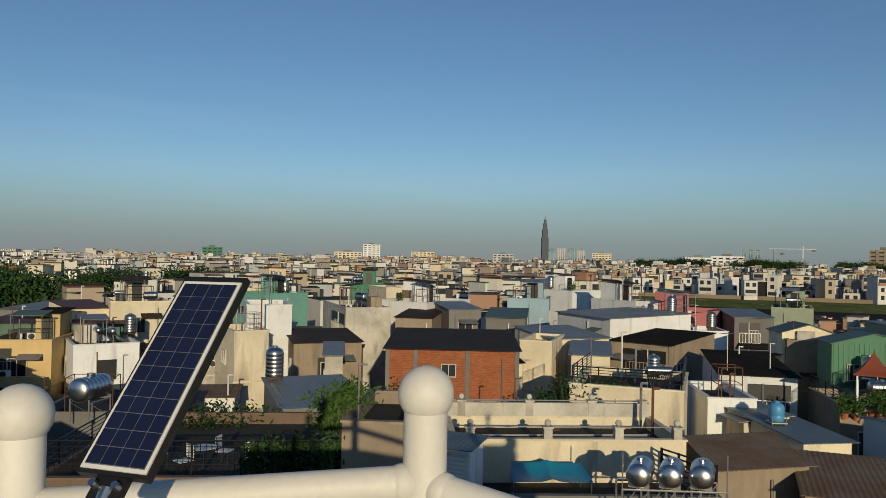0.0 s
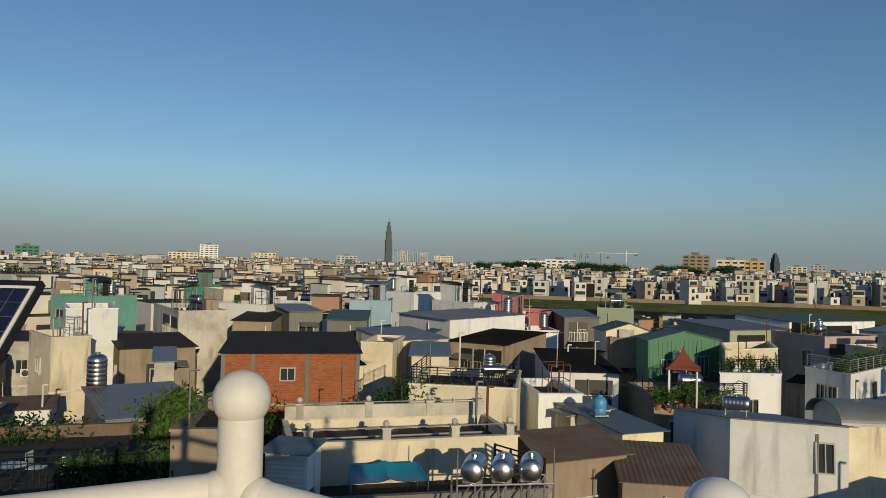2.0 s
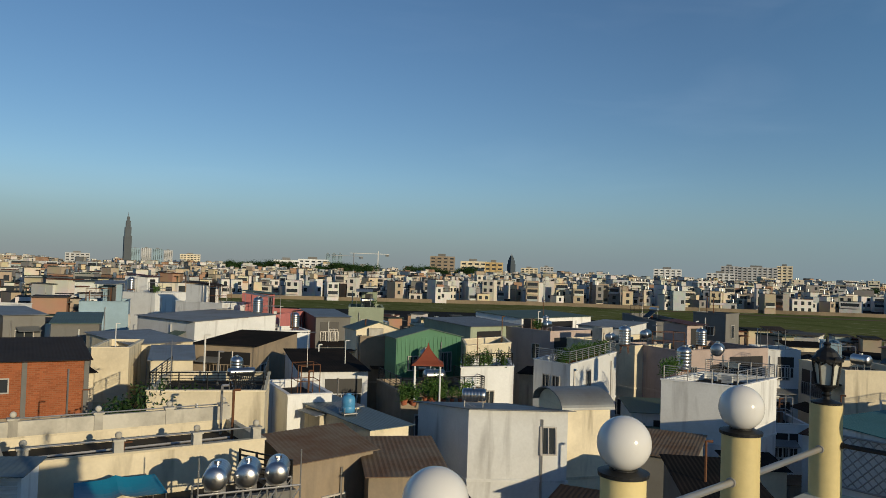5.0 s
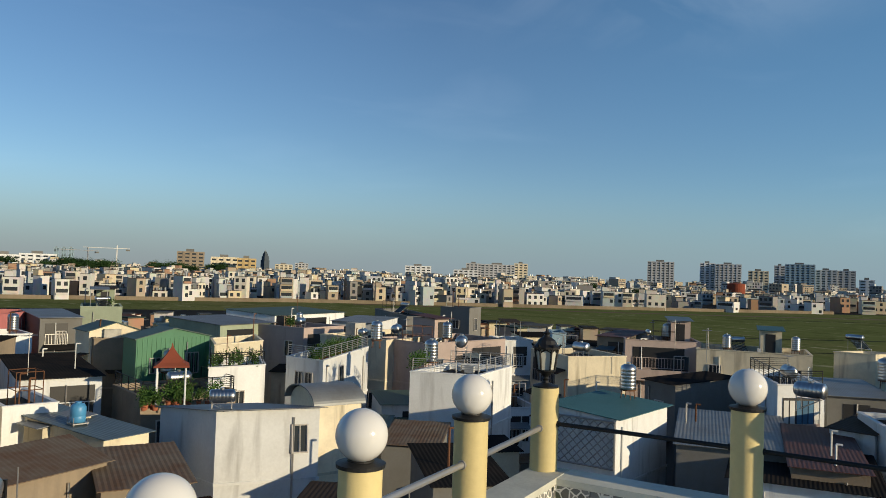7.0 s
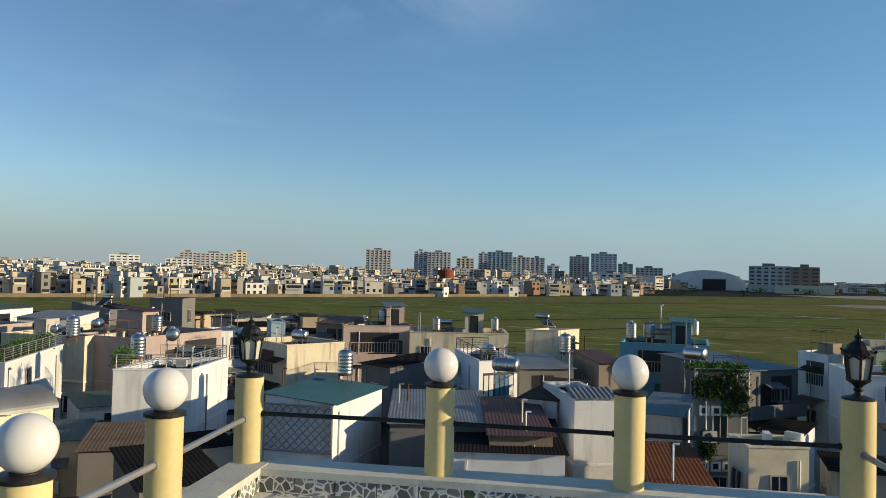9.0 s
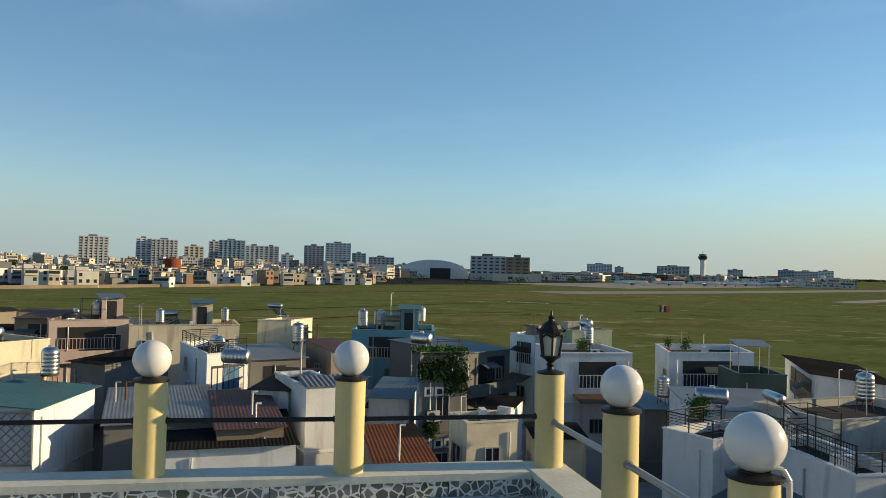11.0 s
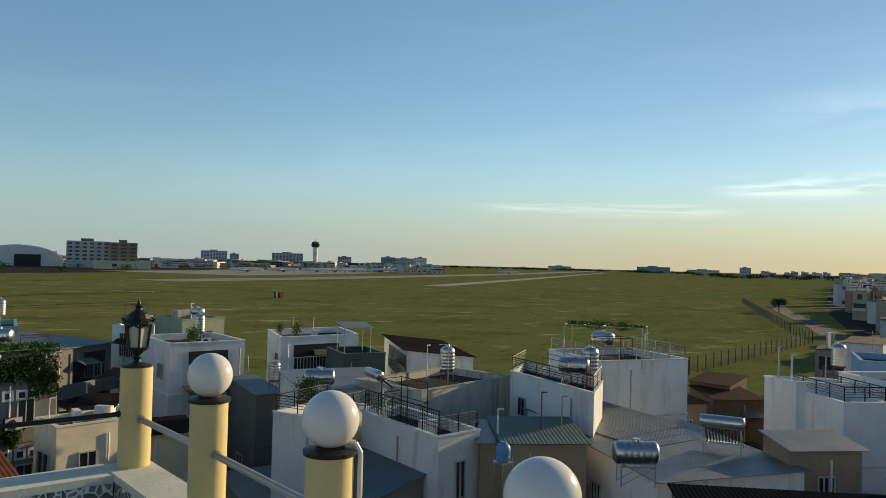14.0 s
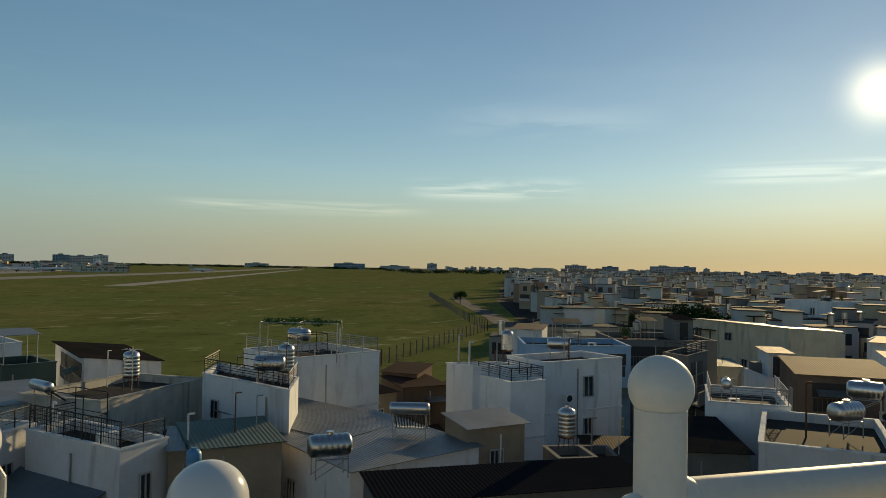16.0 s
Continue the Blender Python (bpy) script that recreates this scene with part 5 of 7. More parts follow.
house(33.54, -29.61, 6.18, 6.00, -97.6, 9.5, "white", "terrace", win=(('l', 1.0, 7.0, 0.6, 1.2),), bare=True, clutter=0)
house(21.67, -22.10, 7.19, 9.00, -100.7, 6.8, "white", "corr", bare=True, clutter=0)
house(25.42, -24.94, 5.35, 8.00, -84.8, 7.0, "weather", "corr", bare=True, clutter=0)
house(27.20, -38.24, 3.56, 2.00, -127.9, 8.8, "white", "flat", bare=True, clutter=0, skew=-0.58)
house(24.23, -41.97, 6.76, 4.00, -109.7, 9.0, "white", "flat", win=(('f', 3.65, 7.3, 0.8, 1.25), ('f', 3.65, 4.7, 0.7, 1.0)), bare=True, clutter=0)
house(23.81, -37.27, 2.47, 5.00, -113.0, 8.3, "white", "terrace", bare=True, clutter=0)
house(31.02, -50.47, 8.27, 6.00, -142.5, 9.0, "skyblue", "flat")
house(20.90, -28.97, 3.35, 2.00, -111.9, 7.5, "tan", "corr", bare=True, clutter=0)
house(45.55, -12.99, 1.74, 5.00, -84.6, 6.8, "grey", "corrblue", bare=True, clutter=0)
house(42.66, -46.85, 3.15, 4.00, -158.9, 6.2, "brown", "corrrust")
house(38.48, -44.76, 3.87, 4.00, -113.0, 5.6, "brown", "corrrust")
house(37.45, -39.10, 3.17, 4.00, -100.0, 5.8, "tan", "corrdark")
house(17.88, -19.78, 10.94, 3.20, -125.6, 6.9, "grey", "slate", slope=0.12, bare=True, clutter=0)
house(27.40, -17.58, 2.67, 2.60, -124.0, 7.5, "tan", "corr", bare=True, clutter=0)
house(26.52, -18.13, 3.61, 3.40, -114.1, 7.6, "tan", "corrgreen", bare=True, clutter=0)
house(35.52, -100.30, 16.44, 8.00, 149.2, 8.8, "cream", "mono")
house(18.89, -52.36, 4.82, 2.13, -87.3, 9.0, "grey", "terrace", skew=0.57)
house(13.29, -39.88, 3.91, 6.00, -159.7, 8.2, "white", "terrace", bare=True, clutter=1)
house(11.50, -50.89, 5.82, 7.00, -158.5, 8.8, "brown", "corrrust")
house(8.92, -32.79, 5.05, 8.00, -166.6, 8.0, "white", "flat", bare=True, clutter=0)
house(29.70, -64.04, 9.33, 8.00, -140.8, 8.6, "grey", "flat")
house(12.15, -33.02, 2.86, 6.00, -147.8, 7.2, "grey", "corrdark", bare=True, clutter=0)
house(36.12, -152.34, 10.46, 8.00, 147.1, 10.0, "white", "flat")
house(75.86, -157.79, 6.47, 8.00, 174.1, 9.5, "skyblue", "flat")
house(-30.10, 60.20, 3.30, 6.00, 40.8, 10.5, "cream", "corrred")
house(-40.18, 68.03, 6.00, 7.00, -6.0, 9.8, "grey", "corr")
house(2.12, 44.10, 2.72, 6.00, 7.8, 9.0, "cream", "corrdark")
house(12.25, 54.56, 4.69, 8.00, -39.8, 9.4, "tan", "corrdark")
house(25.83, 66.25, 3.31, 7.00, -8.6, 10.4, "grey", "corr")
house(32.21, 73.41, 3.72, 7.00, -24.0, 10.8, "palegreen", "flat")
house(3.54, 60.82, 3.19, 7.00, -7.5, 10.4, "grey", "corrgreen")
house(-3.85, 61.63, 3.06, 7.00, -8.7, 10.2, "tan", "corrbrown")
house(49.27, 65.70, 12.61, 7.00, 12.5, 10.2, "white", "corrgreen")
house(37.90, 58.29, 6.67, 7.00, 8.5, 10.0, "palegreen", "corr")
house(43.23, 53.25, 5.53, 7.00, 7.9, 9.8, "pinkish", "flat")
house(50.97, 34.01, 5.97, 5.00, -118.8, 9.3, "cream", "flat")
house(62.10, 34.22, 2.78, 6.00, -83.3, 10.0, "tan", "corrred")
house(46.05, 21.77, 2.88, 5.00, -115.2, 8.8, "grey", "corrdark")
house(50.12, 11.88, 3.82, 6.00, -60.3, 8.6, "grey", "corr")
house(52.83, 6.96, 2.08, 5.00, -59.6, 9.0, "tan", "corrred")
house(52.64, 60.34, 4.93, 6.00, -69.0, 9.9, "white", "corr")
house(41.08, 9.61, 2.06, 6.00, -97.4, 8.2, "white", "corrbrown", bare=True, clutter=0)
# added house, placed to throw shade on the white house to its north
house(21.07, 17.99, 2.90, 5.00, -37.4, 7.4, "grey", "corrdark", bare=True, clutter=0)
house(26.35, 26.03, 2.81, 4.00, -56.1, 6.8, "grey", "rust", bare=True, clutter=0)
house(-19.03, 35.15, 6.37, 6.00, 7.5, 7.4, "grey", "flat", clutter=0, bare=True)
house(46.20, 3.69, 2.48, 6.00, -95.1, 7.0, "white", "corrblue", bare=True, clutter=0)

# ---- plain houses between and behind them, unseen ones added for shade ----
tone = ["white", "cream", "grey", "weather", "cream", "tan", "white", "white", "weather", "palegreen", "white", "cream"]
tops = ["flat", "corr", "corrdark", "flat", "corrbrown", "corrred", "flat", "corrgreen", "terrace", "corrblue", "flat"]
fill = random.Random(21)


def corners(x, y, c, s, w, d, k=0.0):
    return [(x + c * u - s * v, y + s * u + c * v) for u, v in ((0, 0), (w, 0), (k * d + w, d), (k * d, d), (w / 2, d / 2), (w / 2, 0), (w / 2, d), (0, d / 2), (w, d / 2))]


def clear(x, y, ang, w, d):
    """True where a plan rectangle meets no house that stands already."""
    c, s = math.cos(radians(ang)), math.sin(radians(ang))
    mine = corners(x, y, c, s, w, d)
    for hx, hy, hc, hs, hw, hd, hh, hk in PLACED:
        if abs(hx - x) + abs(hy - y) > 40:
            continue
        for px, py in mine:
            u, v = (px - hx) * hc + (py - hy) * hs, -(px - hx) * hs + (py - hy) * hc
            if -0.3 < u - hk * v < hw + 0.3 and -0.3 < v < hd + 0.3:
                return False
        for px, py in corners(hx, hy, hc, hs, hw, hd, hk):
            u, v = (px - x) * c + (py - y) * s, -(px - x) * s + (py - y) * c
            if -0.3 < u < w + 0.3 and -0.3 < v < d + 0.3:
                return False
    return True


EYE_Z = 15.0
named = list(PLACED)


def height_under(x, y, half):
    """How high a house may stand here and still leave the upper storey of the named houses behind it in sight from the terrace."""
    D, az = math.hypot(x, y), math.atan2(-x, y)
    top = 9.4
    for hx, hy, hc, hs, hw, hd, hh, hk in named:
        cs = corners(hx, hy, hc, hs, hw, hd, hk)[:4]
        Dp = min(math.hypot(*q) for q in cs)
        if Dp < D - 2:
            continue
        if any(abs((math.atan2(-qx, qy) - az + math.pi) % (2 * math.pi) - math.pi) < (half + 0.3) / D for qx, qy in cs + [((cs[0][0] + cs[1][0]) / 2, (cs[0][1] + cs[1][1]) / 2)]):
            top = min(top, EYE_Z - (EYE_Z - (hh - (4.3 if az < -1.66 else 3.1))) * (D + 3) / max(Dp, D + 3))
    return top


spots = []
for step, wide, deep, inner, outer in (((4.6, 5.4), (2.9, 4.4), (3.6, 5.6), 14, 82), ((2.9, 3.3), (1.9, 2.9), (2.2, 3.4), 16, 58)):
    for ix in range(-36, 48):
        for iy in range(-36, 44):
            px, py = step[0] * ix + fill.uniform(-0.8, 0.8), step[1] * iy + fill.uniform(-0.8, 0.8)
            x, y = px * math.cos(0.3) - py * math.sin(0.3), px * math.sin(0.3) + py * math.cos(0.3)
            D, az = math.hypot(x, y), math.degrees(math.atan2(-x, y))
            w, d = fill.uniform(*wide), fill.uniform(*deep)
            a, col = az + fill.choice((-14, -8, 20, 12)), fill.choice(tone)
            rf = fill.choice(["corrdark", "flat", "corrbrown", "corrrust", "flat", "corr", "corrdark", "corrgreen", "flat", "corrdark", "rust"])
            drop, seen, keep = fill.uniform(0, 0.9), -182 < az < 42 or az > 176, fill.random()
            if not inner < D < (outer if seen else 26) or inside(x, y, FIELD) or (not seen and keep < 0.5):
                continue
            if az < -125 and inside(x - 25, y + 10, FIELD) or -147 < az < -60 and D > 58:
                continue
            spots.append((outer < 70, round(D / 8), keep, x, y, w, d, a, col, rf, drop, seen, D, az))
made = 0
for small, _, keep, x, y, w, d, a, col, rf, drop, seen, D, az in sorted(spots):
    if made >= (205 if not small else 345):
        continue
    x0, y0 = round(x - w / 2 * math.cos(radians(a)), 2), round(y - w / 2 * math.sin(radians(a)), 2)
    if not clear(x0, y0, a, w, d):
        continue
    cap = 9.4 if D < 60 else EYE_Z - 0.075 * D
    if -142 < az < -95:
        cap = min(cap, EYE_Z - 0.16 * (D + 3))
    elif -156 < az <= -142 and D < 75:
        cap = min(cap, EYE_Z - 0.135 * (D + 3))
    # houses out of view are added, taller, to throw shade on low roofs
    h = min(height_under(x, y, w / 2), cap) - drop if seen else 10.5 - drop
    if h < 2.7:
        continue
    house(x0, y0, w, d, a, round(h, 1), col, rf, clutter=0 if D > 60 or not seen or small else None, bare=not seen or small, slope=0.22)
    made += 1


# ---- the far city, houses joined by the hundred ----
FARWALL = island("far_house_paint", [(0.74, 0.73, 0.70), (0.70, 0.64, 0.52), (0.66, 0.65, 0.62), (0.76, 0.75, 0.73), (0.46, 0.39, 0.30), (0.70, 0.68, 0.63), (0.30, 0.29, 0.275), (0.42, 0.27, 0.18), (0.45, 0.50, 0.52), (0.74, 0.70, 0.61), (0.72, 0.71, 0.69), (0.70, 0.60, 0.42)])
FARROOF = island("far_house_roof", [(0.075, 0.072, 0.070), (0.040, 0.038, 0.036), (0.115, 0.055, 0.038), (0.10, 0.11, 0.115), (0.060, 0.080, 0.066), (0.12, 0.118, 0.11)])


def far_quarter(name, spots, seed, lo, hi, wide, label, fall=0.0):
    """Joined far houses, each a block with set-back top storey, roof slab and window openings on the side towards the airfield."""
    rg = random.Random(seed)
    wall, roof, glass, drum = Mesh(), Mesh(), Mesh(), Mesh()
    for x, y in spots:
        w, d, h = rg.uniform(0.7, 1.3) * wide, rg.uniform(0.8, 1.4) * wide, rg.uniform(lo, hi)
        az = math.degrees(math.atan2(-x, y))
        if fall and -64 < az < -9:
            h = min(h, 12.6 - fall * math.hypot(x, y) - rg.uniform(0, 1.2))
            if h < 2.6:
                continue
        m = pose(x, y, 0, 0, 0, az + rg.uniform(-25, 25) + rg.choice((0, 0, 30)))
        wall.box(-w / 2, -d / 2, 0, w / 2, d / 2, h, m)
        roof.box(-w / 2, -d / 2, h, w / 2, d / 2, h + 0.15, m)
        if rg.random() < 0.55:
            q = rg.uniform(0.3, 0.6)
            wall.box(-w / 2, -d / 2 + d * 0.3, h + 0.2, -w / 2 + w * q, d / 2, h + 2.4, m)
            roof.box(-w / 2 - 0.15, -d / 2 + d * 0.25, h + 2.4, -w / 2 + w * q + 0.15, d / 2, h + 2.55, m)
        for _ in range(rg.randint(0, 3)):
            p = m @ Vector((rg.uniform(-0.4, 0.4) * w, rg.uniform(-0.45, 0.1) * d, h + 0.2))
            if rg.random() < 0.5:
                drum.tube(p, p + Vector((0, 0, rg.uniform(1.2, 2.0))), 0.45, 8)
            else:
                roof.box(-0.9, -0.9, 1.5, 0.9, 0.9, 1.6, Matrix.Translation(p)).tube(p, p + Vector((0, 0, 1.5)), 0.12, 4)
        k = max(1, int(w / 2.6))
        for s in range(int(h / 3.2)):
            for i in range(k):
                if rg.random() < 0.7:
                    u = -w / 2 + w * (i + 0.5) / k
                    glass.box(u - 0.75, -d / 2 - 0.05, h - 2.6 - 3.2 * s, u + 0.75, -d / 2 + 0.1, h - 0.9 - 3.2 * s, m)
            if rg.random() < 0.35:
                # flat dark band paints the shade of a balcony recess, behind its front
                glass.box(-w * 0.42, -d / 2 - 0.06, h - 3.0 - 3.2 * s, w * 0.42, -d / 2 + 0.1, h - 0.7 - 3.2 * s, m)
                wall.box(-w * 0.45, -d / 2 - 0.7, h - 3.1 - 3.2 * s, w * 0.45, -d / 2, h - 2.2 - 3.2 * s, m)
            if rg.random() < 0.5:
                glass.box(w / 2 - 0.1, -d / 6, 1.2 + 3.2 * s, w / 2 + 0.05, d / 6, 2.6 + 3.2 * s, m)
    t = thing(name, pose(0, 0, 0), label, "houses", kind="stuff")
    part("wall", wall, FARWALL, t)
    part("roof", roof, FARROOF, t)
    part("window", glass, GLASS, t)
    part("water_drum", drum, STEEL, t)
    return t


def scatter(n, a0, a1, d0, d1, seed):
    rg, out = random.Random(seed), []
    while len(out) < n:
        a, D = radians(rg.uniform(a0, a1)), math.sqrt(rg.uniform(d0 * d0, d1 * d1))
        x, y = -D * math.sin(a), D * math.cos(a)
        if not inside(x, y, FIELD) and not inside(x + 5, y + 4, FIELD) and not inside(x - 5, y + 4, FIELD):
            out.append((x, y))
    return out


far_quarter("near_houses", scatter(250, -30, 46, 100, 215, 13), 14, 7.0, 9.6, 6.0, "close-packed white and tan houses with clutter on top", 0.058)
far_quarter("field_edge_houses", scatter(170, -64, -30, 92, 260, 23), 24, 5.2, 8.0, 6.0, "low white and grey houses beside the airfield", 0.058)
far_quarter("south_near_houses", scatter(150, -184, -146, 100, 190, 15), 16, 4.8, 7.5, 5.5, "close-packed grey and white houses in shade")
far_quarter("middle_houses", scatter(560, -12, 46, 200, 420, 1), 2, 7, 10.8, 6.5, "many white and cream town houses in afternoon sun")
far_quarter("across_houses", scatter(980, -58, -8, 300, 600, 3), 4, 3.6, 11.5, 4.9, "dense white and tan houses across the airfield")
far_quarter("apron_houses", scatter(360, -86, -54, 400, 900, 33), 34, 4.5, 9.5, 8.0, "low white houses and sheds beyond the grass")
far_quarter("north_houses", scatter(900, -60, 48, 420, 900, 5), 6, 8, 14, 8.5, "dense far white town houses")
far_quarter("distant_city", scatter(900, -92, 50, 800, 2200, 7), 8, 8, 19, 14, "pale distant city blocks")
far_quarter("south_houses", scatter(1300, -184, -141, 150, 900, 9), 10, 5.5, 10.0, 6.0, "shaded grey and white houses south of the airfield")
far_quarter("south_city", scatter(300, -184, -135, 900, 3000, 11), 12, 8, 16, 18, "hazy distant low blocks")


# ---- tall blocks on the skyline ----
def block(x, y, w, ang, h, color):
    """A far block of flats: storeys as window bands round the wall, and a plant room on the roof."""
    t = thing("apartment_block", pose(x, y, 0, 0, 0, ang), f"{'haze-paled grey' if color in ('grey', 'pinkish') else WALL_WORDS[color]} multi-storey block on the skyline", "building", "skyline blocks")
    d = min(w * 0.7, 30)
    # grey and rose blocks get the wall colour that has haze painted in
    part("wall", Mesh().box(-w / 2, 0, 0, w / 2, d, h), WALLS["hazegrey" if color in ("grey", "pinkish") else color], t)
    n = max(2, min(14, int((h - 8) / 4)))
    k = max(2, min(9, int(w / 7)))
    for i in range(n):
        z = h - (h - 8) * (i + 0.65) / n
        q = (h - 8) / n * 0.42
        part("window_band", Mesh().box(-w / 2 + w / k * 0.2, -0.25, z - q / 2, w / 2 - w / k * 0.2, 0.2, z + q / 2), GLASS, t)
    for j in range(1, k):
        u = -w / 2 + w * j / k
        part("pier", Mesh().box(u - w / k * 0.2, -0.45, 0, u + w / k * 0.2, 0.1, h - 0.5), WALLS["hazegrey" if color in ("grey", "pinkish") else color], t)
    part("plant_room", Mesh().box(-w * 0.18, d * 0.3, h, w * 0.12, d * 0.7, h + 3), WALLS["grey"], t)
    return t


block(-143.4, 1493.1, 33.7, 5.5, 40.9, "white")
block(-177.1, 1388.6, 49.9, 7.3, 24.7, "cream")
block(-383.7, 1242.0, 32.3, 17.2, 27.9, "greenwall")
block(-41.3, 1499.3, 46.4, 1.6, 28.2, "cream")
block(119.8, 1495.1, 40.5, -4.6, 26.7, "grey")
block(430.3, 2969.0, 31.1, -8.2, 62.0, "blue")
block(467.5, 2963.3, 35.4, -9.0, 64.8, "grey")
block(506.7, 2956.9, 35.2, -9.7, 63.3, "blue")
block(543.5, 2950.3, 30.7, -10.4, 59.4, "grey")
block(372.4, 1761.0, 44.2, -11.9, 34.4, "cream")
block(290.7, 851.7, 30.4, -18.8, 21.9, "white")
block(337.2, 888.0, 37.6, -20.8, 24.2, "white")
block(1228.8, 3062.7, 19.0, -21.9, 73.7, "blue")
block(1252.9, 3052.9, 19.0, -22.3, 74.7, "blue")
block(1277.1, 3042.9, 19.1, -22.8, 75.7, "blue")
block(457.8, 774.8, 29.7, -30.6, 32.5, "tan")
block(500.5, 771.9, 31.9, -33.0, 27.9, "cream")
block(498.7, 725.1, 21.3, -34.5, 26.8, "yellow")
block(907.1, 1194.6, 33.9, -37.2, 26.0, "cream")
block(1058.8, 1330.1, 29.4, -38.5, 31.3, "grey")
block(882.3, 813.2, 41.4, -47.3, 28.7, "white")
block(932.4, 755.4, 40.0, -51.0, 24.9, "white")
block(1096.8, 870.2, 29.0, -51.6, 39.1, "grey")
block(1043.6, 774.8, 59.8, -53.4, 36.7, "grey")
block(1075.2, 748.4, 23.4, -55.2, 39.9, "cream")
block(1182.4, 540.4, 42.9, -65.4, 49.8, "grey")
block(1304.3, 509.3, 25.4, -68.7, 52.3, "white")
block(1297.5, 470.3, 42.7, -70.1, 50.4, "grey")
block(1237.1, 400.1, 30.4, -72.1, 38.6, "cream")
block(1390.2, 413.1, 18.6, -73.4, 51.9, "grey")
block(1350.6, 369.0, 46.3, -74.7, 53.4, "blue")
block(1380.0, 335.5, 32.9, -76.3, 45.2, "pinkish")
block(1391.7, 307.2, 27.5, -77.5, 44.9, "pinkish")
block(1177.2, 234.0, 19.5, -78.7, 28.1, "white")
block(1480.4, 242.5, 38.4, -80.7, 50.3, "grey")
block(1437.7, 189.2, 48.1, -82.5, 55.3, "white")
block(1492.2, 154.7, 27.8, -84.1, 37.6, "blue")
block(1396.3, 103.0, 47.1, -85.8, 29.8, "pinkish")
block(897.9, -62.2, 42.8, -93.9, 28.9, "grey")
block(885.0, -96.4, 27.8, -96.2, 28.2, "tan")
block(893.6, 109.3, 24.6, -83.0, 16.9, "white")
block(2442.7, -532.8, 80.8, -102.3, 35.8, "white")
block(2429.0, -593.6, 28.3, -103.7, 28.0, "grey")
block(2478.6, -785.2, 103.9, -107.6, 35.0, "grey")
block(2173.4, -1019.0, 44.1, -115.1, 28.8, "blue")
block(2150.4, -1066.5, 61.3, -116.4, 26.6, "grey")
block(2038.9, -1065.3, 38.3, -117.6, 29.0, "white")
block(2414.1, -966.7, 46.6, -111.8, 28.1, "grey")
block(1837.7, -1839.4, 107.1, -135.0, 19.7, "blue")
block(1750.5, -2186.0, 36.6, -141.3, 25.5, "grey")
block(1212.3, -2300.4, 74.0, -152.2, 27.3, "grey")
block(1108.9, -2352.2, 55.0, -154.8, 24.8, "blue")
block(872.6, -2235.9, 86.4, -158.7, 26.5, "grey")
block(2201.0, -1731.2, 84.4, -128.2, 14.1, "grey")
block(1922.3, -2171.4, 113.5, -138.5, 13.7, "grey")
block(841.0, -2141.0, 76.7, -158.6, 27.3, "grey")
block(812.5, -2258.8, 52.4, -160.2, 27.4, "blue")
block(759.5, -2277.3, 17.7, -161.6, 23.2, "grey")



TOWERGLASS = material("blue_grey_tower_glass", (0.028, 0.045, 0.065), 0.6, dirt=0.2, scale=0.05)


def spire(x, y, w, h, label):
    t = thing("skyscraper", pose(x, y, 0), label, "skyscraper")
    for i, (a, z0, z1) in enumerate(((1.0, 0, 0.55), (0.82, 0.55, 0.72), (0.6, 0.72, 0.84), (0.36, 0.84, 0.92))):
        q = w * a / 2
        part("shaft", Mesh().box(-q, -q, h * z0, q, q, h * z1), TOWERGLASS, t)
    part("mast", Mesh().tube((0, 0, h * 0.92), (0, 0, h), w * 0.04, 6), PIPE, t)
    return t


spire(402, 2973, 26, 194, "slender blue-grey glass skyscraper with a stepped top")
spire(1756, 2432, 24, 92, "slender distant glass skyscraper")


def crane(x, y, h, turn):
    t = thing("tower_crane", pose(x, y, 0, 0, 0, turn), "thin lattice tower crane above the trees", "crane", "cranes")
    part("mast", Mesh().box(-0.5, -0.5, 0, 0.5, 0.5, h + 3), PIPE, t)
    part("jib", Mesh().box(-34, -0.3, h - 0.6, 13, 0.3, h), PIPE, t)
    part("counterweight", Mesh().box(9, -1, h - 3, 13, 1, h - 1.2), WALLS["grey"], t)
    return t


crane(389.5, 811, 33, -20)
crane(375, 850, 30, 10)


# ---- trees ----
def tree(x, y, h, r, seed, leaf, size, count, label):
    rg = random.Random(seed)
    t = thing("tree", pose(x, y, 0), label, "tree", "trees")
    wood = Mesh().tube((0, 0, 0), (0.2, 0.1, h * 0.55), r * 0.07, 8, r * 0.04)
    crown = Mesh()
    for k in range(11):
        a, q = rg.uniform(0, 6.3), rg.uniform(0.2, 0.85) * r
        p = Vector((q * math.cos(a), q * math.sin(a), h * rg.uniform(0.55, 0.92) - q * 0.12))
        wood.tube((0.1, 0.1, h * rg.uniform(0.3, 0.5)), p, r * 0.03, 5, r * 0.008)
        leaves(crown, p, r * rg.uniform(0.38, 0.62), count // 11, size, rg, 0.7)
    part("trunk", wood, BARK, t)
    part("crown", crown, leaf, t)
    return t


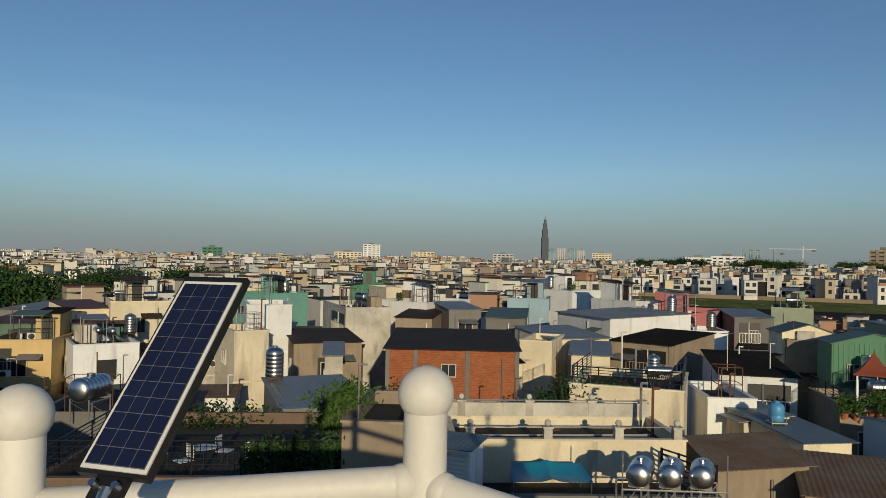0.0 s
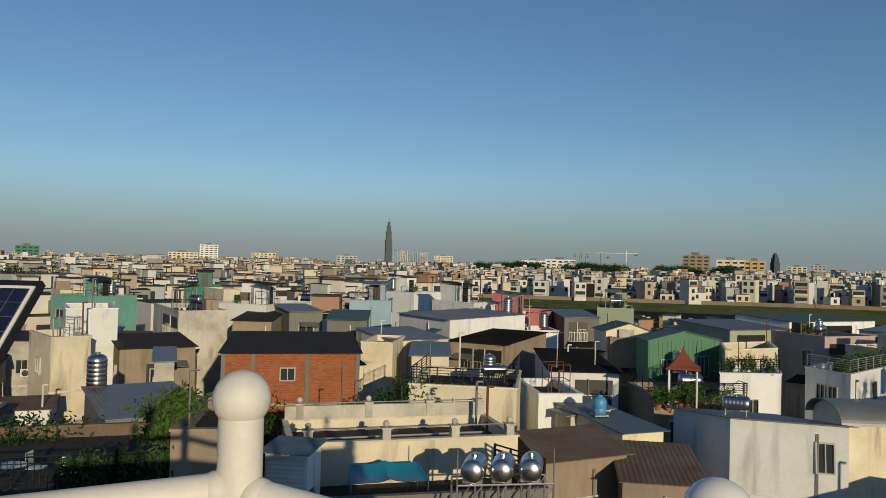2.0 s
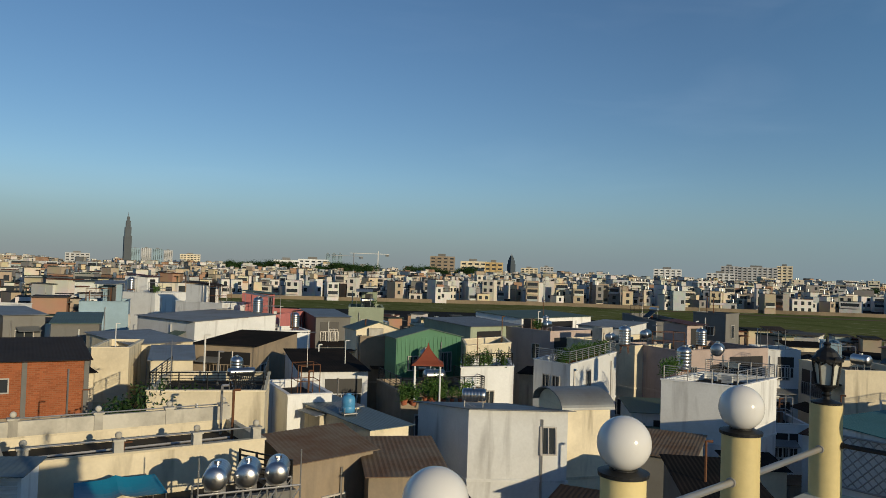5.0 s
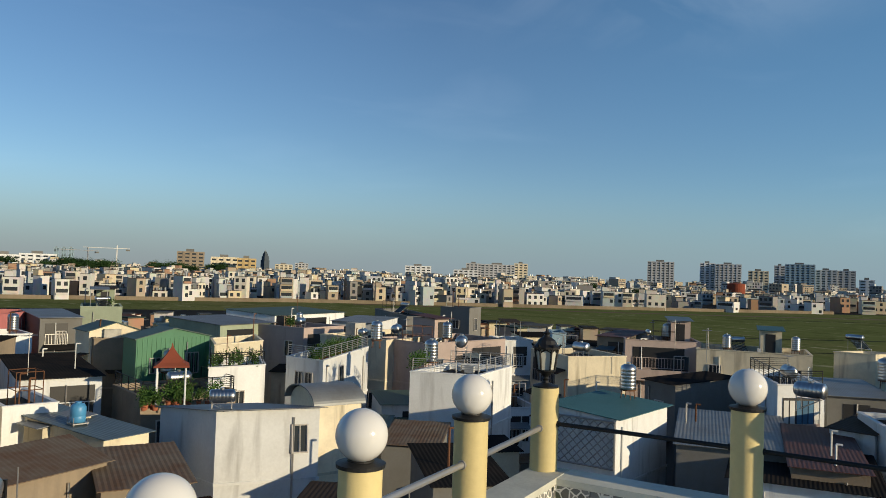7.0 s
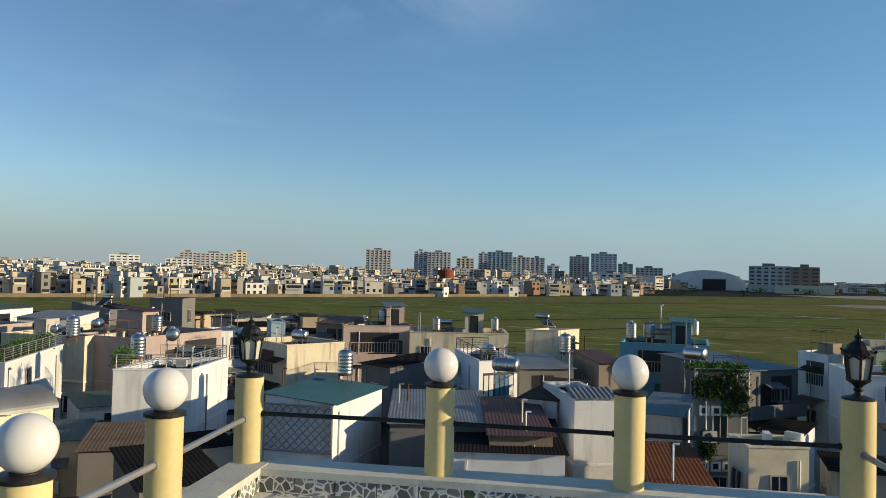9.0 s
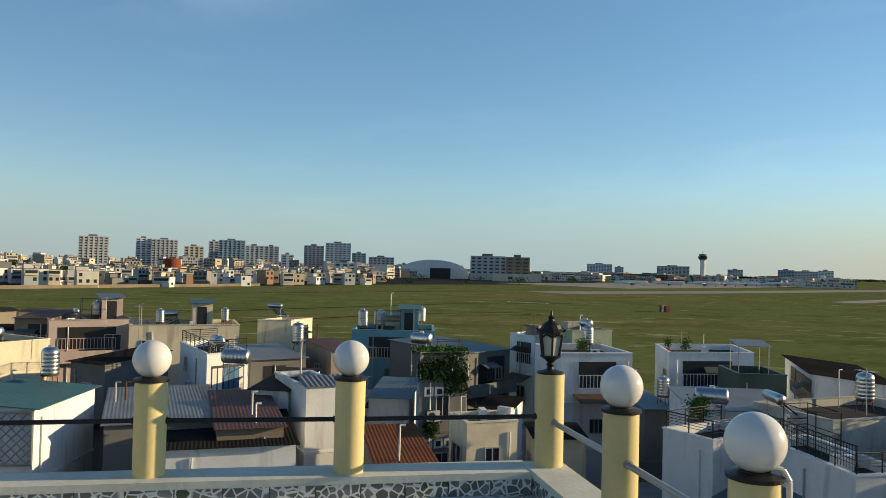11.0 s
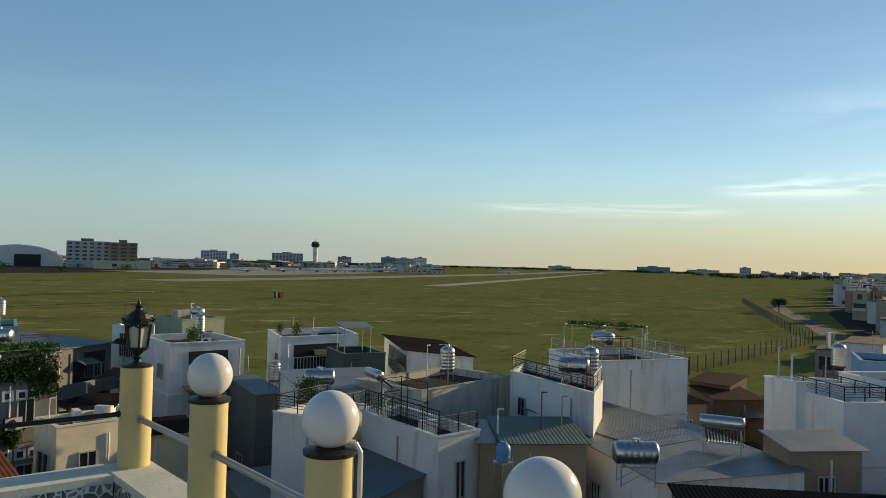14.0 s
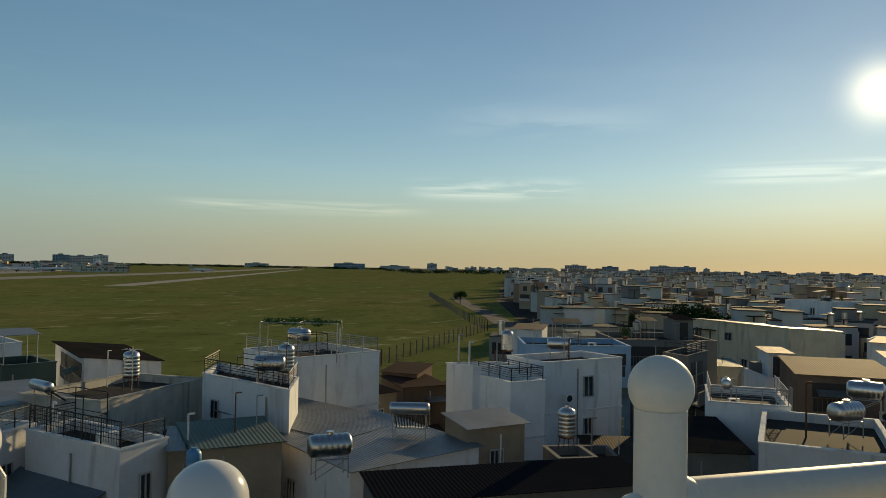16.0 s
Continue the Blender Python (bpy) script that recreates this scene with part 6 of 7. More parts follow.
BROAD = "leafy dark green tree between the houses"
first = tree(-53, 97, 13.4, 6.6, 1, LEAFDARK, 0.36, 4200, BROAD)
for x, y, s, a in ((-64, 104, 1.0, 40), (-75, 125, 1.0, 70), (-64.6, 146, 0.92, 80), (-61.6, 158, 0.95, 130), (-56, 166, 0.95, 200), (-50, 172, 0.9, 260), (-69, 150, 0.85, 300), (44, -113, 0.74, 20), (40, -112, 0.78, 90), (37, -114, 0.70, 150), (48, -112, 0.66, 210), (178.7, -241.7, 0.42, 30)):
    copy_thing(first, pose(x, y, 0, 0, 0, a)).scale = (s, s, s)
for k in range(64):
    a, D, s = (-14.5 - rnd.uniform(0, 4.5), rnd.uniform(760, 840), rnd.uniform(1.0, 1.6)) if k < 16 else (-21 - rnd.uniform(0, 4.5), rnd.uniform(740, 820), rnd.uniform(1.0, 1.6)) if k < 36 else (-28 - rnd.uniform(0, 5), rnd.uniform(690, 780), rnd.uniform(1.0, 1.55)) if k < 52 else (-44 - rnd.uniform(0, 38), rnd.uniform(480, 700), rnd.uniform(0.7, 1.0))
    copy_thing(first, pose(-D * math.sin(radians(a)), D * math.cos(radians(a)), 0, 0, 0, rnd.uniform(0, 360))).scale = (s, s, s)
belt = Mesh()
brg = random.Random(5)
for k in range(330):
    a, D = radians(brg.uniform(-168, -84)), brg.uniform(1500, 2300)
    if -100 < math.degrees(a) and D > 1900:
        continue
    x, y = -D * math.sin(a), D * math.cos(a)
    if inside(x, y, FIELD) and math.degrees(a) > -138:
        D = 2500
        x, y = -D * math.sin(a), D * math.cos(a)
    leaves(belt, (x, y, brg.uniform(2.5, 5)), 14, 70, 1.9, brg, 0.22)
tagged(part("tree_belt", belt, LEAFDARK, None), "dark hazy line of far trees", "trees", "", "stuff")


# ---- airfield things ----
def hangar():
    t = thing("hangar", pose(950, 4, 0, 0, 0, -90), "wide white aircraft hangar with a curved roof", "hangar")
    v, f = [], []
    for i in range(21):
        a = math.pi * i / 20
        for yy in (0, 60):
            v.append((-46 * math.cos(a), yy, 4 + 19.5 * math.sin(a)))
    for i in range(20):
        f.append((2 * i, 2 * i + 2, 2 * i + 3, 2 * i + 1))
    f += [tuple(range(0, 42, 2))[::-1], tuple(range(1, 42, 2))]
    part("roof", Mesh().add(v, f), WALLS["white"], t)
    arch = [(-44.5 * math.cos(math.pi * i / 20), 4 + 18.4 * math.sin(math.pi * i / 20)) for i in range(21)] + [(44.5, 0), (-44.5, 0)]
    k = len(arch)
    part("front_wall", Mesh().add([(x, -1.2, z) for x, z in arch] + [(x, -0.2, z) for x, z in arch], [tuple(range(k)), tuple(range(k, 2 * k))[::-1]] + [(i, k + i, k + (i + 1) % k, (i + 1) % k) for i in range(k)]), WALLS["white"], t)
    part("door", Mesh().box(-4, -1.6, 0, 22, -1.0, 13), SHADEBLACK, t)
    return t


hangar()
house(848, -64, 55, 30, -97, 9.0, "cream", "mono", win=(("f", 20, 4, 5, 3),), label="low cream airport hall with a sloping roof", slope=2)


def control_tower():
    t = thing("control_tower", pose(1413.5, -504, 0), "airport control tower with dark glazed cab", "control tower")
    part("shaft", Mesh().lathe([(5.5, 0), (4.6, 6), (4.6, 38), (6.4, 40)], 16), WALLS["white"], t)
    part("cab", Mesh().lathe([(6.4, 40), (8.0, 42), (8.4, 46), (6.0, 47)], 16), GLASS, t)
    part("cab_roof", Mesh().lathe([(6.0, 47), (7.2, 47.2), (7.0, 50), (2, 51)], 16), WALLS["grey"], t)
    part("mast", Mesh().tube((0, 0, 51), (0, 0, 56), 0.3, 6), IRON, t)
    return t


control_tower()
t = thing("terminal", pose(1248, -358, 0, 0, 0, -107), "long low airport terminal with a green roof", "terminal")
part("wall", Mesh().box(-75, 0, 0, 75, 40, 8), WALLS["grey"], t)
part("roof", Mesh().box(-78, -4, 8, 78, 44, 10), ROOFS["corrgreen"], t)
for k in range(18):
    part("pane", Mesh().box(-72 + 8 * k, -0.4, 1.5, -65.5 + 8 * k, 0, 6.5), GLASS, t)
t = thing("fuel_tank", pose(660, 232, 0), "round red storage tank above the roofs", "tank")
part("drum", Mesh().lathe([(7.5, 0), (7.5, 16), (0.5, 17)], 24), CANOPY, t)
t = thing("water_tower", pose(1421, -737, 0), "white cylindrical water tower beside the runway", "water tower")
part("drum", Mesh().lathe([(5, 0), (5, 13.5), (1, 15)], 16), WALLS["white"], t)


def plane(x, y, turn, s=1.0):
    t = thing("airliner", pose(x, y, 0, 0, 0, turn), "parked white airliner on the apron", "aeroplane", "airliners")
    prof = [(0.1, -17), (1.3, -15.5), (1.9, -13), (1.95, 8), (1.2, 14), (0.3, 18)]
    part("fuselage", Mesh().lathe(prof, 12, m=pose(0, 0, 3.6, 0, 90, 0)), WHITEPLASTIC, t, smooth=True)
    for q in (-1, 1):
        part("wing", Mesh().add([(-4, q * 1.5, 3), (2, q * 1.5, 3), (6, q * 16, 3.9), (4, q * 16, 3.9), (-4, q * 1.5, 2.7), (2, q * 1.5, 2.7), (6, q * 16, 3.8), (4, q * 16, 3.8)], [(0, 1, 2, 3), (4, 7, 6, 5), (0, 4, 5, 1), (1, 5, 6, 2), (2, 6, 7, 3), (3, 7, 4, 0)]), WHITEPLASTIC, t)
        part("engine", Mesh().lathe([(0.7, -1.5), (1.0, -1), (1.0, 1), (0.6, 2)], 10, m=pose(-1, q * 5.5, 2, 0, 90, 0)), WALLS["grey"], t)
    part("tail_fin", Mesh().add([(12, -0.2, 5), (17, -0.2, 5), (18.5, -0.2, 11), (16, -0.2, 11), (12, 0.2, 5), (17, 0.2, 5), (18.5, 0.2, 11), (16, 0.2, 11)], [(3, 2, 1, 0), (4, 5, 6, 7), (0, 1, 5, 4), (1, 2, 6, 5), (2, 3, 7, 6), (3, 0, 4, 7)]), rnd.choice((WALLS["blue"], CANOPY, WALLS["teal"])), t)
    part("gear", Mesh().tube((0, 0, 0), (0, 0, 2.5), 0.4, 6).tube((-12, 0, 0), (-12, 0, 2.5), 0.3, 6), IRON, t)
    return t


plane(938, -642, 40)
for k in range(9):
    plane(765 + 30 * k, -205 - 42 * k + rnd.uniform(-8, 8), 70 + rnd.uniform(-8, 8))
t = thing("runway_marker_box", pose(279, -85.6, 0, 0, 0, 18), "red and white chequered marker hut in the grass", "marker hut")
for i in range(3):
    part("panel", Mesh().box(-2.0 + 1.35 * i, -0.8, 0, -0.65 + 1.35 * i, 0.8, 2.4), CANOPY if i % 2 == 0 else WHITEPLASTIC, t)
strip("runway_line", [(334, -32), (323, -49)], 1.2, 0.16, WHITEPLASTIC, "white painted bar on the grass", "marking")


def fence(pts):
    t = thing("perimeter_fence", pose(0, 0, 0), "grey wire perimeter fence along the airfield", "fence")
    for (x0, y0), (x1, y1) in zip(pts, pts[1:]):
        n = max(1, int(math.hypot(x1 - x0, y1 - y0) / 3.2))
        wires = Mesh()
        for z in (0.3, 0.7, 1.1, 1.5, 1.9, 2.3):
            wires.tube((x0, y0, z), (x1, y1, z), 0.02, 4)
        part("wire", wires, RUSTIRON, t)
        for i in range(n + 1):
            x, y = x0 + (x1 - x0) * i / n, y0 + (y1 - y0) * i / n
            part("fence_post", Mesh().box(x - 0.07, y - 0.07, 0, x + 0.07, y + 0.07, 2.5), WALLS["grey"], t)
    return t


fence([(62, -66), (75.9, -83.2), (100.5, -147), (117.5, -163.4), (235, -292)])


# ---- near roofs: the things that stand on them ----
def tank_rack():
    t = thing("tank_rack", pose(6.4, 20.82, 7.62, 0, 0, -3), "galvanised steel rack under three water tanks", "rack")
    for z in (0.35, 1.2):
        part("beam", Mesh().tube((-1.4, -0.45, z), (1.4, -0.45, z), 0.03, 6), PIPE, t)
        part("beam", Mesh().tube((-1.4, 0.45, z), (1.4, 0.45, z), 0.03, 6), PIPE, t)
    for i in range(5):
        x = -1.4 + 0.7 * i
        for y in (-0.45, 0.45):
            part("leg", Mesh().tube((x, y, 0), (x, y, 1.2), 0.03, 6), PIPE, t)
            if i < 4:
                part("brace", Mesh().tube((x, y, 0.1), (x + 0.7, y, 1.15), 0.018, 5), PIPE, t)
    for x in (-1.4, 1.4):
        part("upright", Mesh().tube((x, -0.45, 1.2), (x, -0.45, 2.2), 0.02, 6), PIPE, t)
    prof = [(0.05, -0.62), (0.24, -0.60), (0.31, -0.52)] + [q for k in range(5) for q in ((0.335, -0.48 + 0.2 * k), (0.335, -0.36 + 0.2 * k), (0.322, -0.32 + 0.2 * k))] + [(0.31, 0.56), (0.22, 0.62), (0.05, 0.64)]
    for i in range(3):
        x, y = 5.58 + 0.84 * i, 20.86 - 0.04 * i
        k = thing("water_tank", pose(x, y, 8.84, 0, 0, 68), "stainless steel water tank lying on the rack", "water tank", "rack water tanks")
        part("shell", Mesh().lathe(prof, 24, m=pose(0, 0, 0.36, 0, 90, 0)), STEEL, k, smooth=True)
        for q in (-0.36, 0.36):
            part("cradle", Mesh().box(q - 0.03, -0.28, 0, q + 0.03, 0.28, 0.14), PIPE, k)
        part("lid", Mesh().tube((0, 0, 0.68), (0, 0, 0.76), 0.1, 12), STEEL, k)


tank_rack()

# blue tarpaulin slung over a frame
t = thing("tarpaulin", pose(3.45, 23.6, 7.62, 0, 0, 2), "blue tarpaulin stretched over a low frame", "tarpaulin")
v, f = [], []
for i in range(13):
    for j in range(7):
        x, y = -1.25 + 2.5 * i / 12, -0.6 + 1.2 * j / 6
        v.append((x * (1 - 0.1 * (j / 6)), y, 0.62 + 0.26 * j / 6 - 0.14 * math.sin(math.pi * i / 12) * math.sin(math.pi * j / 6) + 0.10 * max(0, 1 - abs(x) / 0.3)))
k = len(v)
f = [(i * 7 + j, i * 7 + 7 + j, i * 7 + 8 + j, i * 7 + 1 + j) for i in range(12) for j in range(6)]
v += [(a, b, c - 0.015) for a, b, c in v]
f += [tuple(q + k for q in g[::-1]) for g in f]
part("cloth", Mesh().add(v, f), BLUECLOTH, t)
for x, y, z in ((-1.2, -0.6, 0.6), (1.2, -0.6, 0.6), (-1.1, 0.6, 0.86), (1.1, 0.6, 0.86)):
    part("pole", Mesh().tube((x, y, 0), (x, y, z), 0.02, 6), PIPE, t)

# planters with a hedge along the garden terrace
for i in range(3):
    t = thing("planter", pose(-5.1 + 0.95 * i, 21.55 + 0.07 * i, 8.25, 0, 0, 5), "brown wooden planter with a dark green hedge", "planter", "terrace planters")
    for z in (0.0, 0.17, 0.34):
        part("plank", Mesh().box(-0.45, -0.2, z, 0.45, 0.2, z + 0.15), WALLS["brown"], t)
    hg = Mesh()
    hr = random.Random(40 + i)
    for q in range(14):
        leaves(hg, (hr.uniform(-0.42, 0.42), hr.uniform(-0.15, 0.15), hr.uniform(0.6, 1.35)), 0.3, 60, 0.09, hr)
    part("hedge", hg, LEAFDARK, t)
t = tree(-2.9, 22.6, 3.0, 0.9, 9, LEAF, 0.10, 1500, "small leafy tree in the roof garden")
t.matrix_basis = pose(-2.95, 22.6, 8.22)

# pagoda roof on the brown terrace
t = thing("pagoda", pose(20.98, 36.4, 7.62, 0, 0, -30), "small garden pagoda with a red tented roof", "pagoda")
ro = Mesh()
prof = [(1.25, 2.15), (1.18, 2.22), (0.85, 2.38), (0.55, 2.62), (0.28, 2.90), (0.12, 3.08), (0.06, 3.2), (0.02, 3.35)]
part("roof", ro.lathe(prof, 4, m=pose(0, 0, 0, 0, 0, 45)), CANOPY, t)
for x in (-0.7, 0.7):
    for y in (-0.7, 0.7):
        part("post", Mesh().tube((x, y, 0), (x, y, 2.25), 0.05, 8), WALLS["white"], t)
for k in range(16):
    put("plant", 19.2 + 4.6 * rnd.random(), 37.4 - 1.6 * rnd.random(), 7.62, rnd.uniform(0, 360), rnd.uniform(0.5, 0.9))

# green creepers
def creeper(x, y, z, w, d, h, ang, n, label, seed, thick=0.10):
    t = thing("pergola", pose(x, y, z, 0, 0, ang), label, "pergola", "pergolas")
    g, rg = Mesh(), random.Random(seed)
    for _ in range(n):
        leaves(g, (rg.uniform(0, w), rg.uniform(0, d), h + rg.gauss(0, thick)), 0.26, 22, 0.085, rg, 0.4)
    part("creeper", g, LEAF, t)
    part("frame", Mesh().tube((0, 0, h), (w, 0, h), 0.03, 6).tube((0, d, h), (w, d, h), 0.03, 6), PIPE, t)
    for k in range(5):
        part("rafter", Mesh().tube((w * k / 4, 0, h), (w * k / 4, d, h), 0.02, 5), PIPE, t)
    for q in ((0, 0), (w, 0), (0, d), (w, d)):
        part("post", Mesh().tube((*q, 0), (*q, h), 0.035, 6), PIPE, t)
    return t


creeper(41.95, 0.50, 8.69, 2.85, 1.6, 1.5, -69.8, 200, "flat mat of green creeper over a pergola on a narrow house", 50, 0.07)
creeper(36.2, -29.0, 9.12, 4.6, 2.0, 2.35, -142, 55, "sparse green creeper over a roof pergola frame", 51)
wall_g, wr, front = Mesh(), random.Random(8), pose(42.02, 0.54, 0, 0, 0, -69.8)
for k in range(260):
    u = wr.uniform(0.0, 2.8)
    zz = wr.uniform(8.75, 9.75) if u < 1.5 else wr.uniform(7.9, 9.9)
    leaves(wall_g, front @ Vector((u, -0.12 + wr.gauss(0, 0.08), zz)), 0.2, 15, 0.08, wr)
for k in range(60):
    leaves(wall_g, front @ Vector((wr.uniform(0.3, 1.0), -0.15, wr.uniform(5.6, 6.9))), 0.22, 16, 0.08, wr)
solid("hanging_creeper", wall_g, LEAFDARK, "dark green creeper hanging on the house front", "creeper")

# more planting beside the brick house
for x, y, s in ((5.0, 34.5, 1.5), (6.2, 34.8, 1.7), (7.4, 35.0, 1.6), (8.4, 35.2, 1.5), (4.2, 34.6, 1.2), (-8.4, 30.5, 1.5), (-9.6, 30.2, 1.6), (-1.6, 31.5, 1.6), (-2.8, 31.4, 1.5), (-0.6, 31.6, 1.7)):
    t = tree(x, y, 4.2 * s / 1.6, 0.9 * s, int(x * 10) + 90, LEAFDARK, 0.10, 900, "bushy green shrub between house roofs")
    t.matrix_basis = pose(x, y, 5.4)
    t["support"] = "roof"

# louvred shed beside the parapet roof
shed = house(-0.32, 23.35, 1.35, 1.20, -22.0, 9.3, "white", "corrblue", slope=0.12, bare=True, clutter=0, win=(("l", 0.6, 8.6, 0.3, 0.3),), label="small white louvred shed with a blue-grey sheet roof")
slat_mesh = Mesh().add([(0.08, -0.05, 0), (1.27, -0.05, 0), (1.27, 0.0, 0.06), (0.08, 0.0, 0.06), (0.08, -0.05, -0.02), (1.27, -0.05, -0.02), (1.27, 0.0, 0.04), (0.08, 0.0, 0.04)], [(0, 1, 2, 3), (7, 6, 5, 4), (0, 4, 5, 1), (1, 5, 6, 2), (2, 6, 7, 3), (3, 7, 4, 0)]).data("louvre", WHITEPLASTIC)
for k in range(12):
    part("louvre", slat_mesh, WHITEPLASTIC, shed).matrix_basis = pose(0, 0, 7.6 + 0.125 * k)

# pots along the railed terraces
for x0_, y0_, ang_, w_, z_ in ((24.31, 38.21, -9.2, 3.3, 8.84), (31.44, 36.57, 30.2, 9.6, 8.94)):
    for k in range(int(w_ / 0.62)):
        p = pose(x0_, y0_, z_, 0, 0, ang_) @ Vector((0.5 + 0.62 * k, 0.55 + 0.5 * (k % 2), 0))
        put("plant", *p, 50 * k, 0.7 + 0.25 * ((k * 7) % 5) / 4)

# further tanks where they stand out
put("lying", -16.6, 35.6, 7.02, 80, 1.35)
put("blue", 14.63, 32.7, 7.6, 0, 0.85)
put("upright", 37.4, 18.6, 8.6, 0, 0.95)
put("lying", 21.5, -20.8, 6.8, 60, 1.05)
put("heater", 23.2, -27.6, 7.0, 35, 1.1)
put("upright", 16.5, -30.5, 6.9, 0, 0.9)

# lattice screen under the teal roof
def lattice(x, y, z, w, h, ang):
    t = thing("lattice_screen", pose(x, y, z, 0, 0, ang), "grey metal diagonal lattice screen on the house front", "lattice")
    for q in ((0, 0, w, 0), (0, h, w, h), (0, 0, 0, h), (w, 0, w, h)):
        part("frame", Mesh().tube((q[0], 0, q[1]), (q[2], 0, q[3]), 0.05, 6), PIPE, t)
    step = 0.42
    u = -h
    while u < w:
        for s in (0, 1):
            x0, x1 = max(u, 0), min(u + h, w)
            if x1 - x0 > 0.1:
                za, zb = (x0 - u, x1 - u) if s == 0 else (h - (x0 - u), h - (x1 - u))
                part("slat", Mesh().tube((x0, 0.02 * s, za), (x1, 0.02 * s, zb), 0.03, 4), PIPE, t)
        u += step
    return t


lattice(31.88, 20.14, 6.2, 3.52, 2.2, -83.6)

# square white trims on the narrow garden house
for row in (5.1, 8.0):
    for k in range(3):
        m = pose(42.02, 0.54, 0, 0, 0, -69.8) @ pose(0.55 + 0.62 * k, -0.06, row)
        t = thing("square_trim", m, "square white trim round a dark opening", "trim", "house trims")
        part("frame", Mesh().box(-0.26, 0, -0.26, 0.26, 0.05, 0.26), WALLS["white"], t)
        # flat black square in place of the opening's shade
        part("opening", Mesh().box(-0.14, -0.012, -0.14, 0.14, 0.0, 0.14), SHADEBLACK, t)


def urn_post(m, h):
    t = thing("urn_post", m, "weathered concrete parapet post with a ball finial", "post", "parapet posts")
    part("shaft", Mesh().box(-0.14, -0.14, 0, 0.14, 0.14, h), WALLS["weather"], t)
    part("cap", Mesh().box(-0.18, -0.18, h, 0.18, 0.18, h + 0.06), WALLS["weather"], t)
    part("ball", Mesh().ball((0, 0, h + 0.17), 0.11, 8), WALLS["weather"], t, smooth=True)
    return t


m = pose(0.40, 24.82, 0, 0, 0, 3.3)
for u in (0.6, 3.2, 5.6, 7.60):
    urn_post(m @ pose(u, 0.09, 9.07), 0.35)
    urn_post(m @ pose(u, 3.70, 9.07), 0.55)
for v, z in ((0.09, 9.45), (3.70, 9.65)):
    t = thing("parapet_pipe", m @ pose(0, v, z), "thin steel pipe along the parapet", "rail", "parapet pipes")
    part("pipe", Mesh().tube((0.6, 0, 0), (7.60, 0, 0), 0.025, 6), PIPE, t)
t = thing("back_parapet", m @ pose(0, 3.60, 9.07), "stained cream back parapet wall", "wall")
part("wall", Mesh().box(0.05, 0, 0, 7.85, 0.16, 0.5), WALLS["weather"], t)
t = thing("roof_pipes", m @ pose(0, 0, 8.63), "long dark pipes lying on the flat roof", "pipes")
for k in range(3):
    part("pipe", Mesh().tube((0.4, 1.0 + 0.5 * k, 0.06), (7.40, 1.2 + 0.5 * k, 0.06), 0.05, 6), PIPE, t)

def garden_chair(x, y, z, turn):
    t = thing("garden_chair", pose(x, y, z, 0, 0, turn), "white metal garden chair on the roof terrace", "chair", "garden chairs")
    part("seat", Mesh().box(-0.22, -0.22, 0.42, 0.22, 0.22, 0.45), WHITEPLASTIC, t)
    part("backrest", Mesh().box(-0.22, 0.2, 0.5, 0.22, 0.23, 0.9), WHITEPLASTIC, t)
    for u in (-0.2, 0.2):
        for v in (-0.2, 0.2):
            part("leg", Mesh().tube((u, v, 0), (u, v, 0.44 if v < 0 else 0.9), 0.015, 5), IRON, t)
    return t


for u, v, turn in ((1.5, 2.0, 20), (2.6, 2.6, 160), (3.6, 1.8, -40), (4.6, 3.0, 80), (5.6, 2.2, 10)):
    p = pose(-11.32, 21.01, 0, 0, 0, 4.4) @ Vector((u, v, 8.22))
    garden_chair(*p, turn)
for u in (2.1, 4.1):
    p = pose(-11.32, 21.01, 0, 0, 0, 4.4) @ Vector((u, 2.3, 8.22))
    t = thing("garden_table", pose(*p), "round white metal garden table", "table", "garden tables")
    part("tabletop", Mesh().lathe([(0.4, 0.70), (0.4, 0.73)], 20), WHITEPLASTIC, t)
    part("leg", Mesh().lathe([(0.2, 0), (0.03, 0.05), (0.03, 0.70)], 10), IRON, t)

# tanks, heaters and the like that stand out on the roofs
put("lying", 37.78, -14.14, 7.7, 68, 1.0)
put("heater", 37.30, -17.57, 7.7, 0, 1.0)
put("upright", 39.27, -22.68, 7.92, 28, 1.0)
put("upright", 46.60, -14.40, 6.78, 50, 0.85)
put("lying", 31.51, -25.97, 8.62, 45, 1.0)
put("upright", 31.38, -26.93, 8.62, 72, 1.0)
put("lying", 38.57, -34.17, 9.12, 5, 1.0)
put("blue", 23.51, -16.13, 7.2, 10, 0.7)
put("lying", 25.97, -46.77, 8.62, 33, 1.0)
put("upright", 29.53, -45.66, 8.42, 22, 1.0)
put("ac", 29.37, -16.10, 7.42, 83, 1.0)
put("ac", 29.88, -16.40, 7.42, 55, 1.0)
put("lying", 41.56, 33.59, 9.22, 35, 1.0)
put("upright", 36.94, 32.34, 8.7, 63, 1.0)
put("upright", 41.03, 41.67, 9.2, 38, 1.0)
put("upright", 66.97, 6.16, 8.92, 37, 1.0)
put("upright", 73.82, 1.14, 8.92, 58, 1.0)
put("lying", 54.62, 0.70, 8.62, 60, 1.0)
put("heater", 79.42, 16.29, 9.22, 65, 1.0)
put("lying", 6.52, -37.55, 7.8, 60, 1.0)
put("lying", 6.19, -40.54, 8.4, 5, 1.0)
put("ac", 6.37, -27.22, 7.62, 55, 1.0)
put("lying", 19.2, 28.9, 8.55, -35, 0.7)
put("upright", 25.24, 44.31, 7.62, 70, 1.0)
put("upright", -8.21, 36.94, 8.4, 35, 1.0)
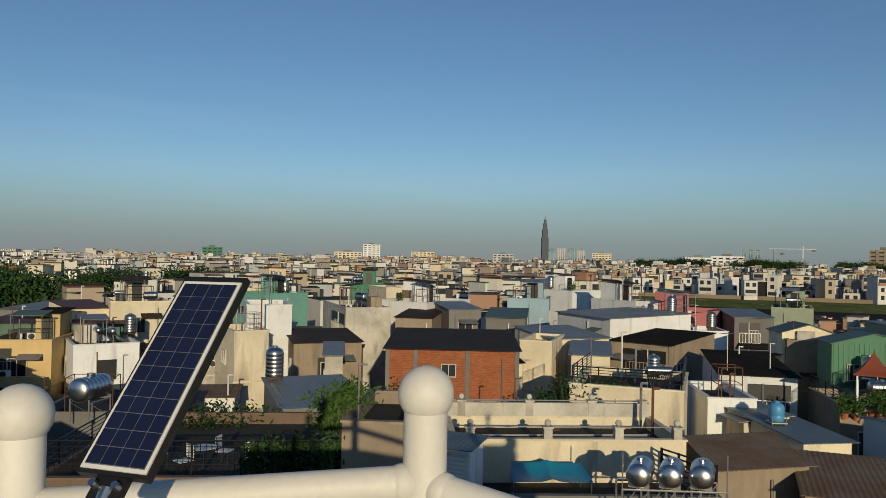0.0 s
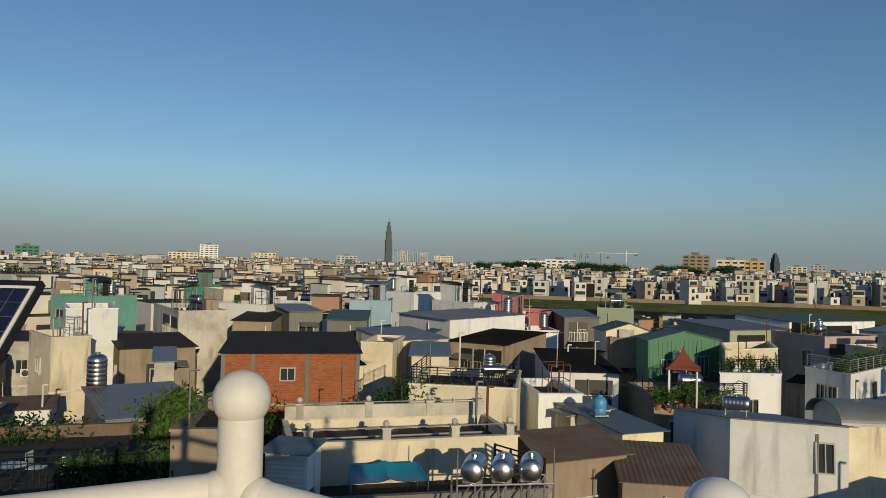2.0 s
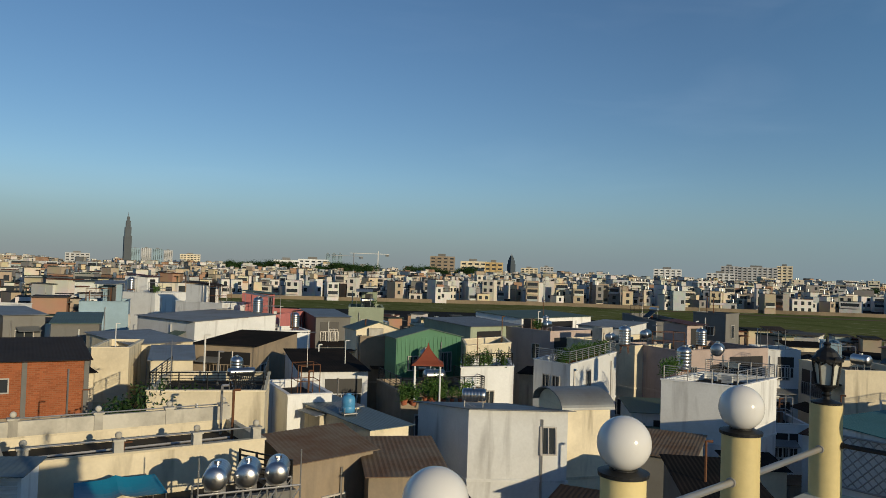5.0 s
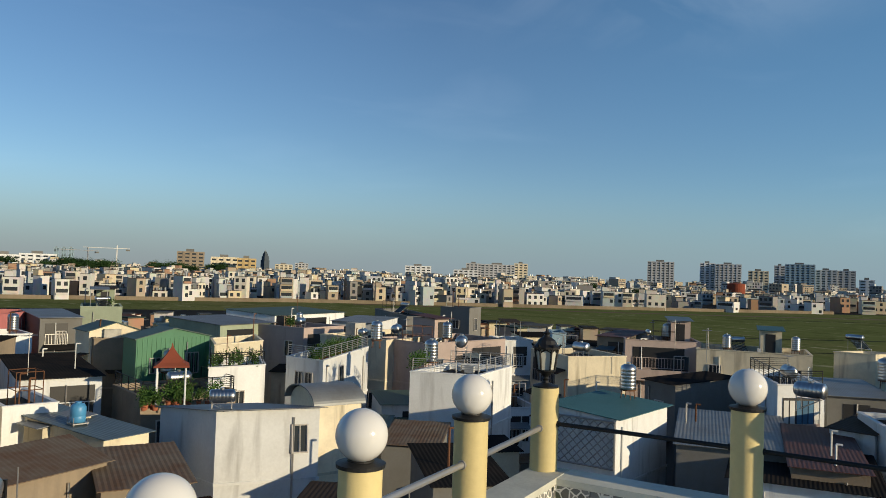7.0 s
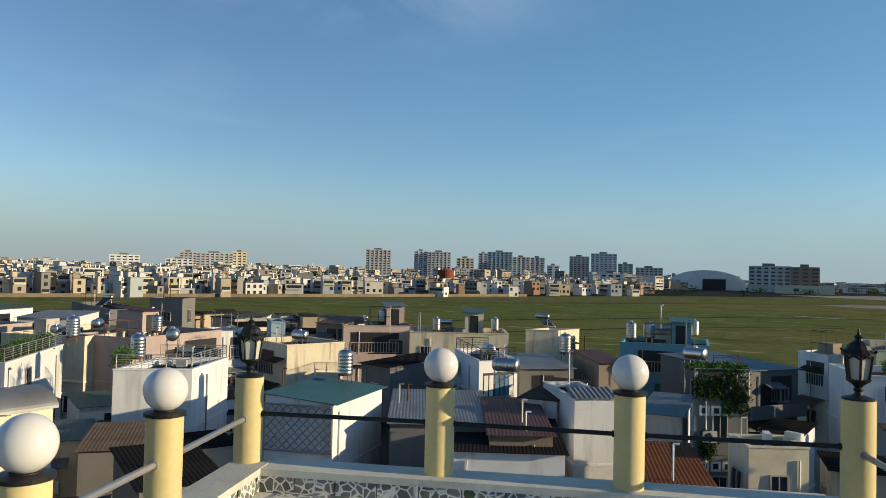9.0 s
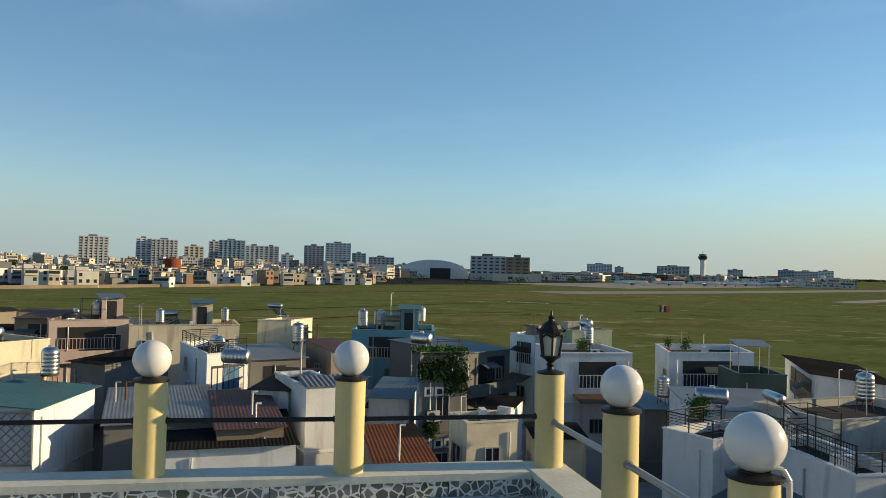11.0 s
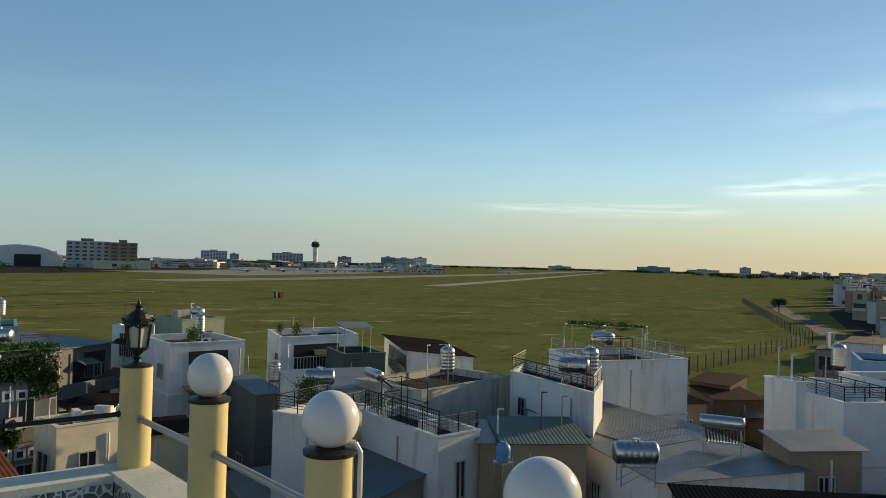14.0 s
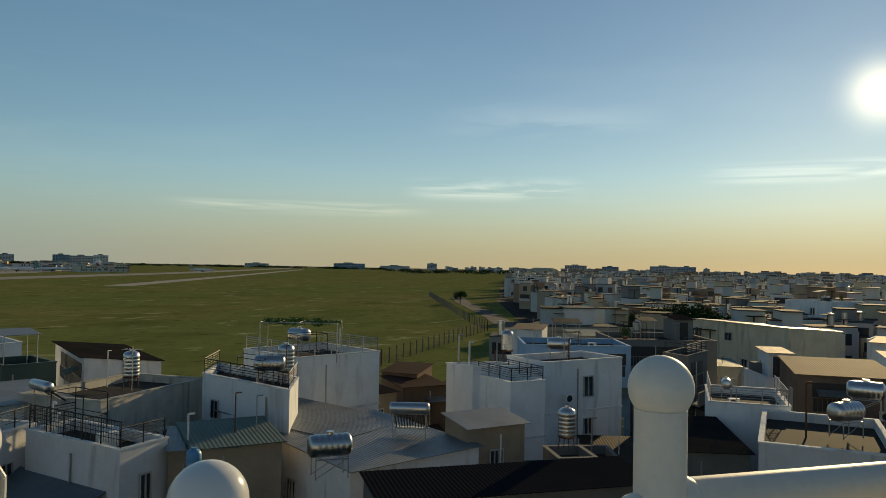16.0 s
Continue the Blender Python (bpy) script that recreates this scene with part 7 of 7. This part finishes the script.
put("upright", -24.05, 57.81, 8.2, 50, 1.0)
put("lying", 43.48, 11.11, 8.4, 85, 1.0)
put("upright", 55.87, 9.86, 8.5, 10, 1.0)
put("ac", 38.90, -2.79, 7.1, 7, 1.0)
put("ac", 39.48, -4.01, 7.1, 55, 1.0)
put("plant", 37.24, -13.08, 7.42, 40, 1.0)
put("plant", 37.18, -13.44, 7.42, 52, 1.0)
put("plant", 35.39, 31.70, 8.82, 45, 1.0)
put("plant", 34.30, 31.21, 8.82, 32, 1.0)
put("lying", -19.04, 89.03, 10.5, 50, 1.0)
put("antenna", 7.13, 35.80, 9.02, 55, 1.0)
put("antenna", 16.69, 43.82, 8.7, 20, 1.0)
put("antenna", 52.24, 20.16, 9.5, 20, 1.0)
put("antenna", 59.04, 25.42, 9.6, 60, 1.0)
put("antenna", 38.56, -22.34, 7.92, 30, 1.0)

# low airport buildings and trees along the far edge of the apron
shed_spots = []
srg = random.Random(77)
for k in range(150):
    a, D = radians(srg.uniform(-119, -88)), srg.uniform(1000, 1700)
    shed_spots.append((-D * math.sin(a), D * math.cos(a)))
far_quarter("airport_sheds", shed_spots, 78, 4.5, 11, 22, "low white and grey airport buildings beyond the apron")
grove = Mesh()
for k in range(160):
    a, D = radians(srg.uniform(-119, -60)), srg.uniform(620, 1300)
    x, y = -D * math.sin(a), D * math.cos(a)
    if not inside(x, y, FIELD):
        leaves(grove, (x, y, srg.uniform(2, 4.5)), 7, 90, 0.9, srg, 0.4)
tagged(part("far_grove", grove, LEAFDARK, None), "dark far trees among the airport buildings", "trees", "", "stuff")

# dark slatted rail at the edge of the low roof
slat_rail = thing("slatted_railing", pose(7.2, 24.4, 8.0, 0, 0, -62), "dark iron railing with level slats on a low roof", "railing")
for k in range(4):
    part("rail_post", Mesh().box(0.75 * k - 0.03, -0.03, 0, 0.75 * k + 0.03, 0.03, 1.0), IRON, slat_rail)
for k in range(6):
    part("slat", Mesh().box(0.0, -0.015, 0.14 + 0.16 * k, 2.25, 0.015, 0.19 + 0.16 * k), IRON, slat_rail)
